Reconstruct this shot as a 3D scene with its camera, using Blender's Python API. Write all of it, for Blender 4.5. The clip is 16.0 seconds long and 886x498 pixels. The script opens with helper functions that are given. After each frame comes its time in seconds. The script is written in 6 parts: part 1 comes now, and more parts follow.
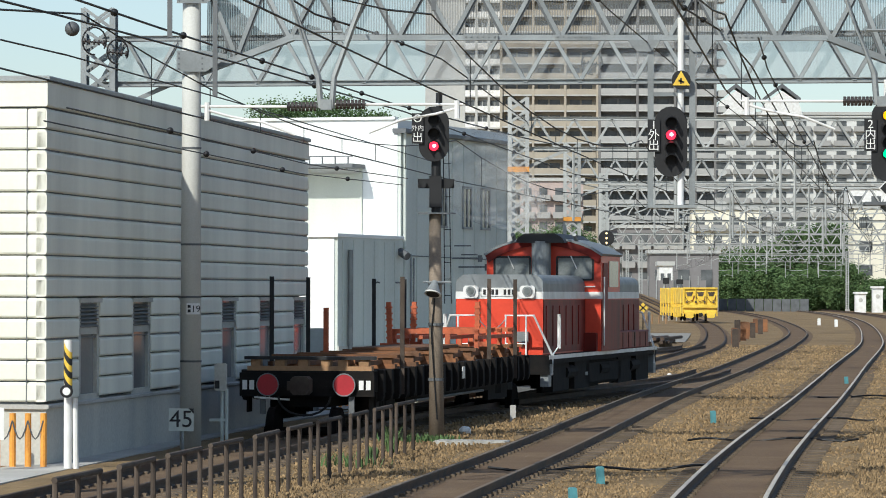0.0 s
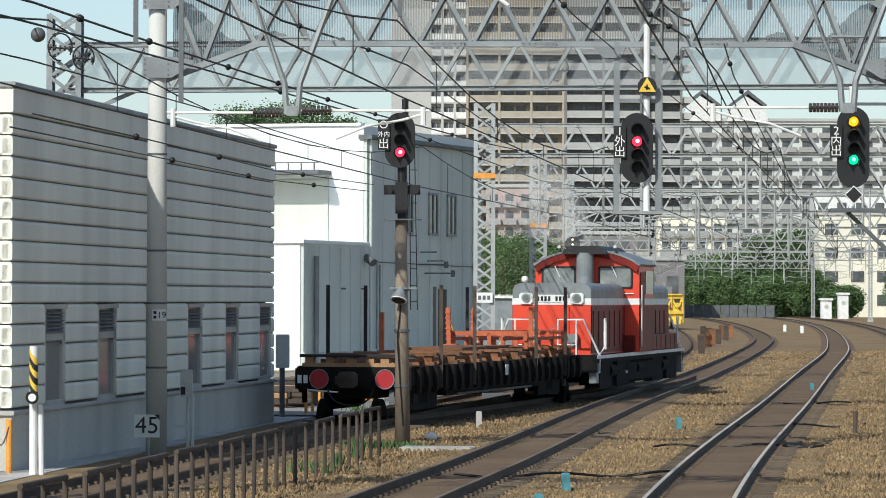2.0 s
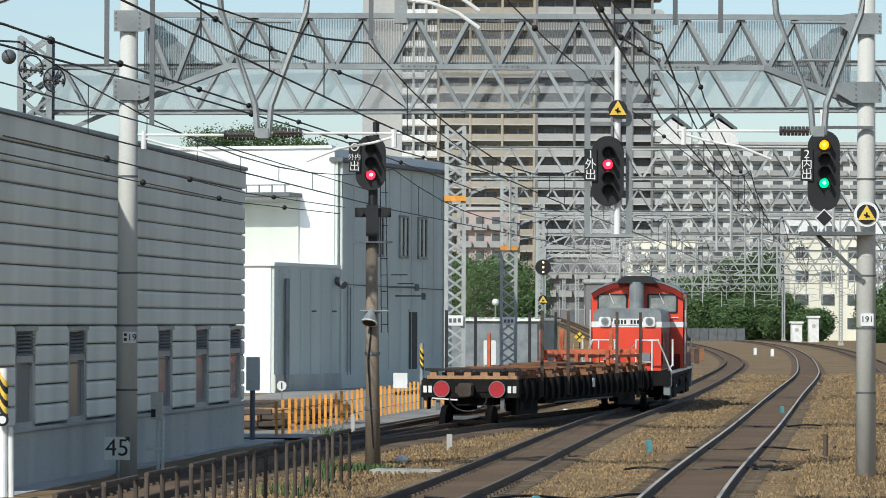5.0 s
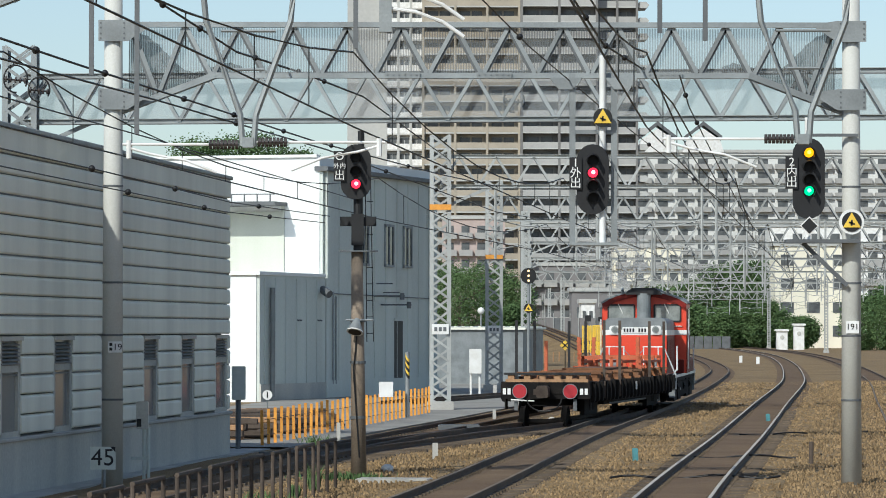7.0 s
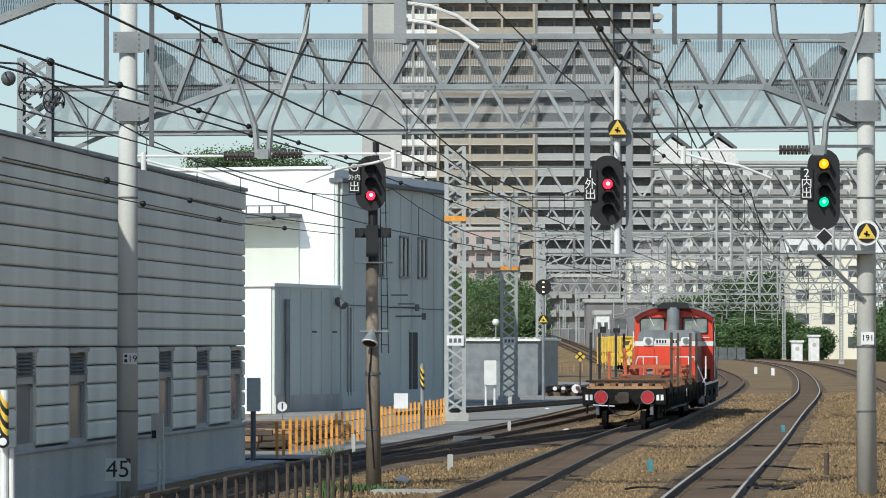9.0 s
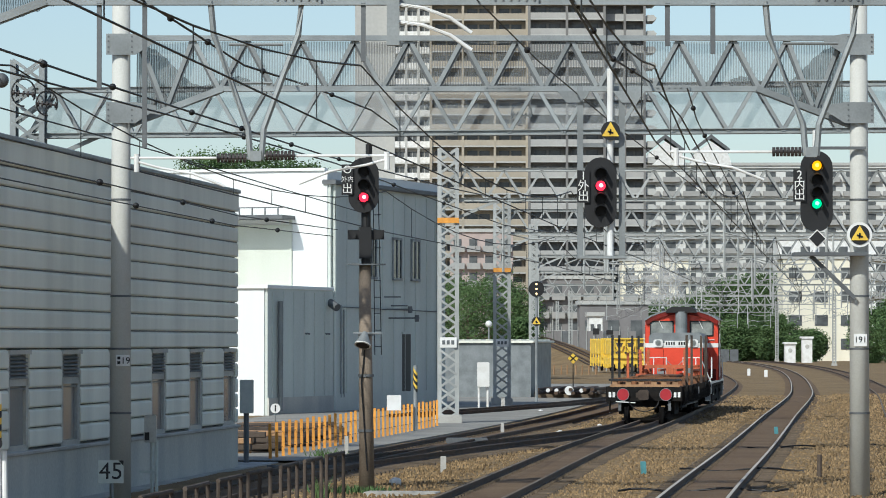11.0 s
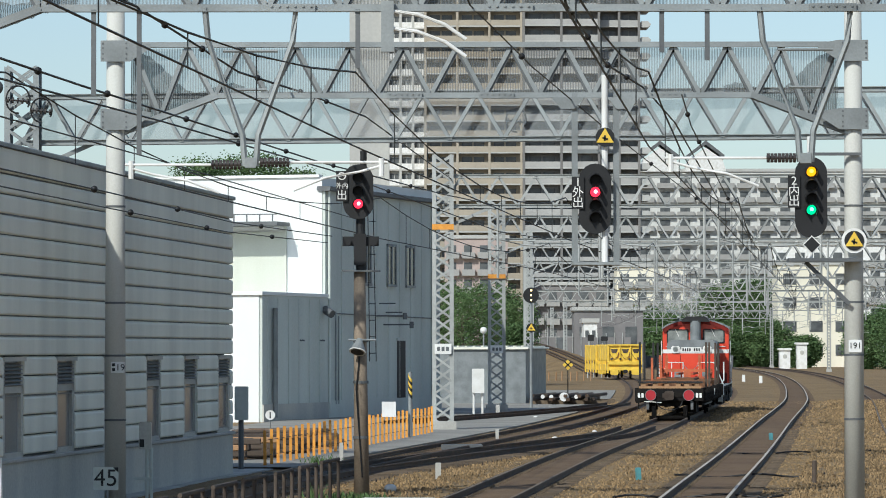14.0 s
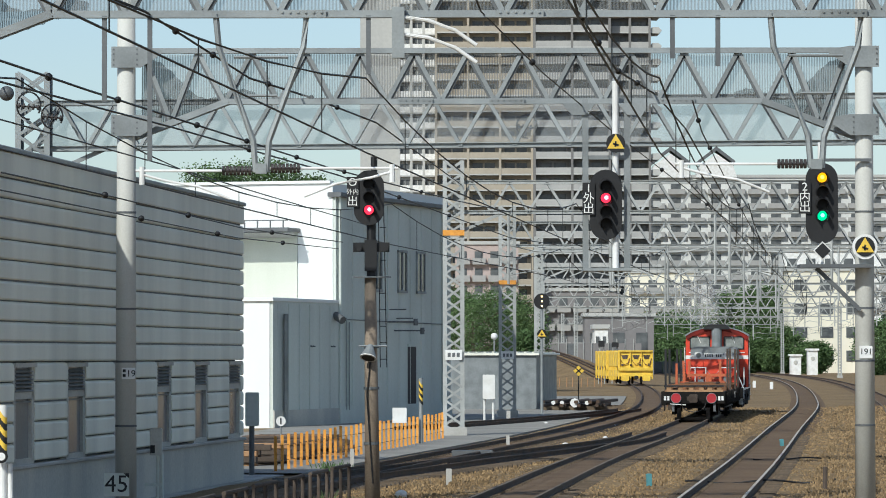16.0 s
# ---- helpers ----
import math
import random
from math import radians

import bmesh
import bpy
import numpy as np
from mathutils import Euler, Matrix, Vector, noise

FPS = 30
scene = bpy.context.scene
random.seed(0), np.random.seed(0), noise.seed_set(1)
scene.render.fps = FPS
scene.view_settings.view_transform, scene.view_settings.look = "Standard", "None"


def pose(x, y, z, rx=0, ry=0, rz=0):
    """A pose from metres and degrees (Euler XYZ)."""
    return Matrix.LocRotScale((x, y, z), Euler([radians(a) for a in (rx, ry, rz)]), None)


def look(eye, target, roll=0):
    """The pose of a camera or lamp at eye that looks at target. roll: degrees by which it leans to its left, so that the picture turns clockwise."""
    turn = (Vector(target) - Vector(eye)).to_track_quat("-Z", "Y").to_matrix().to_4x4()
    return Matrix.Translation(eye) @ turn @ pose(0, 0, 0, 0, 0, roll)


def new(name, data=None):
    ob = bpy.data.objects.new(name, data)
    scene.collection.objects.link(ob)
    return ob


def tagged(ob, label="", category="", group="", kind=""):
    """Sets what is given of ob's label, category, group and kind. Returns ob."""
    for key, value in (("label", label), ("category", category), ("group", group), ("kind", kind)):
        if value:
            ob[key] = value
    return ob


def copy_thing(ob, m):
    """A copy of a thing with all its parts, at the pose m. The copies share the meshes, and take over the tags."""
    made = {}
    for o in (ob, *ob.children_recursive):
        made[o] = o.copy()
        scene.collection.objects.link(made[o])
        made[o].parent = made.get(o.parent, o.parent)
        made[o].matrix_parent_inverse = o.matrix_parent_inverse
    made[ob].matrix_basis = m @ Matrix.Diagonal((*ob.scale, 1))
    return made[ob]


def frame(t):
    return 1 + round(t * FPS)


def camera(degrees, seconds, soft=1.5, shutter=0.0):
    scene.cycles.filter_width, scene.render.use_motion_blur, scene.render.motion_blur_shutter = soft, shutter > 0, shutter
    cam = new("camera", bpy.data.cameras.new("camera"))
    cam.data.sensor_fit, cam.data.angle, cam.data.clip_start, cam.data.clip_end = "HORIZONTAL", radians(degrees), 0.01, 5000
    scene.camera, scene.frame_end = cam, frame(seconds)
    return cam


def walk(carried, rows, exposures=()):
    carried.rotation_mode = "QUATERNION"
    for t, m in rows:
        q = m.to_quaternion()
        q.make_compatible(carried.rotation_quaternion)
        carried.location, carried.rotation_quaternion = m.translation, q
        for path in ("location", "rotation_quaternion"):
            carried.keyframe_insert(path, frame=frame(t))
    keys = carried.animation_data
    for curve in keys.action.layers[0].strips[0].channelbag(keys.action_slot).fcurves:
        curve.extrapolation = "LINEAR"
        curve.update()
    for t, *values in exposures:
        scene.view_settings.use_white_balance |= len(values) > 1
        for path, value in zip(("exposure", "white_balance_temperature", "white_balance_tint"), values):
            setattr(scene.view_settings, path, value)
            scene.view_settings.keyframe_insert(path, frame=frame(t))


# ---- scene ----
# The camera stands on a platform end and is only turned; each row: seconds, turn to the left, tilt up, lean, in degrees.
EYE = (0.0, 0.0, 2.5)
PATH = [(0, 0.9500, 0.6337, 0.123), (0.5, 0.7755, 0.6560, 0.083), (1, 0.7233, 0.6732, 0.146), (1.5, 0.6360, 0.7012, 0.156),
        (2, 0.4582, 0.7253, 0.145), (2.5, 0.4378, 0.7666, 0.205), (3, 0.4483, 0.8853, 0.163), (3.5, 0.2937, 0.9319, 0.197),
        (4, 0.1511, 0.9677, 0.222), (6.5, -0.1094, 1.1541, 0.116), (7, -0.1774, 1.1825, 0.057), (7.5, -0.1120, 1.2598, 0.018),
        (8, -0.1105, 1.2775, 0.086), (8.5, -0.0510, 1.3181, 0.079), (9, 0.0374, 1.3475, 0.018), (11.5, -0.0754, 1.3758, 0.002),
        (12, 0.0255, 1.3811, -0.061), (12.5, 0.0000, 1.3997, 0.000), (13, -0.0495, 1.4227, 0.018), (13.5, -0.0802, 1.4450, -0.089),
        (14, -0.1412, 1.4681, -0.067), (14.5, -0.1382, 1.4875, -0.013), (15, 0.0219, 1.5050, -0.062), (15.5, 0.0754, 1.5323, -0.061),
        (16, 0.0133, 1.5551, -0.064)]
cam = camera(12.78, 16.0, soft=0.95)
walk(cam, [(t, pose(*EYE, 90 + up, 0, turn) @ pose(0, 0, 0, 0, 0, lean)) for t, turn, up, lean in PATH],
     exposures=[(0.0, 0.0, 6220, 6.5), (6.0, -0.11, 6110, 6.0), (16.0, -0.17, 6080, 5.5)])

# ---- light ----
TO_SUN = Vector((-0.40, -0.68, 0.62)).normalized()
world = bpy.data.worlds.new("sky")
scene.world = world
world.use_nodes = True
wn = world.node_tree
sky = wn.nodes.new("ShaderNodeTexSky")
sky.sky_type, sky.sun_disc = "NISHITA", False
sky.sun_elevation = math.asin(TO_SUN.z)
sky.sun_rotation = math.atan2(TO_SUN.x, TO_SUN.y)
sky.air_density, sky.dust_density, sky.ozone_density = 1.0, 0.7, 3.0
haze = wn.nodes.new("ShaderNodeHueSaturation")
haze.inputs["Saturation"].default_value = 0.84
wn.links.new(sky.outputs[0], haze.inputs["Color"])
wn.links.new(haze.outputs[0], wn.nodes["Background"].inputs["Color"])
wn.nodes["Background"].inputs["Strength"].default_value = 0.126
sun = new("sun", bpy.data.lights.new("sun", "SUN"))
sun.data.energy, sun.data.angle, sun.data.color = 4.25, radians(0.6), (1.0, 0.95, 0.86)
sun.matrix_world = look(TO_SUN * 300, (0, 0, 0))


# ---- materials ----
def material(name, color, rough=0.7, metal=0.0, second=None, scale=3.0, grain=25.0, bump=0.15, depth=0.01, spread=0.25,
             streak=False, per_object=0.0, gloss=0.5):
    """A surface with stains of a second colour at a large scale, grain at a small one, and a fine relief."""
    mat = bpy.data.materials.new(name)
    mat.use_nodes = True
    n, l = mat.node_tree.nodes, mat.node_tree.links
    bsdf = n["Principled BSDF"]
    bsdf.inputs["Roughness"].default_value, bsdf.inputs["Metallic"].default_value = rough, metal
    bsdf.inputs["Specular IOR Level"].default_value = gloss
    co = n.new("ShaderNodeTexCoord")
    mp = n.new("ShaderNodeMapping")
    mp.inputs["Scale"].default_value = (1, 1, 0.12 if streak else 1)
    l.new(co.outputs["Object"], mp.inputs[0])
    big, small = n.new("ShaderNodeTexNoise"), n.new("ShaderNodeTexNoise")
    big.inputs["Scale"].default_value, big.inputs["Detail"].default_value = scale, 6
    small.inputs["Scale"].default_value, small.inputs["Detail"].default_value = grain, 4
    l.new(mp.outputs[0], big.inputs["Vector"])
    l.new(co.outputs["Object"], small.inputs["Vector"])
    ramp = n.new("ShaderNodeValToRGB")
    ramp.color_ramp.elements[0].position, ramp.color_ramp.elements[1].position = 0.38, 0.68
    second = second or [c * (1 - spread) for c in color]
    ramp.color_ramp.elements[0].color, ramp.color_ramp.elements[1].color = (*color, 1), (*second, 1)
    l.new(big.outputs["Fac"], ramp.inputs[0])
    mix = n.new("ShaderNodeMix")
    mix.data_type, mix.blend_type = "RGBA", "OVERLAY"
    mix.inputs["Factor"].default_value = min(1.0, spread * 1.6)
    l.new(ramp.outputs[0], mix.inputs["A"])
    l.new(small.outputs["Color"], mix.inputs["B"])
    hsv = n.new("ShaderNodeHueSaturation")
    hsv.inputs["Saturation"].default_value = 1.0
    bw = n.new("ShaderNodeRGBToBW")
    l.new(small.outputs["Color"], bw.inputs[0])
    l.new(bw.outputs[0], mix.inputs["B"])
    l.new(mix.outputs["Result"], hsv.inputs["Color"])
    if per_object:
        info, rng = n.new("ShaderNodeObjectInfo"), n.new("ShaderNodeMapRange")
        rng.inputs["To Min"].default_value, rng.inputs["To Max"].default_value = 1 - per_object, 1 + per_object
        l.new(info.outputs["Random"], rng.inputs["Value"])
        l.new(rng.outputs[0], hsv.inputs["Value"])
    l.new(hsv.outputs[0], bsdf.inputs["Base Color"])
    if bump:
        b = n.new("ShaderNodeBump")
        b.inputs["Strength"].default_value, b.inputs["Distance"].default_value = bump, depth
        l.new(small.outputs["Fac"], b.inputs["Height"])
        l.new(b.outputs[0], bsdf.inputs["Normal"])
    return mat


def glowing(name, color, strength):
    mat = bpy.data.materials.new(name)
    mat.use_nodes = True
    bsdf = mat.node_tree.nodes["Principled BSDF"]
    bsdf.inputs["Base Color"].default_value = (*[c * 0.5 for c in color], 1)
    bsdf.inputs["Emission Color"].default_value = (*color, 1)
    bsdf.inputs["Emission Strength"].default_value = strength
    return mat


def island_tint(mat, amount):
    """Vary a joined mass from piece to piece."""
    n, l = mat.node_tree.nodes, mat.node_tree.links
    hsv = next(x for x in n if x.type == "HUE_SAT")
    geo, rng = n.new("ShaderNodeNewGeometry"), n.new("ShaderNodeMapRange")
    rng.inputs["To Min"].default_value, rng.inputs["To Max"].default_value = 1 - amount, 1 + amount
    l.new(geo.outputs["Random Per Island"], rng.inputs["Value"])
    l.new(rng.outputs[0], hsv.inputs["Value"])
    return mat


def netting(name, color, solid, pitch):
    """Woven net: fine threads with gaps between them."""
    mat = bpy.data.materials.new(name)
    mat.use_nodes = True
    n, l = mat.node_tree.nodes, mat.node_tree.links
    bsdf = n["Principled BSDF"]
    bsdf.inputs["Base Color"].default_value, bsdf.inputs["Roughness"].default_value = (*color, 1), 0.8
    co, wave, noi = n.new("ShaderNodeTexCoord"), n.new("ShaderNodeTexWave"), n.new("ShaderNodeTexNoise")
    wave.inputs["Scale"].default_value, wave.inputs["Distortion"].default_value = 0.314 / pitch, 0.6
    noi.inputs["Scale"].default_value = 0.9
    l.new(co.outputs["Object"], wave.inputs["Vector"])
    l.new(co.outputs["Object"], noi.inputs["Vector"])
    rng, rng2, add = n.new("ShaderNodeMapRange"), n.new("ShaderNodeMapRange"), n.new("ShaderNodeMath")
    rng.inputs["To Min"].default_value, rng.inputs["To Max"].default_value = solid * 0.45, solid * 1.1
    l.new(wave.outputs["Fac"], rng.inputs["Value"])
    rng2.inputs["To Min"].default_value, rng2.inputs["To Max"].default_value = -0.12, 0.12
    l.new(noi.outputs["Fac"], rng2.inputs["Value"])
    l.new(rng.outputs[0], add.inputs[0])
    l.new(rng2.outputs[0], add.inputs[1])
    l.new(add.outputs[0], bsdf.inputs["Alpha"])
    return mat


M_BALLAST = material("ballast", (0.25, 0.168, 0.077), 0.95, second=(0.16, 0.104, 0.046), scale=0.35, grain=9, bump=0.9, depth=0.05, spread=0.35)
M_STONE = island_tint(material("ballast_stone", (0.285, 0.195, 0.098), 0.9, second=(0.185, 0.123, 0.06), scale=0.8, grain=30, bump=0.3), 0.38)
M_FOUR_FOOT = material("rusty_ballast", (0.115, 0.07, 0.036), 0.95, second=(0.165, 0.108, 0.058), scale=0.6, grain=12, bump=0.8, depth=0.04, spread=0.3)
M_RAIL = material("rail_steel", (0.06, 0.045, 0.035), 0.75, 0.3, second=(0.11, 0.065, 0.04), scale=2, bump=0.1)
M_SHINY = material("polished_rail_head", (0.20, 0.155, 0.115), 0.7, 0.1, scale=2, grain=40, bump=0.03, spread=0.15, gloss=0.2)
# Pale rail head with the glint put into its base colour.
M_GLINT_RAIL = material("glint_rail_head", (0.54, 0.485, 0.41), 0.6, 0.1, scale=2, grain=40, bump=0.03, spread=0.15, gloss=0.4)
M_SLEEPER = material("sleeper", (0.145, 0.108, 0.072), 0.9, second=(0.09, 0.066, 0.043), scale=3, per_object=0.25)
M_CONCRETE = material("concrete", (0.47, 0.46, 0.43), 0.85, second=(0.36, 0.35, 0.32), scale=0.8, grain=30, spread=0.18)
M_POLE = material("pole_concrete", (0.56, 0.555, 0.51), 0.8, second=(0.46, 0.455, 0.415), scale=1.2, grain=40, spread=0.15, streak=True)
M_BROWN_POLE = material("weathered_pole", (0.25, 0.20, 0.15), 0.85, second=(0.15, 0.115, 0.085), scale=1.5, grain=30, streak=True)
M_GALV = material("galvanised_steel", (0.30, 0.32, 0.32), 0.55, 0.35, second=(0.22, 0.235, 0.235), scale=1.5, grain=30, bump=0.05, spread=0.15, per_object=0.15)
# The galvanised steel again, full sun put into a lighter colour.
M_SUNLIT_GALV = material("sunlit_galvanised_steel", (0.40, 0.41, 0.395), 0.6, 0.15, second=(0.31, 0.32, 0.305), scale=1.5, grain=30, bump=0.03, spread=0.12, per_object=0.15)
# Weathered steel; on truss backs its dark colour is painted shade.
M_DARK_GALV = material("weathered_shaded_steel", (0.15, 0.16, 0.165), 0.6, 0.35, second=(0.11, 0.115, 0.12), scale=1.5, grain=30, bump=0.05, spread=0.15)
M_BLACK = material("black_paint", (0.012, 0.012, 0.013), 0.55, scale=4, grain=40, bump=0.05, spread=0.3)
M_WHITE = material("white_paint", (0.8, 0.8, 0.78), 0.5, second=(0.66, 0.65, 0.61), scale=2, grain=20, bump=0.03, spread=0.08)
M_CLAD = material("grey_cladding", (0.85, 0.845, 0.735), 0.62, second=(0.70, 0.70, 0.61), scale=0.9, grain=18, bump=0.05, spread=0.12, streak=True)
M_CLAD_BASE = material("plinth_concrete", (0.57, 0.55, 0.48), 0.85, second=(0.42, 0.42, 0.39), scale=0.6, grain=20, spread=0.2, streak=True)
M_HALL_WHITE = material("white_render", (0.82, 0.84, 0.82), 0.7, second=(0.74, 0.76, 0.74), scale=0.4, grain=15, bump=0.05, spread=0.06, streak=True)
M_HALL_BEIGE = material("cream_panel", (0.60, 0.62, 0.54), 0.7, second=(0.53, 0.55, 0.47), scale=0.5, grain=15, bump=0.05, spread=0.08, streak=True)
M_HALL_GREY = material("blue_grey_sheet", (0.62, 0.66, 0.605), 0.6, 0.0, second=(0.51, 0.545, 0.50), scale=0.5, grain=12, bump=0.04, spread=0.14, streak=True)
M_GLASS = material("dark_glass", (0.03, 0.04, 0.045), 0.08, scale=1, bump=0, spread=0.2, gloss=0.8)
# Hall glass paled: reflected light is put into the base colour.
M_PANE = material("pale_reflection_pane", (0.26, 0.27, 0.265), 0.12, second=(0.24, 0.23, 0.23), scale=0.7, bump=0, spread=0.15, gloss=0.7)
M_CAB_PANE = material("cab_pane", (0.16, 0.18, 0.175), 0.1, second=(0.30, 0.32, 0.31), scale=2.5, bump=0, spread=0.2, gloss=0.7)
M_ASPHALT = material("asphalt", (0.24, 0.23, 0.205), 0.9, second=(0.31, 0.295, 0.26), scale=0.4, grain=20, bump=0.2)
M_ORANGE = material("orange_post_paint", (0.75, 0.33, 0.05), 0.6, second=(0.6, 0.25, 0.04), scale=3, per_object=0.15)
M_YELLOW = material("yellow_paint", (0.84, 0.58, 0.07), 0.5, second=(0.68, 0.44, 0.05), scale=2, grain=15, bump=0.05, spread=0.15)
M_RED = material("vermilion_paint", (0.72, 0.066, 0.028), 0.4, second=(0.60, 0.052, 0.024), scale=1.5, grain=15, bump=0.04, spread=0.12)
# Body red with soot and the shade of the sides put into the colour.
M_DARK_RED = material("sooty_shaded_red_paint", (0.23, 0.016, 0.010), 0.55, second=(0.10, 0.012, 0.008), scale=2, grain=15, bump=0.05, spread=0.2, streak=True, gloss=0.25)
M_LOCO_GREY = material("loco_grey", (0.22, 0.24, 0.245), 0.5, second=(0.15, 0.165, 0.17), scale=2, grain=15, bump=0.04, spread=0.15)
M_LOCO_BLACK = material("underframe_black", (0.009, 0.009, 0.009), 0.9, second=(0.018, 0.015, 0.013), scale=3, grain=20, bump=0.2, gloss=0.2)
M_RUST = material("rusty_deck", (0.25, 0.105, 0.042), 0.85, second=(0.13, 0.07, 0.04), scale=2.5, grain=20, bump=0.3, per_object=0.25)
M_DARK_RUST = material("dark_rust", (0.085, 0.065, 0.05), 0.9, second=(0.05, 0.036, 0.028), scale=2.5, grain=20, bump=0.3, per_object=0.3)
M_PINK_WALL = material("pinkish_render", (0.50, 0.40, 0.36), 0.8, second=(0.42, 0.34, 0.31), scale=0.2, grain=2, bump=0, spread=0.1, streak=True)
M_CREAM_WALL = material("cream_render", (0.84, 0.79, 0.64), 0.8, second=(0.74, 0.70, 0.57), scale=0.2, grain=2, bump=0, spread=0.08, streak=True)
M_WOOD = material("pale_timber", (0.36, 0.21, 0.105), 0.85, second=(0.33, 0.19, 0.1), scale=3, grain=20, bump=0.2, per_object=0.2)
M_STAKE_ORANGE = material("orange_primer", (0.55, 0.13, 0.05), 0.7, second=(0.35, 0.09, 0.04), scale=3, bump=0.1)
M_SIGNAL_RED = material("marker_red", (0.42, 0.02, 0.03), 0.45, scale=3, bump=0.02, spread=0.12)
M_LAMP_RED, M_LAMP_GREEN, M_LAMP_AMBER, M_LAMP_WHITE = (glowing("lamp_red", (1.0, 0.02, 0.05), 3), glowing("lamp_green", (0.01, 0.75, 0.30), 1.5),
                                                        glowing("lamp_amber", (1.0, 0.42, 0.0), 1.8), glowing("lamp_warm", (1.0, 0.75, 0.35), 3))
M_LEAF = island_tint(material("leaf", (0.105, 0.165, 0.065), 0.9, second=(0.07, 0.125, 0.05), scale=0.25, grain=3, bump=0, gloss=0.15), 0.3)
M_BARK = material("bark", (0.13, 0.10, 0.07), 0.9, scale=4, bump=0.4)
M_TEAL = material("teal_paint", (0.10, 0.30, 0.33), 0.6, scale=5)
M_INSULATOR = material("brown_porcelain", (0.06, 0.05, 0.045), 0.25, scale=3, bump=0)
M_WIRE = material("wire", (0.05, 0.055, 0.055), 0.6, 0.4, scale=3, bump=0)
M_CORE_RED, M_CORE_GREEN, M_CORE_AMBER = (glowing("red_core", (1.0, 0.55, 0.68), 3), glowing("green_core", (0.35, 1.0, 0.72), 2.2), glowing("amber_core", (1.0, 0.72, 0.12), 2.2))
M_UNLIT = material("unlit_lens", (0.02, 0.02, 0.02), 0.5, scale=3, bump=0, spread=0.2, gloss=0.2)
M_NET = netting("net", (0.19, 0.2, 0.2), 0.62, 0.045)
M_NET_DARK = netting("dark_net", (0.07, 0.075, 0.075), 0.78, 0.03)
M_NET_FINE = netting("fine_net", (0.27, 0.29, 0.30), 0.6, 0.012)


# ---- mesh tools ----
def bm_new():
    return bmesh.new()


def quad_box(bm, x0, x1, y0, y1, z0, z1, m=None):
    c = [Vector((x, y, z)) for z in (z0, z1) for x, y in ((x0, y0), (x1, y0), (x1, y1), (x0, y1))]
    v = [bm.verts.new(m @ p if m else p) for p in c]
    for f in ((3, 2, 1, 0), (4, 5, 6, 7), (0, 1, 5, 4), (1, 2, 6, 5), (2, 3, 7, 6), (3, 0, 4, 7)):
        bm.faces.new([v[i] for i in f])
    return bm


def soft_box(bm, x0, x1, y0, y1, z0, z1, r=0.02):
    """A box with its long edges eased."""
    prof = [(x0 + r, z0), (x1 - r, z0), (x1, z0 + r), (x1, z1 - r), (x1 - r, z1), (x0 + r, z1), (x0, z1 - r), (x0, z0 + r)]
    return extrude(bm, prof, y0, y1)


def extrude(bm, prof, y0, y1, m=None):
    """A closed x-z outline drawn out along y."""
    a = [bm.verts.new(m @ Vector((x, y0, z)) if m else (x, y0, z)) for x, z in prof]
    b = [bm.verts.new(m @ Vector((x, y1, z)) if m else (x, y1, z)) for x, z in prof]
    n = len(prof)
    bm.faces.new(a)
    bm.faces.new(b[::-1])
    for i in range(n):
        bm.faces.new((a[i], b[i], b[(i + 1) % n], a[(i + 1) % n]))
    return bm


def rod(bm, p, q, r, n=6, r2=None, caps=True):
    p, q = Vector(p), Vector(q)
    d = (q - p).normalized()
    s = d.cross(Vector((0, 0, 1)) if abs(d.z) < 0.9 else Vector((1, 0, 0))).normalized()
    u = d.cross(s)
    r2 = r if r2 is None else r2
    ring = lambda c, k: [bm.verts.new(c + (s * math.cos(i * 2 * math.pi / n) + u * math.sin(i * 2 * math.pi / n)) * k) for i in range(n)]
    a, b = ring(p, r), ring(q, r2)
    for i in range(n):
        bm.faces.new((a[i], b[i], b[(i + 1) % n], a[(i + 1) % n]))
    if caps:
        bm.faces.new(a)
        bm.faces.new(b[::-1])
    return bm


def chain(bm, pts, r, n=5):
    pts = [Vector(p) for p in pts]
    rings = []
    for i, p in enumerate(pts):
        d = (pts[min(i + 1, len(pts) - 1)] - pts[max(i - 1, 0)]).normalized()
        s = d.cross(Vector((0, 0, 1)) if abs(d.z) < 0.9 else Vector((0.3, 1, 0))).normalized()
        u = d.cross(s)
        rings.append([bm.verts.new(p + (s * math.cos(k * 2 * math.pi / n) + u * math.sin(k * 2 * math.pi / n)) * r) for k in range(n)])
    for a, b in zip(rings, rings[1:]):
        # join each ring to the nearest turn of the next
        o = min(range(n), key=lambda q: (b[q].co - a[0].co).length)
        flip = (b[(o + 1) % n].co - a[1].co).length > (b[(o - 1) % n].co - a[1].co).length
        w = -1 if flip else 1
        for i in range(n):
            bm.faces.new((a[i], b[(o + w * i) % n], b[(o + w * (i + 1)) % n], a[(i + 1) % n]))
    bm.faces.new(rings[0])
    bm.faces.new(rings[-1])
    return bm


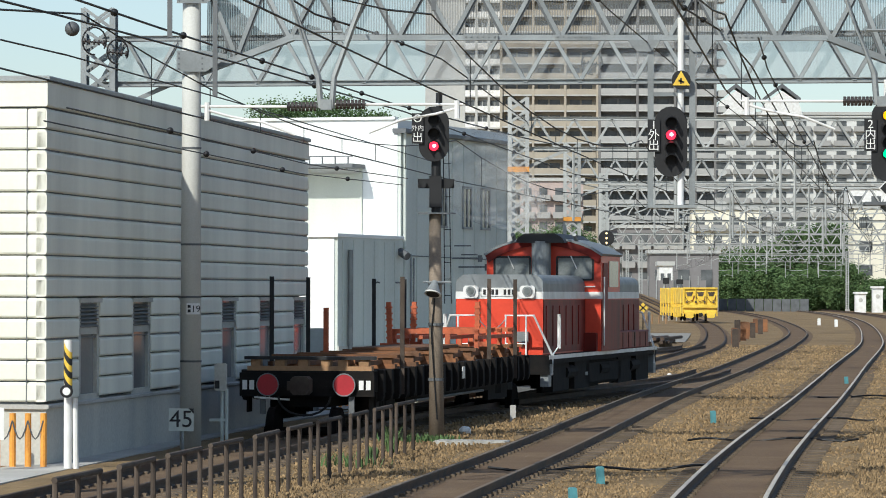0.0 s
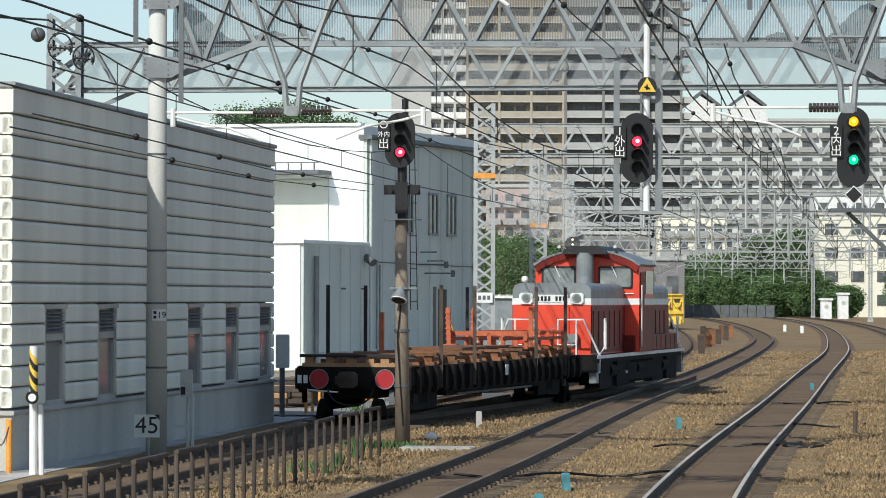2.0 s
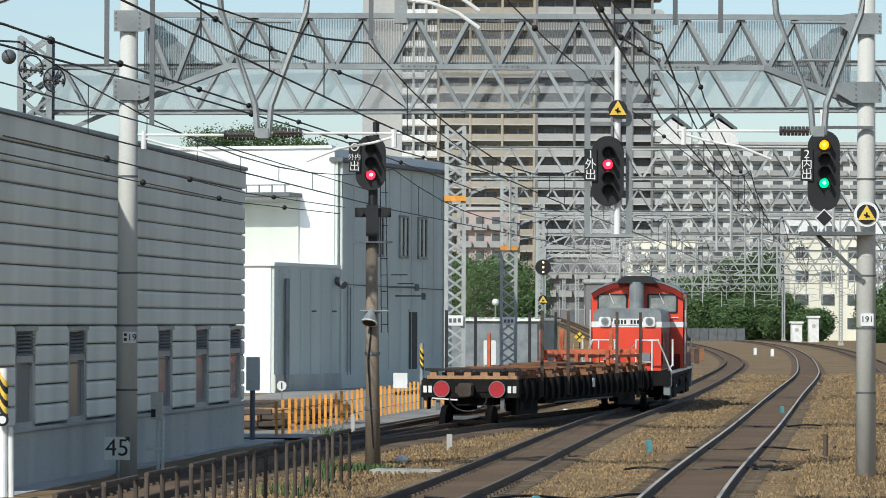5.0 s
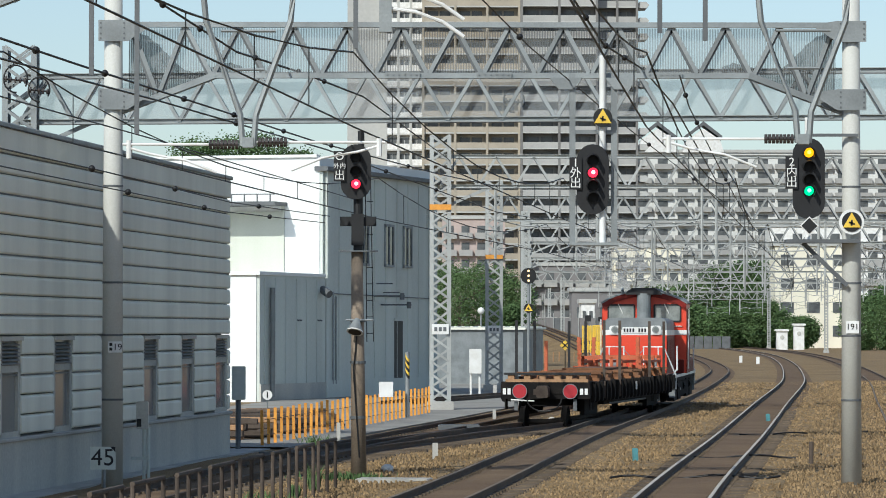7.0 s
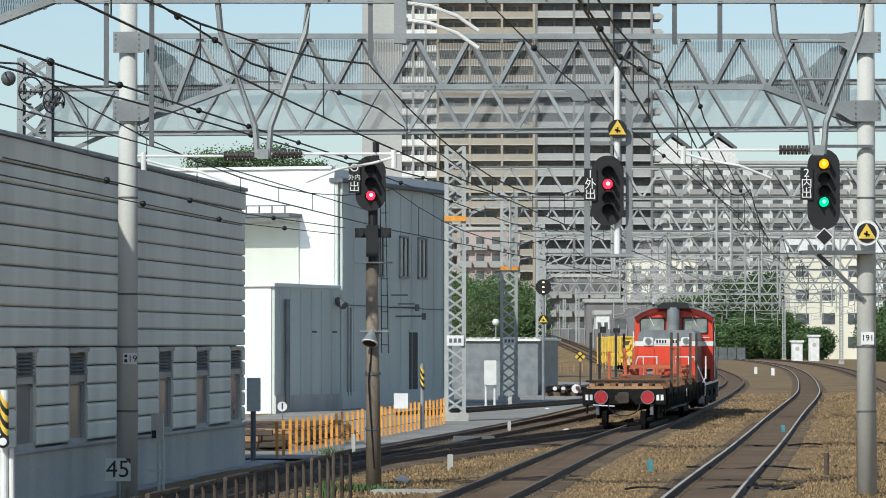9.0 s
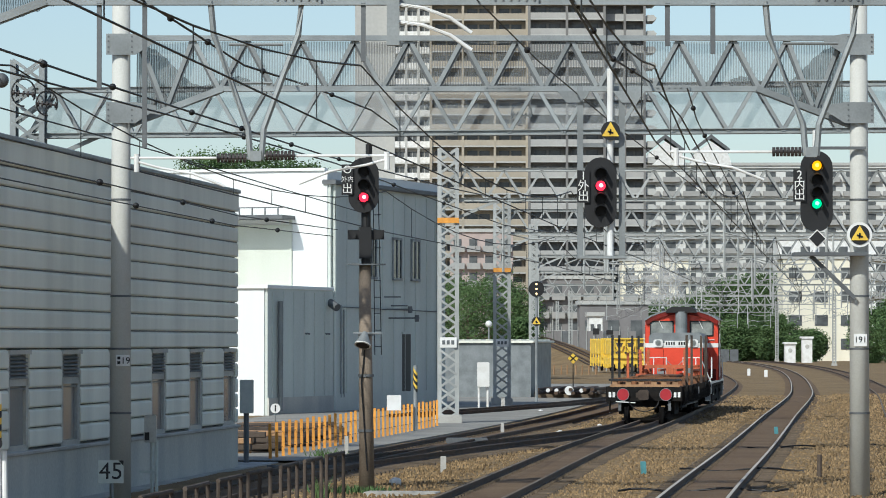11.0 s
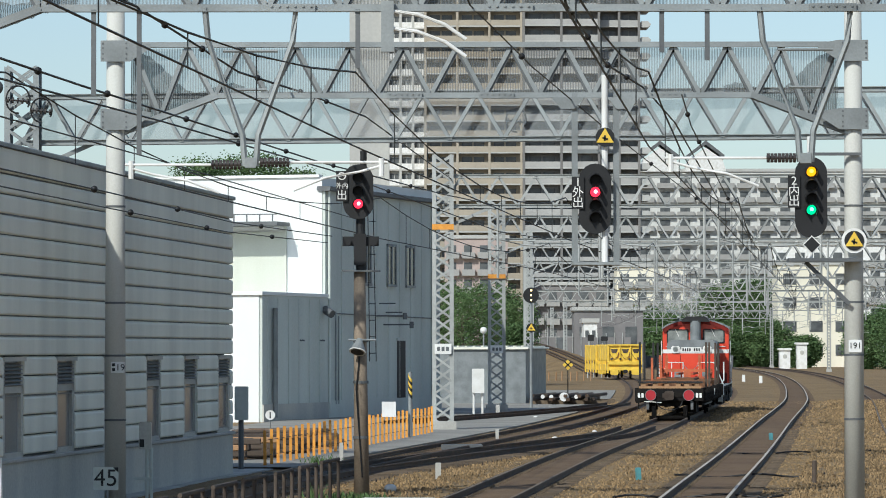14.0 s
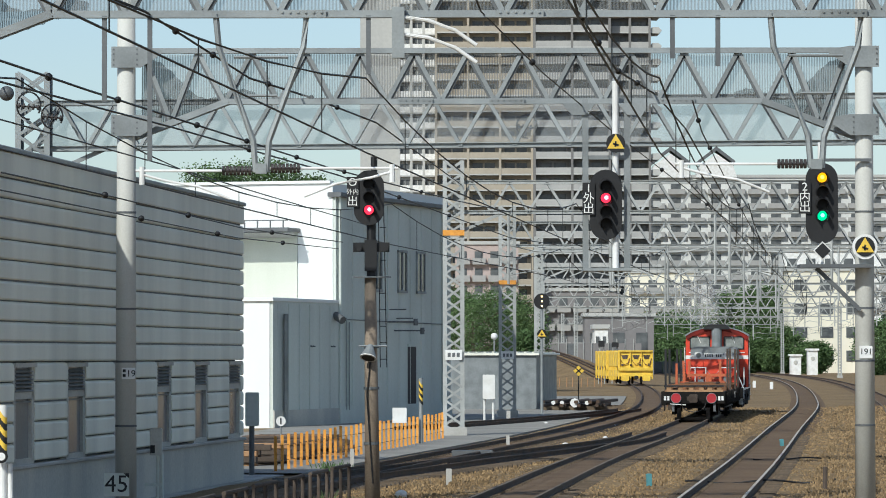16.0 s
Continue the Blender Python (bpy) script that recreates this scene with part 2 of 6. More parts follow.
def bar(bm, p, q, w, t):
    """A flat bar from p to q in an x-z plane: w wide, t deep in y."""
    p, q = Vector(p), Vector(q)
    d = (q - p).normalized()
    s = d.cross(Vector((0, 1, 0))).normalized() * (w / 2)
    y = Vector((0, t / 2, 0))
    v = [bm.verts.new(c) for c in (p - s - y, p + s - y, p + s + y, p - s + y, q - s - y, q + s - y, q + s + y, q - s + y)]
    for f in ((3, 2, 1, 0), (4, 5, 6, 7), (0, 1, 5, 4), (1, 2, 6, 5), (2, 3, 7, 6), (3, 0, 4, 7)):
        bm.faces.new([v[i] for i in f])
    return bm


def disc(bm, c, r, t, n=20, rz=None):
    """A round plate facing -y, its middle at c."""
    rz = rz or r
    prof = [(c[0] + r * math.cos(i * 2 * math.pi / n), c[2] + rz * math.sin(i * 2 * math.pi / n)) for i in range(n)]
    return extrude(bm, prof, c[1] - t / 2, c[1] + t / 2)


def mesh_of(bm, name, mat, smooth=False):
    bmesh.ops.recalc_face_normals(bm, faces=bm.faces)
    me = bpy.data.meshes.new(name)
    bm.to_mesh(me)
    bm.free()
    for mt in (mat if isinstance(mat, (list, tuple)) else [mat]):
        me.materials.append(mt)
    if smooth:
        me.shade_smooth()
    return me


def part(name, bm, mat, parent, label="", smooth=False, m=None):
    ob = new(name, bm if isinstance(bm, bpy.types.Mesh) else mesh_of(bm, name, mat, smooth))
    ob.parent = parent
    if m is not None:
        ob.matrix_local = m
    return tagged(ob, label)


def thing(name, m, label, category, group="", kind=""):
    ob = new(name)
    ob.matrix_basis = m
    return tagged(ob, label, category, group, kind)


def solo(name, bm, mat, label, category, m=None, group="", kind="", smooth=False):
    ob = new(name, mesh_of(bm, name, mat, smooth))
    if m is not None:
        ob.matrix_basis = m
    return tagged(ob, label, category, group, kind)


def words(text, size, mat, parent, m, name="lettering", label="", depth=0.004):
    cu = bpy.data.curves.new(name, "FONT")
    cu.body, cu.size, cu.extrude, cu.align_x, cu.align_y = text, size, depth, "CENTER", "CENTER"
    tmp = bpy.data.objects.new(name, cu)
    scene.collection.objects.link(tmp)
    me = bpy.data.meshes.new_from_object(tmp.evaluated_get(bpy.context.evaluated_depsgraph_get()))
    bpy.data.objects.remove(tmp)
    me.materials.clear()
    me.materials.append(mat)
    ob = new(name, me)
    ob.parent, ob.matrix_local = parent, m
    return tagged(ob, label)


def spline(pts):
    """x along the line as a smooth function of the distance y."""
    ys, xs = [p[0] for p in pts], [p[1] for p in pts]
    n = len(ys)
    sl = [(xs[i + 1] - xs[i]) / (ys[i + 1] - ys[i]) for i in range(n - 1)]
    tg = [sl[0]] + [(sl[i - 1] + sl[i]) / 2 for i in range(1, n - 1)] + [sl[-1]]

    def f(y):
        if y <= ys[0]:
            return xs[0] + tg[0] * (y - ys[0])
        if y >= ys[-1]:
            return xs[-1] + tg[-1] * (y - ys[-1])
        i = max(k for k in range(n - 1) if ys[k] <= y)
        h = ys[i + 1] - ys[i]
        s = (y - ys[i]) / h
        return ((2 * s ** 3 - 3 * s * s + 1) * xs[i] + (s ** 3 - 2 * s * s + s) * h * tg[i]
                + (-2 * s ** 3 + 3 * s * s) * xs[i + 1] + (s ** 3 - s * s) * h * tg[i + 1])
    return f


# ---- the lines of the tracks: distance, offset ----
MAIN_LEFT = spline([(10, -4.6), (48, -1.23), (62, 0.235), (96.1, 3.49), (132.5, 7.42), (213.5, 15.2), (257.3, 18.8), (336, 23.4), (473, 29.3), (700, 34)])
MAIN_RIGHT = spline([(10, -0.7), (48, 2.53), (62, 3.88), (96.1, 7.52), (132.5, 11.3), (213.5, 19.6), (416, 35.6), (547, 42), (760, 47)])
FAR_RIGHT = spline([(10, 4.2), (62, 8.4), (132.5, 15.6), (213.5, 24.0), (416, 40.4), (547, 47), (760, 52)])
BRANCH = spline([(132, -3.2), (141, -1.2), (150, 1.0), (158, 2.9), (165, 4.5), (173, 6.1), (182, 7.7), (195, 9.6)])
SIDING = spline([(10, -9.6), (56, -4.9), (72, -3.43), (80, -2.7), (89, -1.6), (97.7, -0.5), (131.6, 3.85), (180, 8.75), (224, 11.7), (350, 17.2), (480, 20)])
CROSSOVER = spline([(10, -9.6), (56, -4.9), (72, -3.43), (80, -2.66), (85.3, -1.9), (90.6, -0.81), (94.3, -0.07), (100.5, 1.25), (106.8, 2.68), (112, 3.8), (120.2, 5.48), (130, 6.65),
                    (139, 7.75), (150, 9.0), (158, 9.85), (213.5, 15.2), (257.3, 18.8), (336, 23.4), (473, 29.3)])


# ---- ground ----
def build_ground():
    ys = [-60, -20, 10, 30] + [40 + 0.8 * i for i in range(100)] + [120 + 4 * i for i in range(50)] + [330, 380, 450, 550, 700, 1000, 1600, 2600, 4500]
    xs = [-4000, -1500, -600, -250, -120, -60, -30] + [-20 + 0.5 * i for i in range(100)] + [31, 34, 38, 44, 52, 65, 90, 150, 400, 1200, 4000]
    verts, faces = [], []
    for y in ys:
        near = 40 < y < 200
        for x in xs:
            z = -0.17
            if near:
                z += 0.03 * noise.noise((x * 0.7, y * 0.35, 0)) + 0.015 * noise.noise((x * 2.1, y * 1.7, 4))
                gap = min(abs(x - tr(y)) for tr in (MAIN_LEFT, MAIN_RIGHT, SIDING))
                if gap > 1.25 and x > SIDING(y):
                    z -= 0.05 * min(1, gap - 1.25)
                if x > MAIN_RIGHT(y) + 1.5:
                    z += 0.10 * math.sin(min(1, (x - MAIN_RIGHT(y) - 1.5) / 1.2) * math.pi * 0.6)
            verts.append((x, y, z))
    nx = len(xs)
    for j in range(len(ys) - 1):
        for i in range(nx - 1):
            k = j * nx + i
            faces.append((k, k + 1, k + 1 + nx, k + nx))
    me = bpy.data.meshes.new("ground")
    me.from_pydata(verts, [], faces)
    me.materials.append(M_BALLAST)
    me.shade_smooth()
    tagged(new("ground", me), "brown trackside ballast and bare earth", "ground", kind="structure")


def build_stones():
    """Loose stones on the near shoulders, one mass."""
    rng = random.Random(5)
    verts, faces = [], []
    for _ in range(105000):
        y = 44 + 160 * rng.random() ** 1.75
        x = rng.uniform(-7.0, 8.5) * y / 62 + (y - 45) * 0.03
        if x < SIDING(y) - 1.3:
            continue
        r = rng.uniform(0.012, 0.031) * (0.85 + (y - 44) / 130)
        z = -0.175 if min(abs(x - tr(y)) for tr in (MAIN_LEFT, MAIN_RIGHT, SIDING)) > 0.5 else -0.185
        if x > MAIN_RIGHT(y) + 1.6:
            z += 0.09
        k = len(verts)
        a = rng.uniform(0, 6.28)
        for i in range(4):
            b = a + i * 1.57 + rng.uniform(-0.4, 0.4)
            verts.append((x + math.cos(b) * r * rng.uniform(0.7, 1.3), y + math.sin(b) * r * rng.uniform(0.7, 1.3), z - 0.02))
        for i in range(4):
            b = a + i * 1.57 + rng.uniform(-0.4, 0.4)
            verts.append((x + math.cos(b) * r * rng.uniform(0.4, 0.9), y + math.sin(b) * r * rng.uniform(0.4, 0.9), z + r * rng.uniform(0.5, 1.2)))
        faces += [(k + 4, k + 5, k + 6, k + 7)] + [(k + i, k + (i + 1) % 4, k + 4 + (i + 1) % 4, k + 4 + i) for i in range(4)]
    me = bpy.data.meshes.new("ballast_stones")
    me.from_pydata(verts, [], faces)
    me.materials.append(M_STONE)
    tagged(new("ballast_stones", me), "loose brown and grey ballast stones", "gravel", kind="stuff")


def strip(bm, line, y0, y1, step, prof):
    """A closed outline (offset across the line, height) swept along a track line."""
    rings = []
    n = max(2, int((y1 - y0) / step))
    for k in range(n + 1):
        y = y0 + (y1 - y0) * k / n
        a = math.atan((line(y + 0.5) - line(y - 0.5)))
        rings.append([bm.verts.new((line(y) + o * math.cos(a), y - o * math.sin(a), z)) for o, z in prof])
    m = len(prof)
    for a, b in zip(rings, rings[1:]):
        for i in range(m):
            bm.faces.new((a[i], a[(i + 1) % m], b[(i + 1) % m], b[i]))
    return bm


def build_track(line, y0, y1, sleepers, label, shine=M_SHINY):
    track = thing("railway_track", pose(0, 0, 0), label, "railway track", kind="structure")
    bed = strip(bm_new(), line, y0, y1, 2.5, [(-0.95, -0.168), (-0.5, -0.135), (0.5, -0.135), (0.95, -0.168), (0.95, -0.3), (-0.95, -0.3)])
    part("track_bed", bed, M_FOUR_FOOT, track)
    for side in (-1, 1):
        c = side * 0.5665
        web = [(c - 0.062, -0.14), (c + 0.062, -0.14), (c + 0.012, -0.11), (c + 0.012, -0.045), (c + 0.032, -0.035), (c + 0.032, -0.004),
               (c - 0.032, -0.004), (c - 0.032, -0.035), (c - 0.012, -0.045), (c - 0.012, -0.11)]
        rail = part("rail", strip(bm_new(), line, y0, y1, 2.5, web), M_RAIL, track)
        head = [(c - 0.030, -0.004), (c + 0.030, -0.004), (c + 0.024, 0.002), (c - 0.024, 0.002)]
        part("running_surface", strip(bm_new(), line, y0, y1, 2.5, head), shine, rail)
    bm = soft_box(bm_new(), -1.0, 1.0, -0.1, 0.1, -0.26, -0.115, 0.02)
    for side in (-1, 1):
        for o in (-0.10, 0.10):
            quad_box(bm, side * 0.5665 + o - 0.035, side * 0.5665 + o + 0.035, -0.05, 0.05, -0.12, -0.075)
    me = mesh_of(bm, "sleeper", M_SLEEPER)
    for k in range(sleepers):
        y = max(y0, 41) + 0.6 * k
        if y < y1:
            a = math.degrees(math.atan(line(y + 0.5) - line(y - 0.5)))
            part("sleeper", me, None, track, m=pose(line(y), y, -0.023, 0, 0, -a))
    return track


def build_crossover():
    """Turnout rails from the siding across to the running line, on long timbers."""
    t = thing("crossover_track", pose(0, 0, 0), "dark crossover rails from the siding to the running line", "railway track", kind="structure")
    for side in (-1, 1):
        c = side * 0.5665
        web = [(c - 0.055, -0.138), (c + 0.055, -0.138), (c + 0.012, -0.11), (c + 0.012, -0.045), (c + 0.03, -0.035), (c + 0.03, -0.003),
               (c - 0.03, -0.003), (c - 0.03, -0.035), (c - 0.012, -0.045), (c - 0.012, -0.11)]
        part("closure_rail", strip(bm_new(), CROSSOVER, 79, 131, 1.5, web), M_RAIL, t)
        part("check_rail", strip(bm_new(), CROSSOVER, 96, 101, 1.0, [(c * 0.82 - 0.03, -0.13), (c * 0.82 + 0.03, -0.13), (c * 0.82 + 0.03, -0.005), (c * 0.82 - 0.03, -0.005)]), M_RAIL, t)
    me = mesh_of(soft_box(bm_new(), -1.35, 1.35, -0.1, 0.1, -0.26, -0.12, 0.02), "timber", M_SLEEPER)
    for k in range(82):
        y = 80 + 0.6 * k
        part("timber", me, None, t, m=pose(CROSSOVER(y), y + 0.28, -0.012, 0, 0, -8))
    part("point_cover", soft_box(bm_new(), 0.2, 1.3, 104.2, 104.8, -0.12, 0.02, 0.03), M_DARK_GALV, t)
    part("stretcher", quad_box(bm_new(), -3.6, -1.4, 83.0, 83.12, -0.1, -0.04), M_DARK_GALV, t)


# ---- buildings ----
def build_clad_hall():
    """Long shed of bulging horizontal cladding; its corner nearest the siding at (-7.09, 60.6)."""
    a = math.degrees(math.atan2(-4.32 + 7.09, 85.3 - 60.6))
    length, width, top = 24.85, 9.0, 5.79
    hall = thing("clad_hall", pose(-7.09, 60.6, 0, 0, 0, -a), "long grey industrial hall with bulging horizontal cladding", "building")
    # local: x=0 is the long face (outwards +x), y=0 the end face, z up
    # cores coloured dark: the shade in the gaps between courses is painted
    part("core", quad_box(bm_new(), -width, -0.065, 0.065, length - 0.065, 2.5, top - 0.12), M_DARK_GALV, hall)
    part("lower_core", quad_box(bm_new(), -width, -0.18, 0.065, length - 0.065, 0.6, 2.5), M_DARK_GALV, hall)
    part("plinth", quad_box(bm_new(), -width, 0.0, 0.0, length, -0.25, 0.70), M_CLAD_BASE, hall)
    part("ledge", soft_box(bm_new(), -width - 0.05, 0.05, -0.05, length + 0.05, 0.70, 0.77, 0.015), M_CONCRETE, hall)
    wins = [3.1 + 4.13 * i for i in range(6)]
    z, k = 0.80, 0
    step = 0.3236
    while z < 5.2:
        z1 = z + step
        # bulging course: flat face, tapered top and undercut foot
        out = [(0.0, z + 0.04), (0.0, z1 - 0.06), (-0.012, z1 - 0.03), (-0.045, z1 - 0.01), (-0.16, z1 - 0.01), (-0.16, z + 0.01), (-0.04, z + 0.01), (-0.012, z + 0.02)]
        cuts = [length] if z > 2.4 else None
        if cuts:
            part("cladding_course", extrude(bm_new(), out, 0.0, length), M_CLAD, hall)
        else:
            edges = [0.0] + [e for w in wins for e in (w - 0.78, w + 0.78)] + [length]
            for y0, y1 in zip(edges[::2], edges[1::2]):
                part("cladding_course", extrude(bm_new(), [(x, zz) for x, zz in out], y0, y1), M_CLAD, hall)
        turn = pose(0, 0, 0, 0, 0, -90)
        part("cladding_course", extrude(bm_new(), out, -width, -0.02), M_CLAD, hall, m=turn)
        if k in (2, 5, 8, 11):
            part("joint_strip", quad_box(bm_new(), -0.12, -0.03, 0.0, length, z1 - 0.012, z1 + 0.012), M_DARK_GALV, hall)
        z, k = z1, k + 1
    for x in (-0.31, -2.1, -3.9):
        part("panel_joint", quad_box(bm_new(), x - 0.008, x + 0.008, -0.004, 0.1, 0.8, 5.33), M_DARK_GALV, hall)
    part("parapet", soft_box(bm_new(), -width, 0.01, -0.01, length, z + 0.02, top - 0.05, 0.02), M_CLAD, hall)
    part("coping", soft_box(bm_new(), -width - 0.04, 0.05, -0.05, length + 0.04, top - 0.05, top + 0.03, 0.015), M_GALV, hall)
    for w in wins:
        win = part("window", quad_box(bm_new(), -0.17, -0.075, w - 0.72, w + 0.72, 0.82, 2.38), M_PANE, hall)
        fr = bm_new()
        for y0, y1 in ((w - 0.78, w - 0.6), (w + 0.6, w + 0.78)):
            quad_box(fr, -0.16, -0.02, y0, y1, 0.80, 2.36)
        quad_box(fr, -0.16, -0.02, w - 0.78, w + 0.78, 0.77, 0.86)
        quad_box(fr, -0.16, -0.02, w - 0.78, w + 0.78, 1.82, 1.93)
        quad_box(fr, -0.16, 0.03, w - 0.80, w + 0.80, 2.33, 2.40)
        part("window_frame", fr, M_CLAD_BASE, win)
        for i in range(6):
            part("louvre", quad_box(bm_new(), -0.05, 0.05, -0.66, 0.66, -0.008, 0.008), M_GALV, win,
                 m=pose(-0.045, w, 1.97 + 0.062 * i, 0, 30, 0))
    return hall


def build_white_hall():
    """White two-storey works building with a blue-grey sheet side wall."""
    a = math.degrees(math.atan(0.31))
    hall = thing("works_building", pose(-4.22, 154, 0, 0, 0, -a), "white works building with a blue-grey sheet metal side", "building")
    part("wall", quad_box(bm_new(), -13, -0.12, 0.0, 15.2, -0.2, 9.25), M_HALL_WHITE, hall)
    sheet = bm_new()
    quad_box(sheet, -0.12, 0.0, 0.04, 15.2, -0.2, 8.75)
    for i in range(10):
        y = 0.5 + i * 1.5
        part("rib", quad_box(bm_new(), 0.0, 0.025, y, y + 0.05, 0.56, 8.6), M_HALL_GREY, hall)
    part("side_wall", sheet, M_HALL_GREY, hall)
    part("plinth", quad_box(bm_new(), -0.1, 0.06, 0.0, 15.25, -0.2, 0.55), M_HALL_GREY, hall)
    part("roof_edge", soft_box(bm_new(), -0.3, 0.25, -0.1, 15.4, 8.72, 8.9, 0.03), M_DARK_GALV, hall)
    part("coping", soft_box(bm_new(), -13.1, -0.2, -0.1, 0.3, 9.25, 9.36, 0.02), M_HALL_WHITE, hall)
    for y in (4.6, 7.9, 10.4):
        win = part("window", quad_box(bm_new(), -0.03, 0.03, y, y + 1.0, 5.2, 6.75), M_GLASS, hall)
        fr = bm_new()
        for y0, y1 in ((y - 0.1, y), (y + 0.46, y + 0.54), (y + 1.0, y + 1.1)):
            quad_box(fr, 0.0, 0.07, y0, y1, 5.1, 6.85)
        quad_box(fr, 0.0, 0.09, y - 0.1, y + 1.1, 5.1, 5.2)
        quad_box(fr, 0.0, 0.07, y - 0.1, y + 1.1, 6.75, 6.85)
        part("window_frame", fr, M_GALV, win)
    door = part("door", quad_box(bm_new(), -0.05, 0.02, 9.2, 10.3, 0.1, 2.9), M_BLACK, hall)
    part("door_frame", quad_box(bm_new(), 0.0, 0.08, 9.1, 10.4, 2.9, 3.0), M_HALL_GREY, door)
    for y in (0.25, 4.0, 13.9):
        part("downpipe", rod(bm_new(), (0.1, y, -0.1), (0.1, y, 8.75), 0.06, 8), M_HALL_GREY, hall)
    for y, z in ((6.5, 3.9), (7.4, 3.55)):
        br = bm_new()
        bar(br, (0, y, z), (1.3, y, z), 0.06, 0.06)
        bar(br, (0.1, y, z + 0.5), (0.8, y, z + 0.5), 0.05, 0.05)
        rod(br, (1.2, y, z - 0.15), (1.2, y, z + 0.12), 0.09, 8)
        part("wall_bracket", br, M_DARK_GALV, hall)
    # cream recess with a canopy over it
    part("cream_panel", quad_box(bm_new(), -5.4, -1.62, -0.05, 0.02, 4.7, 7.15), M_HALL_BEIGE, hall)
    part("mullion", quad_box(bm_new(), -1.66, -1.56, -0.10, 0.02, 4.7, 7.4), M_HALL_BEIGE, hall)
    cn = soft_box(bm_new(), -6.0, -1.45, -1.5, 0.0, 7.35, 7.5, 0.02)
    for i in range(9):
        quad_box(cn, -5.9 + i * 0.53, -5.86 + i * 0.53, -1.5, -1.44, 7.5, 7.8)
    quad_box(cn, -6.0, -1.45, -1.5, -1.45, 7.76, 7.8)
    part("canopy", cn, M_DARK_GALV, hall)
    # low annexe in front
    ann = part("annexe", quad_box(bm_new(), -6.5, -0.02, -7.55, -0.02, -0.2, 4.66), M_HALL_WHITE, hall)
    sh = quad_box(bm_new(), -0.02, 0.10, -7.5, 0.0, -0.2, 4.56)
    for i in range(6):
        part("annexe_rib", quad_box(bm_new(), 0.10, 0.125, -7.0 + i * 1.2, -6.94 + i * 1.2, 0.4, 4.46), M_HALL_GREY, ann)
    part("annexe_side_wall", sh, M_HALL_GREY, ann)
    part("annexe_coping", soft_box(bm_new(), -6.6, 0.16, -7.65, 0.0, 4.56, 4.70, 0.02), M_HALL_WHITE, ann)
    part("annexe_pipe", rod(bm_new(), (0.22, -6.4, 0), (0.22, -6.4, 4.1), 0.1, 8), M_GALV, ann)
    part("annexe_plinth", quad_box(bm_new(), 0.10, 0.16, -7.5, -0.02, -0.2, 0.5), M_CLAD_BASE, ann)
    for yy in (-3.3, -3.0, -0.9, -0.6):
        part("wall_hook", rod(bm_new(), (0.1, yy, 2.9), (0.2, yy, 2.88), 0.035, 6), M_DARK_GALV, ann)
    for yy in (1.15, 1.5):
        part("conduit", rod(bm_new(), (0.06, yy, 0.4), (0.06, yy, 4.6 - yy * 0.5), 0.03, 6), M_GALV, hall)
    part("wall_cable", rod(bm_new(), (0.05, 1.2, 3.95), (0.05, 15.0, 3.85), 0.018, 5), M_DARK_GALV, hall)
    part("floodlight", rod(bm_new(), (0.12, -0.4, 4.1), (0.5, -0.6, 3.9), 0.16, 10), M_DARK_GALV, ann)
    return hall


# ---- line side steel ----
def lattice_mast(x, y, h, w, label, group="", rz=0.0, foot=True, near=False, steel=None):
    """Square mast of four angle legs with crossed lacing on every side."""
    mast = thing("lattice_mast", pose(x, y, -0.2, 0, 0, rz), label, "mast", group)
    k, steel = w / 2, steel or M_GALV
    for sx, sy in ((-1, -1), (1, -1), (1, 1), (-1, 1)):
        leg = bm_new()
        quad_box(leg, sx * k - 0.068, sx * k + 0.068, sy * k - 0.012, sy * k + 0.012, 0, h)
        quad_box(leg, sx * k - 0.012, sx * k + 0.012, sy * (k - 0.06) - 0.05, sy * (k - 0.06) + 0.05, 0, h)
        part("leg", leg, steel, mast)
    n = max(4, int(h / (w * (0.72 if near else 0.95))))
    if near:
        for d in (-1, 1):
            me = mesh_of(bar(bm_new(), (-d * k, -k - (0.013 if d < 0 else 0), 0), (d * k, -k - (0.013 if d < 0 else 0), h / n), 0.072, 0.012), "brace", steel)
            for side in range(4):
                for i in range(n):
                    part("brace", me, None, mast, m=pose(0, 0, h * i / n, 0, 0, 90 * side))
    for side in range(0 if near else 4):
        bm = bm_new()
        for i in range(n):
            z0, z1 = h * i / n, h * (i + 1) / n
            bar(bm, (-k, -k, z0), (k, -k, z1), 0.05, 0.012)
            bar(bm, (k, -k - 0.013, z0), (-k, -k - 0.013, z1), 0.05, 0.012)
        tagged(part("lacing", bm, steel, mast, m=pose(0, 0, 0, 0, 0, 90 * side)), kind="stuff")
    if foot:
        part("footing", soft_box(bm_new(), -k - 0.15, k + 0.15, -k - 0.15, k + 0.15, -0.2, 0.35, 0.03), M_CONCRETE, mast)
    return mast


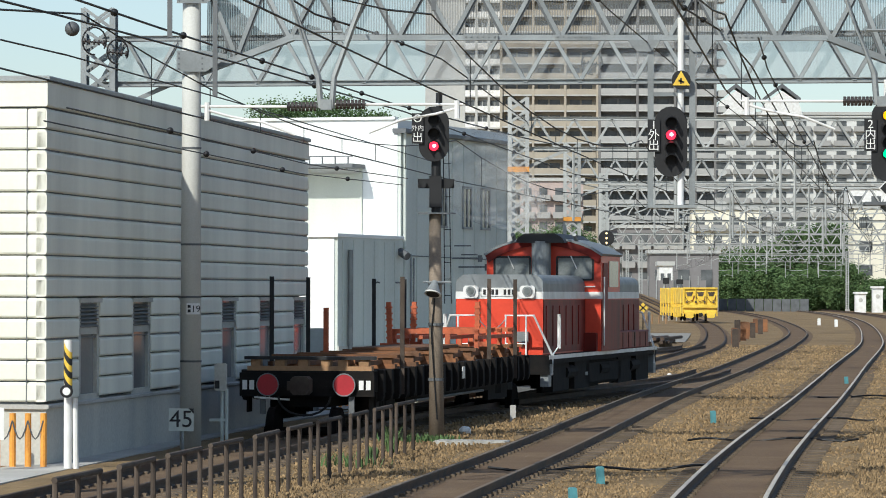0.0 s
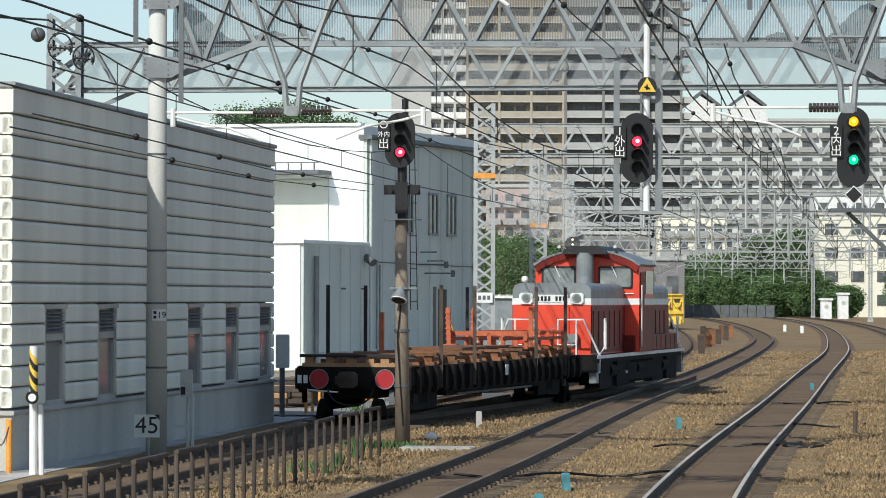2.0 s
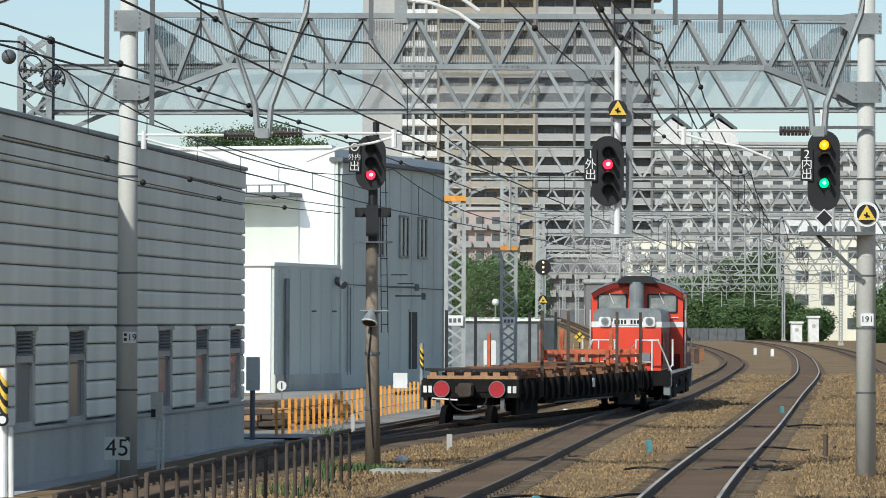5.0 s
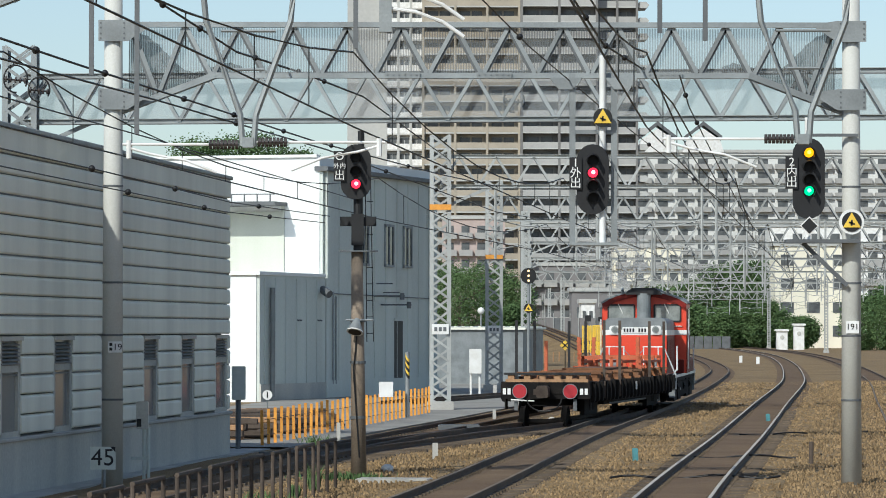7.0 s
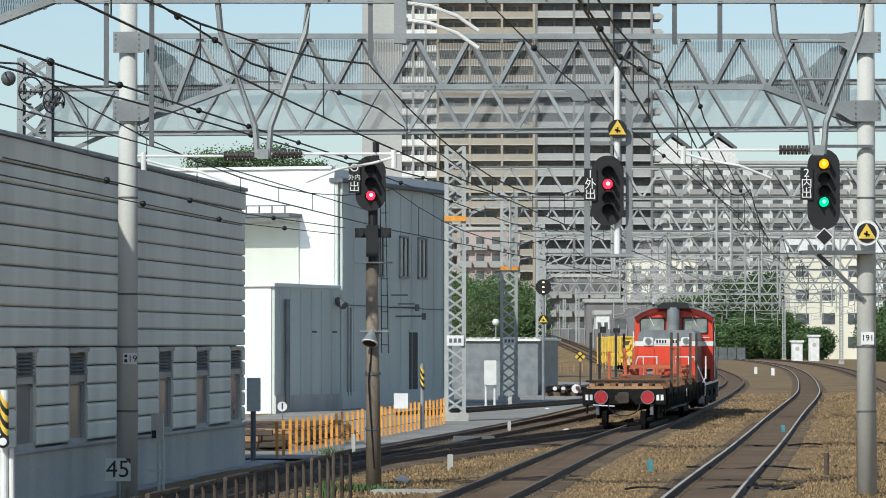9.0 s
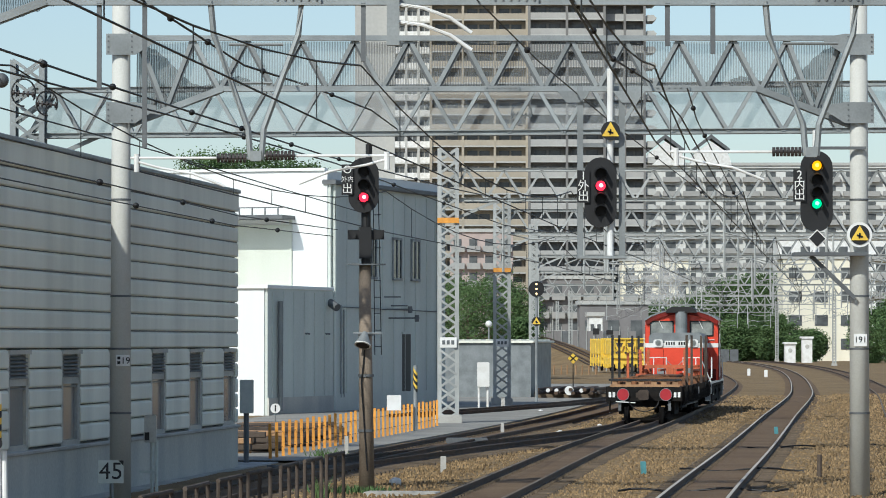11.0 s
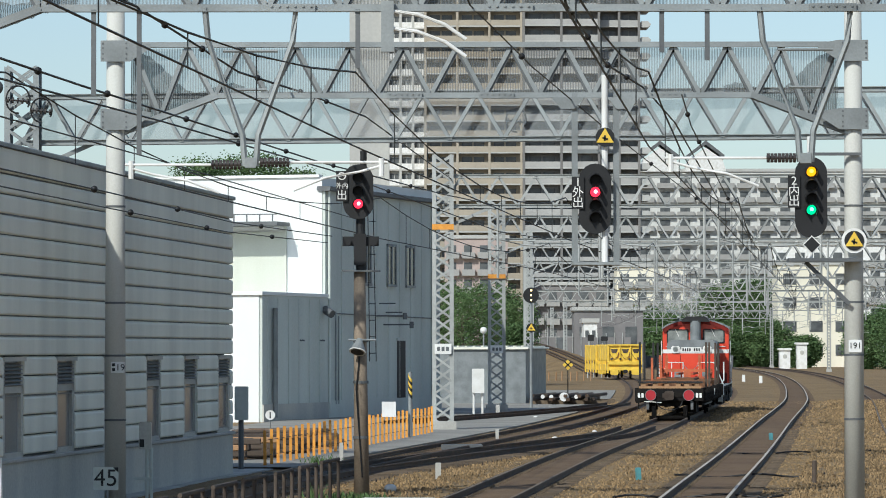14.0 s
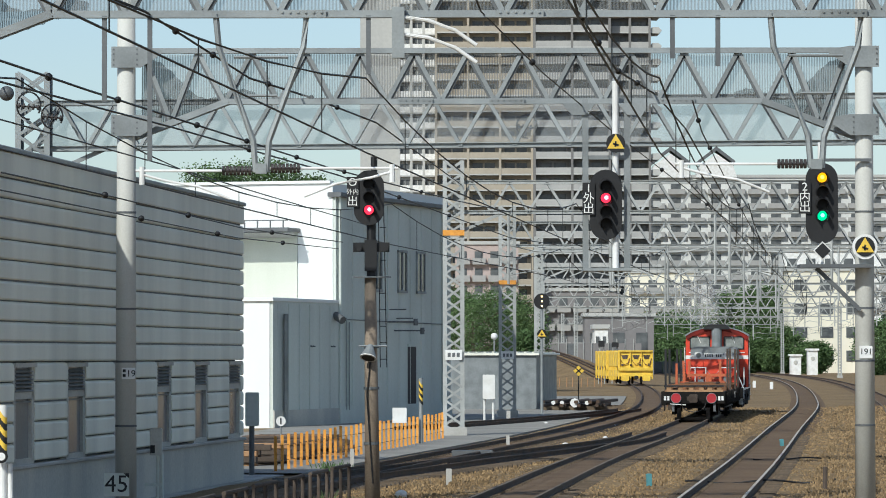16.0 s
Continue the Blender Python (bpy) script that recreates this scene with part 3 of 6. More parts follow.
def truss_parts(owner, p, q, z0, z1, pitch, w, mat, phase=0.0, chords=True):
    """A flat truss between two plan points: two chords and V lacing, in the owner's space."""
    a = math.atan2(q[1] - p[1], q[0] - p[0])
    length = math.hypot(q[0] - p[0], q[1] - p[1])
    m = pose(p[0], p[1], 0, 0, 0, math.degrees(a))
    if chords:
        for z in (z0, z1):
            bm = bm_new()
            i_beam = [(-0.75, -0.6), (0.75, -0.6), (0.75, -0.45), (0.15, -0.45), (0.15, 0.45), (0.75, 0.45), (0.75, 0.6), (-0.75, 0.6),
                      (-0.75, 0.45), (-0.15, 0.45), (-0.15, -0.45), (-0.75, -0.45)]
            extrude(bm, [(-a * w, z + b * w) for a, b in i_beam], 0, length)
            part("chord", bm, mat, owner, m=m @ pose(0, 0, 0, 0, 0, -90))
    n = int(round(length / pitch)) * 2
    for i in range(n):
        x0, x1 = length * i / n, length * (i + 1) / n
        zs = (z0, z1) if i % 2 == 0 else (z1, z0)
        part("diagonal", bar(bm_new(), (x0, 0, zs[0]), (x1, 0, zs[1]), w * 0.8, w * 0.9), mat, owner, m=m)
    return m, length


def net_panel(name, owner, m, x0, x1, z0, z1, mat, y=0.12, sag=0.0):
    bm = bm_new()
    n = 24
    rows = []
    for j in (0, 1):
        rows.append([bm.verts.new((x0 + (x1 - x0) * i / n, y + 0.03 * math.sin(i * 1.7), (z0 - sag * math.sin(math.pi * i / n) * (0.6 + 0.4 * math.sin(i * 0.9))) if j == 0 else z1)) for i in range(n + 1)])
    for i in range(n):
        bm.faces.new((rows[0][i], rows[0][i + 1], rows[1][i + 1], rows[1][i]))
    return part(name, bm, mat, owner, m=m)


def round_pole(x, y, h, r0, r1, mat, label):
    pole = thing("concrete_pole", pose(x, y, -0.25), label, "pole")
    part("shaft", rod(bm_new(), (0, 0, 0), (0, 0, h), r0, 20, r1), mat, pole, smooth=True)
    for z in (1.55, 2.65, 3.55, 5.2):
        part("band", rod(bm_new(), (0, 0, z), (0, 0, z + 0.035), r0 * 1.03 - (r0 - r1) * z / h, 20), M_DARK_GALV, pole)
    return pole


def insulator(bm, p, q, r, n=7):
    p, q = Vector(p), Vector(q)
    rod(bm, p, q, r * 0.35, 6)
    for i in range(n):
        c = p.lerp(q, (i + 0.5) / n)
        d = (q - p).normalized() * 0.018
        rod(bm, c - d, c + d, r, 10)
    return bm


def pull_off(owner, x, y, side, z=5.0, reach=1.6):
    """Hanger with an insulated arm that holds the contact wire beside it; side is the way to the wire."""
    arm = bm_new()
    rod(arm, (x, y, z), (x + side * reach, y, z), 0.018, 8)
    chain(arm, [(x + side * (reach - 0.1), y, z - 0.05), (x + side * (reach - 0.35), y, z - 0.12), (x + side * (reach - 0.8), y, z - 0.2), (x + side * (reach - 1.2), y, z - 0.36)], 0.017, 8)
    rod(arm, (x + side * (reach - 0.08), y, z - 0.18), (x + side * (reach - 0.08), y, z + 0.05), 0.035, 8)
    a = part("pull_off_arm", arm, M_WHITE, owner, smooth=False)
    part("insulator", insulator(bm_new(), (x + side * 0.12, y, z), (x + side * 0.5, y, z), 0.062, 8), M_INSULATOR, a)


def vee_hanger(owner, x, y, ztop, z, spread):
    bm = bm_new()
    for s in (-1, 1):
        chain(bm, [(x + s * spread, y, ztop), (x + s * (spread - 0.04), y, ztop - 0.42), (x + s * 0.1, y, z + 0.35), (x + s * 0.07, y, z - 0.05)], 0.042, 6)
    for k in (0.35, 0.6):
        rod(bm, (x - spread * k, y, z + (ztop - z) * (k + 0.12)), (x + spread * k, y, z + (ztop - z) * (k + 0.12)), 0.02, 5)
    quad_box(bm, x - 0.07, x + 0.07, y - 0.05, y + 0.05, z - 0.07, z + 0.06)
    part("vee_hanger", bm, M_GALV, owner)


def gusset(bm, x, z, w, h, y=-0.08):
    extrude(bm, [(x - w, z - h), (x + w, z - h * 0.6), (x + w, z + h * 0.6), (x - w, z + h)], y - 0.01, y + 0.01)


def gathered_net(owner, x, s, y, z0, z1):
    """Dark net bunched into the corner above the cranked end of the lower chord; s is the way to the middle."""
    bm, rows, n, k = bm_new(), [], 30, 8
    for i in range(n + 1):
        u = i / n
        foot = z0 - 0.6 + 0.62 * min(1, u * 1.15)
        head = z1 - 0.1 - 0.66 * math.sin(min(1, u * 1.25) * math.pi / 2) + 0.12 * math.sin(u * 9)
        head = max(head, foot + 0.05)
        rows.append([bm.verts.new((x + s * (0.25 + 1.95 * u), y + 0.05 * math.sin(i * 1.9 + j) + 0.03 * math.sin(j * 2.7), foot + (head - foot) * j / k + 0.015 * math.sin(i * 2.3 + j * 1.1)))
                     for j in range(k + 1)])
    for a, b in zip(rows, rows[1:]):
        for j in range(k):
            bm.faces.new((a[j], b[j], b[j + 1], a[j + 1]))
    part("gathered_net", bm, M_NET_DARK, owner, "dark net bunched in the corner")


def pole_gantry(y, xl, xr, z0, z1, label, pitch, hangers, poles=True):
    """Truss beam carried by two concrete poles, with cranked knees at the ends, nets, hangers and arms."""
    if poles:
        round_pole(xl, y, 9.6, 0.185, 0.15, M_POLE, "tall pale concrete pole beside the grey hall")
        round_pole(xr, y, 9.6, 0.175, 0.145, M_POLE, "tall pale concrete pole at the edge of the tracks")
    g = thing("gantry", pose(0, 0, 0), label, "gantry")
    w = 0.085
    knee = 1.75
    # the lower chord is level in the middle and bends down to the poles
    for a, b in (((xl + knee, y, z0), (xr - knee, y, z0)), ((xl + 0.1, y, z0 - 0.63), (xl + knee, y, z0)), ((xr - knee, y, z0), (xr - 0.1, y, z0 - 0.63)),
                 ((xl, y, z1), (xr, y, z1))):
        bm = bar(bm_new(), a, b, w * (1.1 if a[2] == b[2] else 1.5), w * 0.5)
        bar(bm, (a[0], y, a[2] - w * 0.5), (b[0], y, b[2] - w * 0.5), 0.012, w * 1.5)
        part("chord", bm, M_GALV, g)
    n = int(round((xr - xl - 0.6) / pitch)) * 2
    low = lambda x: z0 - 0.63 * max(0, 1 - (x - xl) / knee) - 0.63 * max(0, 1 - (xr - x) / knee)
    for i in range(n):
        x0, x1 = xl + 0.3 + (xr - xl - 0.6) * i / n, xl + 0.3 + (xr - xl - 0.6) * (i + 1) / n
        p, q = ((x0, y, z1), (x1, y, low(x1))) if i % 2 == 0 else ((x0, y, low(x0)), (x1, y, z1))
        part("diagonal", bar(bm_new(), p, q, 0.07, 0.02), M_GALV, g)
        # dark bar behind each diagonal, its shaded side put into the colour
        off = -0.052 if (p[2] > q[2]) else 0.052
        part("shaded_leg", bar(bm_new(), (p[0] + off, y + 0.06, p[2]), (q[0] + off, y + 0.06, q[2]), 0.05, 0.08), M_DARK_GALV, g)
    for x, s in ((xl, 1), (xr, -1)):
        for z in (z1 - 0.12, z0 - 0.42):
            pl = bm_new()
            extrude(pl, [(x - s * 0.24, z - 0.18), (x + s * 0.26, z - 0.18), (x + s * 0.62, z + 0.05), (x + s * 0.62, z + 0.12), (x + s * 0.26, z + 0.18), (x - s * 0.24, z + 0.18)], y - 0.215, y - 0.195)
            plate = part("gusset_plate", pl, M_GALV, g)
            bolts = bm_new()
            for bz in (-0.13, -0.05, 0.05, 0.13):
                for bx in (-0.2, 0.2):
                    rod(bolts, (x + bx, y - 0.225, z + bz), (x + bx, y - 0.215, z + bz), 0.018, 6)
            part("bolt_row", bolts, M_DARK_GALV, plate)
    for i, x in enumerate((xl + 4.95, 0.5 * (xl + xr) + 0.2, xr - 3.2)):
        bm = bm_new()
        quad_box(bm, x - 0.3, x + 0.3, y - 0.07, y - 0.05, z0 - 0.05, z0 + 0.05)
        for k in range(6):
            rod(bm, (x - 0.26 + k * 0.1, y - 0.09, z0 + 0.02), (x - 0.26 + k * 0.1, y - 0.07, z0 + 0.02), 0.018, 6)
        part("splice_plate", bm, M_GALV, g)
    net_panel("net", g, None, xl + 0.3, xr - 0.3, z0 + 0.05, z1 - 0.05, M_NET, y + 0.14, 0.0)
    gathered_net(g, xl, 1, y + 0.2, z0, z1)
    gathered_net(g, xr, -1, y + 0.2, z0, z1)
    return g


def far_gantry(yl, xl, yr, xr, z0, z1, label, mast=0.62, net=False, lines=(), mast_right=True, detail=True):
    # distant gantries get the lighter steel with sunlight in its colour
    steel = M_SUNLIT_GALV if yl > 120 else M_GALV
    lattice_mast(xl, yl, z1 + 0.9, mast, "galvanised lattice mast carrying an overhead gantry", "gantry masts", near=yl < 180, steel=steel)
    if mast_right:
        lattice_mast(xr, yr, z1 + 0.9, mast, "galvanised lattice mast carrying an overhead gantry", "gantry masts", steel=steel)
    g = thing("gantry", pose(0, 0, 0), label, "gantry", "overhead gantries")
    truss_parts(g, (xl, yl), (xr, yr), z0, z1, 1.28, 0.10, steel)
    if detail:
        # rear truss in dark steel, shade put into its colour
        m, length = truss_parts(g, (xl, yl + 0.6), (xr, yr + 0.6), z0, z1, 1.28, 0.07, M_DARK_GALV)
        for s in (0, 1):
            bm = bm_new()
            x = xl + (xr - xl) * s
            y = yl + (yr - yl) * s
            bar(bm, (x, y, z0 - 0.75), (x + (1.7 if s == 0 else -1.7), y, z0), 0.1, 0.08)
            part("knee_brace", bm, steel, g)
        if net:
            net_panel("net", g, m, 0.4, length - 0.4, z0 + 0.05, z1 - 0.05, M_NET_FINE, -0.25, 0.12)
    for line in lines:
        yy = yl + (yr - yl) * 0.5
        x = line(yy)
        for side in (-1.7, 1.7):
            bm = rod(bm_new(), (x + side, yy, 4.9), (x + side, yy, z0), 0.05, 6)
            chain(bm, [(x + side, yy, 6.2), (x + side * 0.5, yy, 6.0), (x, yy, 5.95)], 0.03, 5)
            chain(bm, [(x + side, yy, 5.2), (x + side * 0.5, yy, 5.35), (x + side * 0.2, yy, 5.15)], 0.025, 5)
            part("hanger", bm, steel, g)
    return g


def wire(pts, r, label, mat=M_WIRE, sag=0.0, beads=(), n=8, name="overhead_wire"):
    """A hung wire through support points, with bead clamps."""
    w = thing(name, pose(0, 0, 0), label, "wire", "overhead wires")
    bm, path = bm_new(), []
    for a, b in zip(pts, pts[1:]):
        for i in range(n):
            p = Vector(a).lerp(Vector(b), i / n)
            p.z -= sag * 4 * (i / n) * (1 - i / n)
            path.append(p)
    path.append(Vector(pts[-1]))
    chain(bm, path, r, 4)
    part("strand", bm, mat, w)
    for k in beads:
        i = int(k * (len(path) - 1))
        p = path[i].lerp(path[min(i + 1, len(path) - 1)], k * (len(path) - 1) - i)
        ball = bm_new()
        bmesh.ops.create_icosphere(ball, subdivisions=2, radius=0.05, matrix=Matrix.Translation(p))
        part("clamp", ball, M_BLACK, w, smooth=True)
    return w


def catenary(line, ys, label):
    """Messenger, contact wire and droppers over one track."""
    c = thing("catenary", pose(0, 0, 0), label, "wire", "overhead wires")
    top, low, drop = bm_new(), bm_new(), bm_new()
    up, down = [], []
    for a, b in zip(ys, ys[1:]):
        k = 9
        for i in range(k + 1):
            s = i / k
            y = a + (b - a) * s
            x = line(a) + (line(b) - line(a)) * s
            zt = 6.05 - 0.75 * 4 * s * (1 - s) * min(1, (b - a) / 45)
            cur = (Vector((x, y, zt)), Vector((x, y, 5.1)))
            up.append(cur[0])
            down.append(cur[1])
            if 0 < i < k:
                rod(drop, cur[0], cur[1], 0.007, 4)
    chain(top, up, 0.013, 4)
    chain(low, down, 0.012, 4)
    part("messenger_wire", top, M_WIRE, c)
    part("contact_wire", low, M_WIRE, c)
    tagged(part("dropper", drop, M_WIRE, c), kind="stuff")


def feathered_tree(x, y, h, w, seed, label, clumps=130, trunk=True, lean=0.0, leaf=0.32, name="tree", z=-0.2, low=0.12, blades=16):
    """Tapered trunk with limbs, and a crown of small tilted leaf blades in ragged clumps."""
    rng = random.Random(seed)
    tree = thing(name, pose(x, y, z), label, "tree", "trees behind the tracks")
    bm = bm_new()
    rod(bm, (0, 0, 0), (lean, 0, h * 0.75), 0.035 * h, 7, 0.008 * h)
    for i in range(7):
        a, z0 = rng.uniform(0, 6.28), h * rng.uniform(0.25, 0.7)
        rod(bm, (lean * z0 / h, 0, z0), (math.cos(a) * w * 0.35, math.sin(a) * w * 0.35, z0 + h * rng.uniform(0.08, 0.22)), 0.012 * h, 5, 0.004 * h)
    part("trunk", bm, M_BARK, tree)
    verts, faces = [], []
    for _ in range(clumps):
        zc = h * (low + (0.98 - low) * rng.random())
        fill = math.sin(math.pi * min(0.97, max(0.04, (zc / h - low * 0.5) / (1.08 - low * 0.5)))) ** 0.6
        rad = w * 0.5 * fill * math.sqrt(rng.random()) * rng.uniform(0.8, 1.15)
        a = rng.uniform(0, 6.28)
        c = Vector((math.cos(a) * rad + lean * zc / h, math.sin(a) * rad, zc))
        size = w * rng.uniform(0.07, 0.14)
        for _ in range(blades):
            p = c + Vector((rng.gauss(0, size * 0.55), rng.gauss(0, size * 0.55), rng.gauss(0, size * 0.42)))
            u = Vector((rng.uniform(-1, 1), rng.uniform(-1, 1), rng.uniform(-0.5, 0.5))).normalized() * leaf * rng.uniform(0.6, 1.3)
            v = u.cross(Vector((rng.uniform(-1, 1), rng.uniform(-1, 1), rng.uniform(-1, 1)))).normalized() * leaf * rng.uniform(0.35, 0.7)
            k = len(verts)
            verts += [tuple(p - u), tuple(p + v), tuple(p + u), tuple(p - v)]
            faces.append((k, k + 1, k + 2, k + 3))
    me = bpy.data.meshes.new("crown")
    me.from_pydata(verts, [], faces)
    me.materials.append(M_LEAF)
    part("crown", me, None, tree)
    return tree


M_TOWER_BEIGE = material("tower_tile_beige", (0.40, 0.35, 0.275), 0.7, second=(0.34, 0.30, 0.235), scale=0.2, grain=2, bump=0, spread=0.1)
M_TOWER_GREY = material("tower_tile_grey", (0.20, 0.195, 0.185), 0.7, second=(0.155, 0.15, 0.145), scale=0.2, grain=2, bump=0, spread=0.1)
M_TOWER_PALE = material("tower_concrete", (0.48, 0.48, 0.455), 0.75, second=(0.41, 0.41, 0.39), scale=0.15, grain=2, bump=0, spread=0.1, streak=True)
M_RAILING = material("balcony_panel", (0.40, 0.395, 0.375), 0.6, second=(0.33, 0.325, 0.31), scale=0.3, grain=3, bump=0, spread=0.1)
M_FAR_PALE = material("far_pale_render", (0.66, 0.66, 0.63), 0.75, second=(0.56, 0.56, 0.535), scale=0.15, grain=2, bump=0, spread=0.1, streak=True)
M_MAUVE = material("mauve_grey_sheet", (0.21, 0.20, 0.197), 0.75, second=(0.165, 0.158, 0.157), scale=0.2, grain=2, bump=0, spread=0.1, streak=True)
M_WIN_FAR = material("far_window", (0.06, 0.065, 0.07), 0.3, second=(0.14, 0.15, 0.15), scale=0.6, bump=0, spread=0.3)


def bay(tower, x0, x1, y, depth, z0, floors, pitch, wall, rail, cols, rng, fence=1.15, out=2.0, mid=False):
    """One wing of a tower: floor slabs, balcony fronts, windows and fins."""
    top = z0 + floors * pitch
    part("wall", quad_box(bm_new(), x0, x1, y, y + depth, -0.2, top + 0.6), wall, tower)
    w = (x1 - x0) / cols
    slab = mesh_of(quad_box(bm_new(), x0, x1, y - out, y, -0.14, 0.12), "balcony_slab", M_TOWER_PALE)
    front = mesh_of(quad_box(bm_new(), x0 + 0.1, x1 - 0.1, y - out, y - out + 0.12, 0.12, fence), "balcony_front", rail)
    win = mesh_of(quad_box(bm_new(), 0, w * 0.32, -0.06, 0.05, 0.25, 2.15), "window", M_WIN_FAR)
    for k in range(floors):
        z = z0 + k * pitch
        s = part("balcony_slab", slab, None, tower, m=pose(0, 0, z))
        part("balcony_front", front, None, s)
        for c in range(cols):
            for o in (0.14, 0.52):
                part("window", win, None, tower, m=pose(x0 + w * (c + o), y, z))
    for c in range(cols + 1):
        part("fin", quad_box(bm_new(), x0 + w * c - 0.22, x0 + w * c + 0.22, y - out - 0.05, y, -0.2, top + 0.2), wall, tower)


def build_tower():
    t = thing("apartment_tower", pose(0, 0, 0), "tall beige and grey apartment tower with stacked balconies", "apartment tower")
    rng = random.Random(3)
    part("blank_wing", quad_box(bm_new(), -15.3, -8.2, 724, 745, -0.2, 84), M_TOWER_PALE, t)
    bay(t, -8.2, -1.4, 722, 20, 1.0, 28, 2.87, M_TOWER_PALE, M_WHITE, 3, rng, out=0.9)
    bay(t, -1.4, 16.0, 718, 24, 1.0, 28, 2.87, M_TOWER_BEIGE, M_TOWER_BEIGE, 3, rng)
    bay(t, 16.4, 30.0, 716, 24, 1.0, 28, 2.87, M_TOWER_GREY, M_RAILING, 2, rng)
    bay(t, 30.2, 37.4, 719, 20, 1.0, 28, 2.87, M_TOWER_GREY, M_RAILING, 2, rng)
    for k in range(28):
        part("corner_balcony", soft_box(bm_new(), 37.4, 39.6, 717.5, 724, 0.86 + k * 2.87, 2.0 + k * 2.87, 0.5), M_TOWER_PALE, t)


def flat_block(x0, x1, y, h, floors, cols, label, wall, depth=12, gables=(), balcony=True):
    b = thing("apartment_block", pose(0, 0, 0), label, "apartment block", "far buildings")
    part("wall", quad_box(bm_new(), x0, x1, y, y + depth, -0.2, h), wall, b)
    part("roof_edge", quad_box(bm_new(), x0 - 0.3, x1 + 0.3, y - 0.3, y + depth, h, h + 0.6), M_TOWER_PALE, b)
    w, fh = (x1 - x0) / cols, (h - 1) / floors
    me = mesh_of(quad_box(bm_new(), w * 0.22, w * 0.72, -0.1, 0.1, fh * 0.28, fh * 0.74), "window", M_WIN_FAR)
    sl = mesh_of(quad_box(bm_new(), w * 0.08, w * 0.92, -1.1, 0, -0.1, fh * 0.33), "balcony", M_RAILING)
    for k in range(floors):
        for c in range(cols):
            part("window", me, None, b, m=pose(x0 + w * c, y, 0.6 + fh * k))
            if balcony:
                part("balcony", sl, None, b, m=pose(x0 + w * c, y, 0.6 + fh * k))
    for gx, gw in gables:
        part("gable", extrude(bm_new(), [(gx - gw, h), (gx + gw, h), (gx + gw * 0.8, h + gw * 0.6), (gx, h + gw * 1.15), (gx - gw * 0.8, h + gw * 0.6)], y - 1, y + 6), M_WHITE, b)
        part("gable_roof", extrude(bm_new(), [(gx - gw * 0.9, h + gw * 0.62), (gx, h + gw * 1.3), (gx + gw * 0.9, h + gw * 0.62), (gx + gw * 0.9, h + gw * 0.8), (gx, h + gw * 1.5), (gx - gw * 0.9, h + gw * 0.8)], y - 1.3, y + 6), M_DARK_GALV, b)
    return b


# ---- the train ----
def wheelset(parent, y, r=0.43, gauge=1.067):
    """Two wheels on an axle; it turns as the train rolls."""
    ax = part("wheelset", rod(bm_new(), (-0.75, 0, 0), (0.75, 0, 0), 0.075, 10), M_LOCO_BLACK, parent, m=pose(0, y, r))
    for s in (-1, 1):
        bm = rod(bm_new(), (s * gauge / 2, 0, 0), (s * (gauge / 2 + 0.12), 0, 0), r, 24)
        rod(bm, (s * (gauge / 2 - 0.03), 0, 0), (s * gauge / 2, 0, 0), r + 0.028, 24)
        for k in range(3):
            a = k * math.pi / 3
            bar(bm, (s * (gauge / 2 + 0.125), 0, 0), (s * (gauge / 2 + 0.125), 0, 0.01), 0.1, 0.1)
        part("wheel", bm, M_LOCO_BLACK, ax)
        part("axle_box", quad_box(bm_new(), s * 0.72 - 0.12, s * 0.72 + 0.12, y - 0.2, y + 0.2, r - 0.18, r + 0.2), M_LOCO_BLACK, parent)
    return ax


def bogie(parent, y, base, r=0.43, axles=2):
    bm = bm_new()
    for s in (-1, 1):
        x = s * 0.86
        extrude(bm, [(x - 0.06, r - 0.27), (x + 0.06, r - 0.27), (x + 0.07, r + 0.34), (x - 0.06, r + 0.34)], y - base / 2 - 0.5, y + base / 2 + 0.5)
        for k in (-0.28, 0, 0.28):
            rod(bm, (x, y + k, r - 0.15), (x, y + k, r + 0.12), 0.09, 8)
    quad_box(bm, -0.9, 0.9, y - 0.2, y + 0.2, r, r + 0.32)
    part("bogie_frame", bm, M_LOCO_BLACK, parent)
    return [wheelset(parent, y - base / 2 + base * i / (axles - 1), r) for i in range(axles)]


def coupler(parent, y, s):
    bm = bm_new()
    quad_box(bm, -0.11, 0.11, min(y, y + s * 0.45), max(y, y + s * 0.45), 0.70, 0.94)
    soft_box(bm, -0.17, 0.17, min(y + s * 0.3, y + s * 0.62), max(y + s * 0.3, y + s * 0.62), 0.66, 0.99, 0.05)
    quad_box(bm, -0.25, -0.1, min(y + s * 0.35, y + s * 0.55), max(y + s * 0.35, y + s * 0.55), 0.74, 0.9)
    part("coupler", bm, M_DARK_RUST, parent)
    hose = chain(bm_new(), [(0.3 * math.cos(a) * 1.6, y + s * 0.2, 0.62 + 0.34 * math.sin(a)) for a in [math.pi + i * math.pi / 10 for i in range(11)]], 0.022, 6)
    part("brake_hose", hose, M_BLACK, parent)


WAGON = 19.2


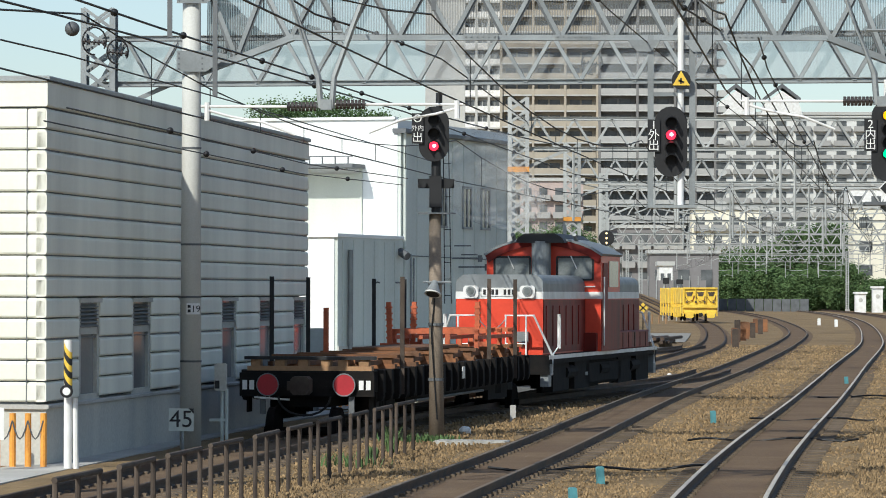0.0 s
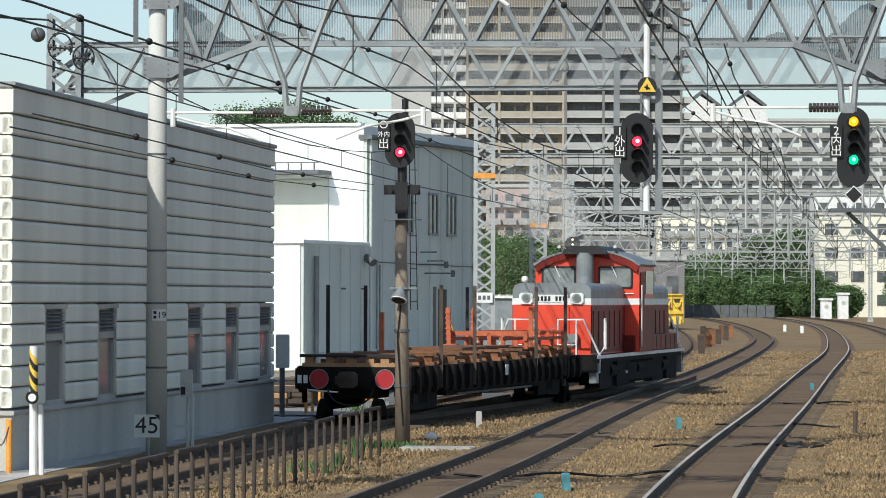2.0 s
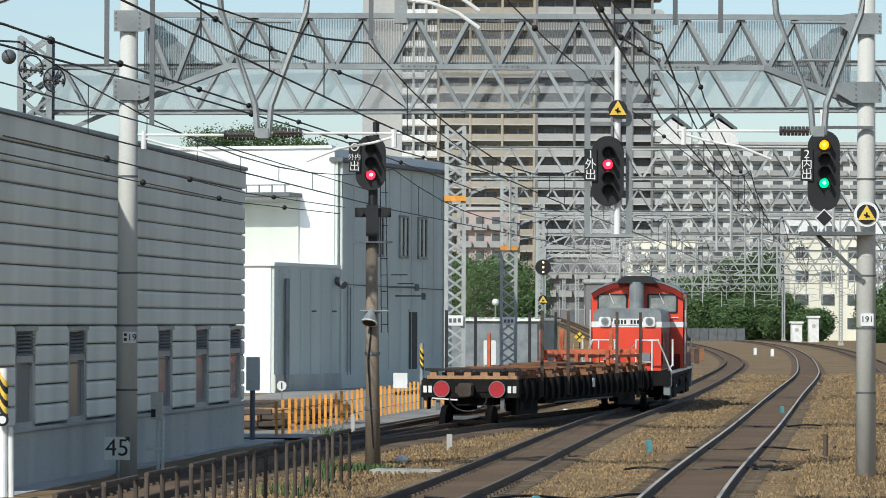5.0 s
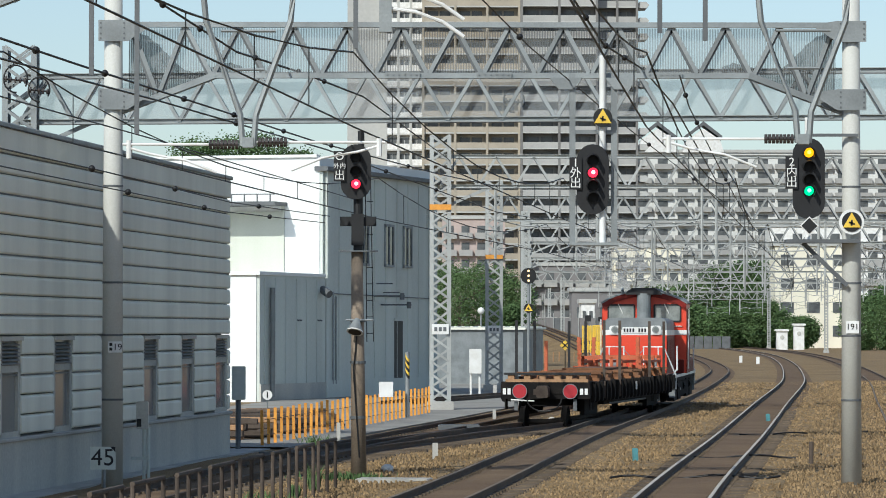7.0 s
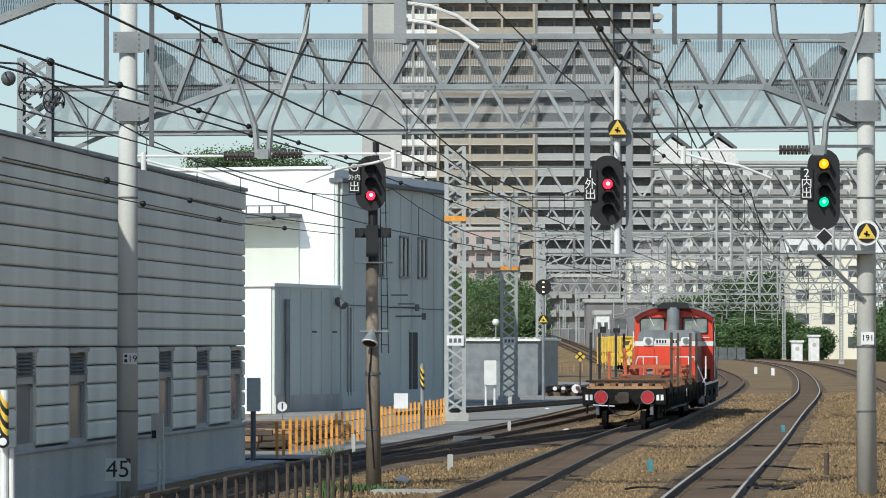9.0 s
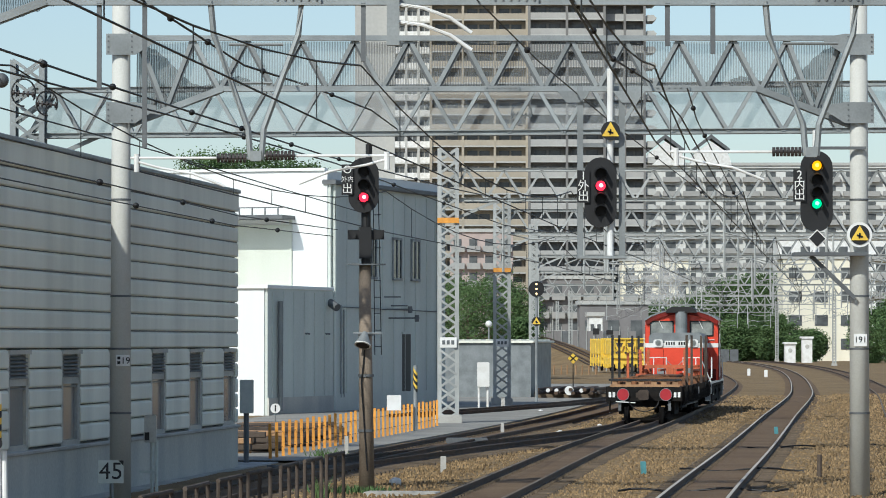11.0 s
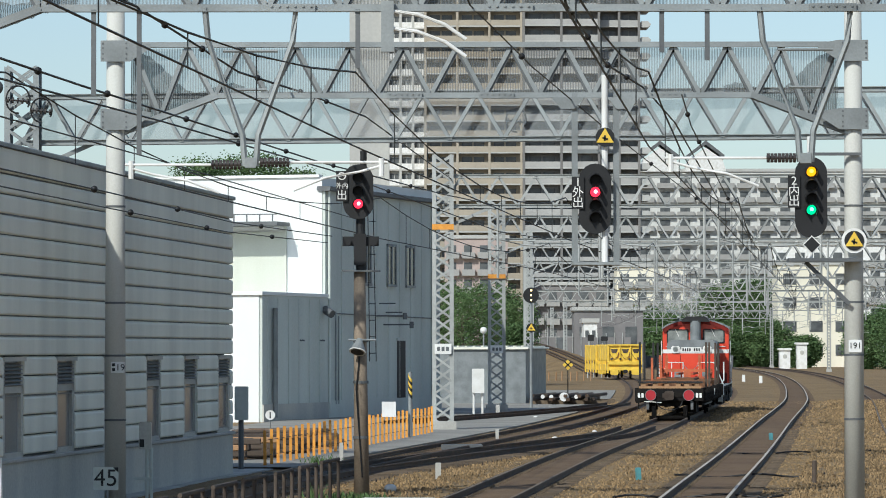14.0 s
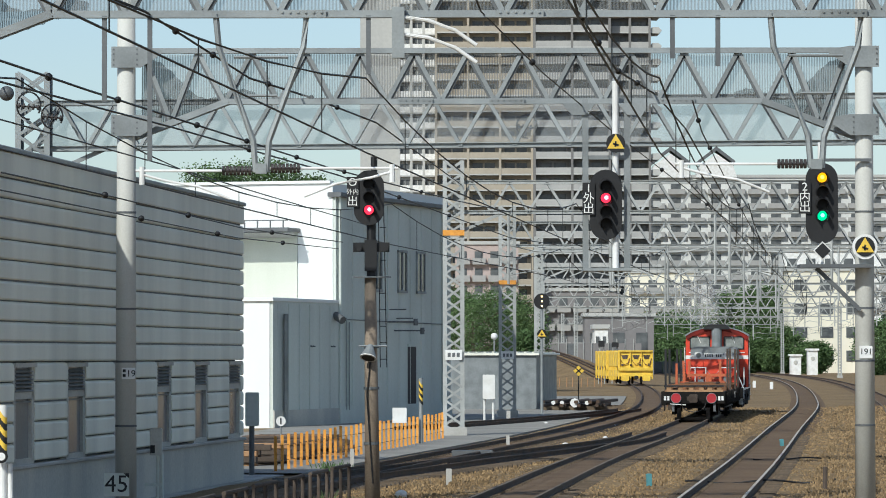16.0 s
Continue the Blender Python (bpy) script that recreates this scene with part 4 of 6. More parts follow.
def build_wagon():
    """Long flat wagon for rails, empty but for cradles, timbers and stakes. Local y runs with the train, z from the rail."""
    w = thing("flat_wagon", pose(0, 0, 0), "long black flat wagon with rusty deck cradles and tall stakes", "railway wagon")
    body = quad_box(bm_new(), -1.22, 1.22, 0.15, WAGON - 0.15, 0.98, 1.08)
    part("deck", body, M_LOCO_BLACK, w, "worn dark deck plates")
    for s in (-1, 1):
        # fish-bellied side sill with stake pockets
        bm = bm_new()
        pts = [(0.2, 1.06), (WAGON - 0.2, 1.06), (WAGON - 0.2, 0.72), (WAGON - 5, 0.5), (5, 0.5), (0.2, 0.72)]
        a = [bm.verts.new((s * 1.16, y, z)) for y, z in pts]
        b = [bm.verts.new((s * 1.22, y, z)) for y, z in pts]
        bm.faces.new(a)
        bm.faces.new(b[::-1])
        for i in range(6):
            bm.faces.new((a[i], b[i], b[(i + 1) % 6], a[(i + 1) % 6]))
        part("side_sill", bm, M_LOCO_BLACK, w)
        pocket = mesh_of(extrude(bm_new(), [(-0.06, 0.52), (0.03, 0.54), (0.06, 0.62), (0.06, 1.09), (-0.06, 1.09)] if s > 0 else [(0.06, 0.52), (0.06, 1.09), (-0.06, 1.09), (-0.06, 0.62), (-0.03, 0.54)], -0.09, 0.09), "stake_pocket", M_LOCO_BLACK)
        for i in range(23):
            part("stake_pocket", pocket, None, w, m=pose(s * 1.26, 0.7 + i * 0.82, 0))
        part("reflector", quad_box(bm_new(), s * 1.345, s * 1.36, 9.2, 9.5, 0.76, 1.0), M_WHITE, w, "small white side reflector")
        part("brake_rod", rod(bm_new(), (s * 1.1, 5.2, 0.42), (s * 1.1, 13.4, 0.42), 0.03, 6), M_DARK_GALV, w)
        part("step", quad_box(bm_new(), s * 1.18 - 0.02, s * 1.18 + 0.02, 0.5, 0.8, 0.32, 0.7), M_LOCO_BLACK, w)
    for y, s in ((0.15, -1), (WAGON - 0.15, 1)):
        bm = quad_box(bm_new(), -1.24, 1.24, y - 0.06, y + 0.06, 0.62, 1.05)
        quad_box(bm, -0.62, -0.2, y + s * 0.06 - 0.02, y + s * 0.06 + 0.02, 0.76, 0.80)
        quad_box(bm, 0.2, 0.62, y + s * 0.06 - 0.02, y + s * 0.06 + 0.02, 0.76, 0.80)
        part("headstock", bm, M_LOCO_BLACK, w)
        coupler(w, y + s * 0.06, s)
        for x in (-1.14, -1.01, 1.01, 1.14):
            part("reflector", quad_box(bm_new(), x - 0.043, x + 0.043, y + s * 0.075 - 0.008, y + s * 0.075 + 0.008, 0.74, 0.91), M_WHITE, w)
        part("grab_iron", chain(bm_new(), [(-0.95, y + s * 0.12, 0.60), (-0.3, y + s * 0.12, 0.56)], 0.02, 6), M_WHITE, w)
        for x in (-0.82, 0.82):
            part("guard_iron", quad_box(bm_new(), x - 0.05, x + 0.05, y - 0.03, y + 0.03, 0.3, 0.7), M_DARK_GALV, w)
    for x in (-0.705, 0.705):
        d = part("marker_disc", disc(bm_new(), (x, 0.02, 0.83), 0.195, 0.02, 28), M_SIGNAL_RED, w, "round red tail marker with pale rim")
        rim = bm_new()
        for i in range(28):
            a, b = i * 2 * math.pi / 28, (i + 1) * 2 * math.pi / 28
            rod(rim, (x + 0.2 * math.cos(a), 0.01, 0.83 + 0.2 * math.sin(a)), (x + 0.2 * math.cos(b), 0.01, 0.83 + 0.2 * math.sin(b)), 0.011, 5)
        part("rim", rim, M_LOCO_GREY, d)
    # cross cradles of steel on timber blocks
    for i, y in enumerate((0.45, 2.8, 5.1, 7.4, 9.7, 12.0, 14.3, 16.6, 18.5)):
        cr = part("cradle", quad_box(bm_new(), -1.2, 1.2, y - 0.14, y + 0.14, 1.28, 1.34), M_RUST if i else M_BLACK, w, "rusty cross cradle")
        part("cradle_beam", quad_box(bm_new(), -1.15, 1.15, y - 0.12, y + 0.12, 1.08, 1.16), M_RUST if i else M_WOOD, cr)
        for x in (-1.0, -0.55, -0.12, 0.3, 0.62, 1.0):
            part("block", quad_box(bm_new(), x - 0.09, x + 0.09, y - 0.1, y + 0.1, 1.16, 1.28), M_RUST if i else M_WOOD, cr)
    for x in (-0.8, -0.25, 0.3, 0.85):
        part("deck_rail", quad_box(bm_new(), x - 0.05, x + 0.05, 0.7, WAGON - 0.5, 1.16, 1.24), M_RUST, w)
    for y in (2.9, 6.3, 13.3, 17.0):
        for s in (-1, 1):
            st = bm_new()
            quad_box(st, s * 1.25 - 0.042, s * 1.25 + 0.042, y - 0.008, y + 0.008, 0.6, 2.80)
            quad_box(st, s * 1.25 - 0.012, s * 1.25 + 0.012, y + 0.008, y + 0.08, 0.6, 2.80)
            part("stake", st, M_DARK_RUST if s > 0 else M_BLACK, w)
    # orange loading frame ahead of the middle
    for x, y, lean in ((-0.95, 13.6, -2), (-0.85, 15.8, 2), (0.5, 16.4, 0)):
        st = bm_new()
        quad_box(st, -0.05, 0.05, -0.05, 0.05, 0, 1.0)
        for k in range(7):
            quad_box(st, -0.07, 0.07, -0.06, 0.06, 0.08 + k * 0.13, 0.12 + k * 0.13)
        quad_box(st, -0.2, 0.2, -0.1, 0.1, 0, 0.12)
        part("short_stake", st, M_STAKE_ORANGE, w, "short orange stake", m=pose(x, y, 1.3, 0, lean, 0))
    part("short_stake", quad_box(bm_new(), -0.045, 0.045, 6.7, 6.8, 1.3, 2.2), M_STAKE_ORANGE, w, "short orange stake", m=pose(-0.98, 0, 0))
    fr = bm_new()
    for y in (13.8, 15.4, 17.0, 18.6):
        quad_box(fr, -0.95, 0.95, y - 0.05, y + 0.05, 1.62, 1.72)
        for x in (-0.9, 0.0, 0.9):
            quad_box(fr, x - 0.05, x + 0.05, y - 0.05, y + 0.05, 1.3, 1.7)
    for x in (-0.9, -0.3, 0.3, 0.9):
        quad_box(fr, x - 0.045, x + 0.045, 13.7, 18.9, 1.5, 1.58)
    part("loading_frame", fr, M_STAKE_ORANGE, w, "orange steel loading frame")
    part("timber_stack", quad_box(bm_new(), -0.7, 0.6, 8, 13.2, 1.34, 1.40), M_RUST, w)
    part("centre_sill", quad_box(bm_new(), -0.4, 0.4, 0.3, WAGON - 0.3, 0.42, 0.98), M_LOCO_BLACK, w)
    part("brake_cylinder", rod(bm_new(), (0.5, 7, 0.62), (0.5, 8.2, 0.62), 0.2, 12), M_LOCO_BLACK, w)
    # added black slab in place of the deep shade under the deck
    part("shade_skirt", quad_box(bm_new(), -1.05, 1.05, 4.3, WAGON - 4.3, 0.4, 0.55), M_LOCO_BLACK, w)
    axles = bogie(w, 2.6, 1.7) + bogie(w, WAGON - 2.6, 1.7)
    return w, axles


def hood(x, z0, z1, r, n=5):
    """Cross outline of a bonnet with rounded shoulders."""
    pts = [(x, z0)]
    for i in range(n + 1):
        a = i * math.pi / 2 / n
        pts.append((x - r + r * math.cos(a), z1 - r * 0.8 + r * 0.8 * math.sin(a)))
    return pts + [(-px, pz) for px, pz in pts[::-1]]


def build_loco():
    """Centre-cab diesel locomotive. Local y runs forwards, the rear coupler at 0."""
    L = 18.0
    e = thing("diesel_locomotive", pose(0, 0, 0), "red centre-cab diesel locomotive with grey bonnets and white stripe", "locomotive")
    part("underframe", quad_box(bm_new(), -1.36, 1.36, 0.5, L - 0.5, 0.86, 1.06), M_LOCO_BLACK, e)
    for s in (-1, 1):
        part("edge_stripe", quad_box(bm_new(), s * 1.365 - 0.012, s * 1.365 + 0.012, 0.5, L - 0.5, 0.97, 1.06), M_WHITE, e, "white edge of the running board")
    for y0, y1, rear in ((1.55, 7.5, True), (10.5, 16.45, False)):
        low = part("bonnet", extrude(bm_new(), [(-1.03, 1.06), (1.03, 1.06), (1.03, 2.36), (-1.03, 2.36)], y0, y1), M_RED, e)
        for s in (-1, 1):
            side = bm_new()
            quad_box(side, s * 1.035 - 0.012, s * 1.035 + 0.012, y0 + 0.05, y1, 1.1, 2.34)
            # the flank's shade is painted in with the darker red
            part("bonnet_side", side, M_DARK_RED, low, "sooty red side panels, side shade put into the colour")
            for i in range(6):
                yy = y0 + 0.3 + i * 0.92
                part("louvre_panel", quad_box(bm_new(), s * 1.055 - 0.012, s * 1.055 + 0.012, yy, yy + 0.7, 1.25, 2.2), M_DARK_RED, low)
        part("stripe", extrude(bm_new(), [(-1.042, 2.36), (1.042, 2.36), (1.042, 2.53), (-1.042, 2.53)], y0 - 0.008, y1), M_WHITE, low)
        part("bonnet_top", extrude(bm_new(), hood(1.03, 2.53, 2.93, 0.26), y0, y1), M_LOCO_GREY, low, "grey rounded bonnet top")
        yf = y0 if rear else y1
        sg = -1 if rear else 1
        for x in (-0.67, 0.67):
            lamp = part("headlight_box", soft_box(bm_new(), x - 0.18, x + 0.18, min(yf, yf + sg * 0.07), max(yf, yf + sg * 0.07), 2.38, 2.67, 0.05), M_WHITE, low)
            part("lens", rod(bm_new(), (x, yf + sg * 0.085, 2.54), (x, yf + sg * 0.11, 2.54), 0.08, 18), M_CAB_PANE, lamp)
            part("bezel", rod(bm_new(), (x, yf + sg * 0.06, 2.54), (x, yf + sg * 0.1, 2.54), 0.115, 18), M_GALV, lamp)
        plate = part("number_board", quad_box(bm_new(), -0.42, 0.42, min(yf, yf + sg * 0.03), max(yf, yf + sg * 0.03), 2.42, 2.62), M_WHITE, low)
        for i in range(8):
            if i != 4:
                part("dark_bar", quad_box(bm_new(), -0.38 + i * 0.097, -0.32 + i * 0.097, min(yf + sg * 0.03, yf + sg * 0.04), max(yf + sg * 0.03, yf + sg * 0.04), 2.46, 2.58), M_BLACK, plate)
        part("door_seam", quad_box(bm_new(), -0.47, -0.455, min(yf, yf + sg * 0.012), max(yf, yf + sg * 0.012), 1.15, 2.3), M_DARK_RED, low)
        part("door_seam", quad_box(bm_new(), 0.455, 0.47, min(yf, yf + sg * 0.012), max(yf, yf + sg * 0.012), 1.15, 2.3), M_DARK_RED, low)
    # cab
    y0, y1 = 7.5, 10.5
    roof = [(-1.46, 3.42)] + [(-1.46 + 2.92 * i / 12, 3.42 + 0.43 * math.sin(math.pi * i / 12) ** 0.75) for i in range(1, 12)] + [(1.46, 3.42)]
    cab = part("cab", extrude(bm_new(), [(1.44, 1.06), (1.44, 3.42), *[(x, z) for x, z in roof[::-1][1:-1]], (-1.44, 3.42), (-1.44, 1.06)], y0, y1), M_RED, e)
    part("cab_roof", extrude(bm_new(), roof + [(x * 1.03, z + 0.05) for x, z in roof[::-1]], y0 - 0.12, y1 + 0.12), M_LOCO_GREY, cab, "grey arched cab roof")
    part("front_eave", extrude(bm_new(), roof + [(x * 0.95, z - 0.17) for x, z in roof[::-1]], y0 - 0.10, y0 - 0.005), M_DARK_RED, cab)
    part("cab_stripe", quad_box(bm_new(), -1.452, 1.452, y0 - 0.008, y1 + 0.008, 2.36, 2.53), M_WHITE, cab)
    for s in (-1, 1):
        # cab flank, its shade also painted in
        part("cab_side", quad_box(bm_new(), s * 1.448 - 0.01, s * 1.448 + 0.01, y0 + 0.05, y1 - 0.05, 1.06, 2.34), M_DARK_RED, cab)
        win = part("side_window", quad_box(bm_new(), s * 1.448 - 0.012, s * 1.448 + 0.012, y0 + 1.2, y1 - 0.35, 2.65, 3.3), M_GLASS, cab)
        part("cab_door", quad_box(bm_new(), s * 1.45 - 0.014, s * 1.45 + 0.014, y0 + 0.25, y0 + 0.95, 1.15, 3.25), M_DARK_RED, cab)
        part("door_rail", rod(bm_new(), (s * 1.50, y0 + 0.15, 1.2), (s * 1.50, y0 + 0.15, 2.9), 0.02, 6), M_WHITE, cab)
        for yy in (y0, y1):
            sg = -1 if yy == y0 else 1
            x0, x1 = (0.34, 1.24) if s > 0 else (-1.24, -0.34)
            fw = part("cab_window", soft_box(bm_new(), x0, x1, min(yy, yy + sg * 0.02), max(yy, yy + sg * 0.02), 2.84, 3.38, 0.07), M_CAB_PANE, cab)
            fr = bm_new()
            for a, b in (((x0, 2.83), (x1, 2.83)), ((x1, 2.83), (x1, 3.39)), ((x1, 3.39), (x0, 3.39)), ((x0, 3.39), (x0, 2.83))):
                bar(fr, (a[0], yy + sg * 0.02, a[1]), (b[0], yy + sg * 0.02, b[1]), 0.05, 0.03)
            part("window_seal", fr, M_BLACK, fw)
            part("wiper", rod(bm_new(), (x0 + 0.35, yy + sg * 0.05, 3.42), (x0 + 0.5, yy + sg * 0.05, 3.1), 0.014, 5), M_WHITE, fw)
        part("handrail", rod(bm_new(), (s * 0.35, y0 - 0.03, 2.66), (s * 1.3, y0 - 0.03, 2.66), 0.018, 6), M_WHITE, cab)
    part("exhaust_pipe", rod(bm_new(), (0, 7.15, 2.85), (0, 7.15, 3.78), 0.24, 18), M_LOCO_GREY, e, "grey exhaust stack", smooth=False)
    part("exhaust_pipe", rod(bm_new(), (0, 10.85, 2.85), (0, 10.85, 3.78), 0.24, 18), M_LOCO_GREY, e, "grey exhaust stack")
    part("roof_box", extrude(bm_new(), [(-0.62, 3.74), (0.62, 3.74), (0.56, 3.86), (0.38, 3.97), (-0.38, 3.97), (-0.56, 3.86)], 6.95, 11.0), M_BLACK, e, "soot-black roof silencer")
    for x in (-0.75, 0.8):
        part("roof_horn", rod(bm_new(), (x, 7.6, 3.8), (x, 7.3, 3.95), 0.05, 8), M_GALV, e)
    # platform rails at both ends
    for yy, sg in ((0.62, 1), (L - 0.62, -1)):
        for s in (-1, 1):
            rl = chain(bm_new(), [(s * 0.32, yy, 1.06), (s * 0.32, yy, 1.98), (s * 0.98, yy, 1.98), (s * 1.36, yy + sg * 0.35, 1.05), (s * 1.36, yy + sg * 0.3, 0.62), (s * 1.2, yy + sg * 0.1, 0.6)], 0.032, 6)
            rod(rl, (s * 0.80, yy, 1.06), (s * 0.80, yy, 1.98), 0.022, 6)
            rod(rl, (s * 0.32, yy, 1.32), (s * 0.80, yy, 1.32), 0.02, 6)
            part("platform_rail", rl, M_WHITE, e, "white tubular platform rail")
            part("step_plate", quad_box(bm_new(), s * 1.15, s * 1.34, min(yy - 0.1 * sg, yy + sg * 0.3), max(yy - 0.1 * sg, yy + sg * 0.3), 0.34, 1.0), M_LOCO_GREY, e)
            part("stanchion", chain(bm_new(), [(s * 1.25, yy + sg * 1.0, 1.06), (s * 1.36, yy + sg * 1.15, 1.25), (s * 1.36, yy + sg * 1.15, 2.0), (s * 1.36, yy + sg * 1.35, 2.0), (s * 1.36, yy + sg * 1.35, 1.2)], 0.026, 6), M_WHITE, e)
            part("valve_box", quad_box(bm_new(), s * 0.58 - 0.13, s * 0.58 + 0.13, yy + sg * 0.75, yy + sg * 0.9, 1.35, 1.6), M_GALV, e)
        part("end_beam", quad_box(bm_new(), -1.36, 1.36, yy - 0.16, yy - 0.02, 0.62, 1.06), M_LOCO_BLACK, e)
        coupler(e, yy - 0.1 * sg, -sg)
        part("chain", chain(bm_new(), [(-0.32 + 0.064 * i, yy, 1.9 - 0.25 * math.sin(math.pi * i / 10)) for i in range(11)], 0.012, 4), M_GALV, e)
    part("fuel_tank", soft_box(bm_new(), -1.28, 1.28, 6.2, 11.8, 0.24, 0.86, 0.08), M_LOCO_BLACK, e)
    for s in (-1, 1):
        # black boxes added to fill the underframe's shade down to the rail
        for y in (2.6, 5.6, 12.4, 15.4):
            part("side_shade_box", quad_box(bm_new(), s * 1.05, s * 1.28, y - 1.1, y + 1.1, 0.2, 0.86), M_LOCO_BLACK, e)
        for y in (4.0, 9.0, 14.0):
            part("air_tank", rod(bm_new(), (s * 1.18, y - 0.7, 0.62), (s * 1.18, y + 0.7, 0.62), 0.17, 10), M_LOCO_BLACK, e)
        part("battery_box", soft_box(bm_new(), s * 1.19 - 0.17, s * 1.19 + 0.17, 7.3, 16.2, 1.06, 1.52, 0.03), M_DARK_RED, e)
        for i in range(9):
            part("box_seam", quad_box(bm_new(), s * 1.362 - 0.006, s * 1.362 + 0.006, 7.6 + i * 0.98, 7.64 + i * 0.98, 1.1, 1.48), M_LOCO_BLACK, e)
        part("grey_patch", quad_box(bm_new(), s * 1.29, s * 1.3, 6.0, 6.4, 0.5, 0.58), M_GALV, e)
    axles = bogie(e, 3.6, 2.2) + bogie(e, 9.0, 1.7) + bogie(e, 14.4, 2.2)
    return e, axles


# sideways play of the bogies on the line: seconds, wagon rear and front, locomotive rear and front
PLAY = [(0, -0.02, 0.24, 0.22, -0.15), (2, 0.0, 0.16, 0.09, -0.25), (4, -0.15, 0.05, 0.04, -0.13), (6.5, -0.1, -0.03, 0.08, -0.10), (8, -0.08, -0.03, -0.05, -0.19),
        (9, -0.07, -0.05, -0.1, -0.24), (11.5, 0.07, 0.0, -0.09, -0.1), (16, 0.15, 0.2, 0.26, 0.24)]


def play_at(t, column):
    k = max(i for i in range(len(PLAY) - 1) if PLAY[i][0] <= t)
    u, v = PLAY[k], PLAY[k + 1]
    q = (t - u[0]) / (v[0] - u[0])
    q = q * q * (3 - 2 * q)
    return u[column] + (v[column] - u[column]) * q


def train_pose(t, y_rear, length, inset, column):
    """Stand a vehicle on the crossover line by its two bogies; y_rear is where its rear end is."""
    a, b = y_rear + inset, y_rear + length - inset
    pa = Vector((CROSSOVER(a) + play_at(t, column), a, 0))
    pb = Vector((CROSSOVER(b) + play_at(t, column + 1), b, 0))
    d = (pb - pa).normalized()
    p = pa - d * inset
    return pose(p.x, p.y, 0, 0, 0, -math.degrees(math.atan2(d.x, d.y)))


TRAIN_Y = [(0.0, 71.4), (16.0, 157.2)]


def rear_at(t):
    return TRAIN_Y[0][1] + (TRAIN_Y[1][1] - TRAIN_Y[0][1]) * t / 16.0


# ---- signals and signs ----
def capsule(w, h, n=10):
    r = w / 2
    up = [(r * math.cos(math.pi * i / n), h / 2 - r + r * math.sin(math.pi * i / n)) for i in range(n + 1)]
    return up + [(-x, -z) for x, z in up]


def signal_head(owner, x, y, z, w, h, lamps, text, label_side=-1):
    """Black backing board with hooded lamps; lamps: height above the middle and glow."""
    m = pose(x, y, z)
    head = part("signal_head", extrude(bm_new(), capsule(w, h), -0.01, 0.02), M_BLACK, owner, "black oval signal board", m=m)
    part("lamp_case", soft_box(bm_new(), -w * 0.3, w * 0.3, 0.02, 0.28, -h * 0.42, h * 0.42, 0.04), M_BLACK, head)
    for dz, glow in lamps:
        rim = bm_new()
        for i in range(15):
            a, b = (-0.25 + i / 14 * 1.5) * math.pi, (-0.25 + (i + 1) / 14 * 1.5) * math.pi
            if b > 1.26 * math.pi:
                continue
            p = [(0.105 * math.cos(a), -0.02, dz + 0.105 * math.sin(a)), (0.105 * math.cos(b), -0.02, dz + 0.105 * math.sin(b)),
                 (0.095 * math.cos(b), -0.20, dz - 0.02 + 0.095 * math.sin(b)), (0.095 * math.cos(a), -0.20, dz - 0.02 + 0.095 * math.sin(a))]
            v = [rim.verts.new(c) for c in p]
            rim.faces.new(v)
            q = [rim.verts.new((c[0] * 1.06, c[1], dz + (c[2] - dz) * 1.06)) for c in p]
            rim.faces.new(q[::-1])
        part("hood", rim, M_BLACK, head)
        part("lens", rod(bm_new(), (0, -0.03, dz), (0, -0.01, dz), 0.085, 18), glow or M_UNLIT, head, "lit lamp" if glow else "")
        if glow:
            part("lamp_core", rod(bm_new(), (0.008, -0.034, dz + 0.006), (0.008, -0.03, dz + 0.006), 0.034, 16),
                 {M_LAMP_RED: M_CORE_RED, M_LAMP_GREEN: M_CORE_GREEN, M_LAMP_AMBER: M_CORE_AMBER}[glow], head)
    if text:
        n = len(text)
        pw, ph = 0.21, 0.19 * n - 0.02
        px = label_side * (w / 2 + 0.02)
        plate = part("name_plate", quad_box(bm_new(), px - pw / 2, px + pw / 2, -0.05, -0.03, 0.1 - ph / 2, 0.1 + ph / 2), M_BLACK, head, "black plate with white characters")
        for i, ch in enumerate(text):
            words(ch, 0.2 if len(ch) == 1 else 0.115, M_WHITE, plate, pose(px, -0.053, 0.1 + ph / 2 - 0.10 - 0.175 * i, 90, 0, 0), "character")
    return head


def triangle_sign(owner, x, y, z, r, rim=M_BLACK):
    back = part("sign_disc", disc(bm_new(), (x, y, z), r * 1.05, 0.012, 24), rim, owner)
    part("yellow_triangle", extrude(bm_new(), [(x - r * 0.95, z - r * 0.6), (x + r * 0.95, z - r * 0.6), (x, z + r)], y - 0.02, y - 0.008), M_YELLOW, back, "yellow warning triangle with black mark")
    mk = bm_new()
    bar(mk, (x - r * 0.3, y - 0.025, z - r * 0.05), (x + r * 0.3, y - 0.025, z - r * 0.25), r * 0.2, 0.008)
    bar(mk, (x, y - 0.025, z + r * 0.2), (x - r * 0.05, y - 0.025, z - r * 0.4), r * 0.18, 0.008)
    part("black_mark", mk, M_BLACK, back)
    return back


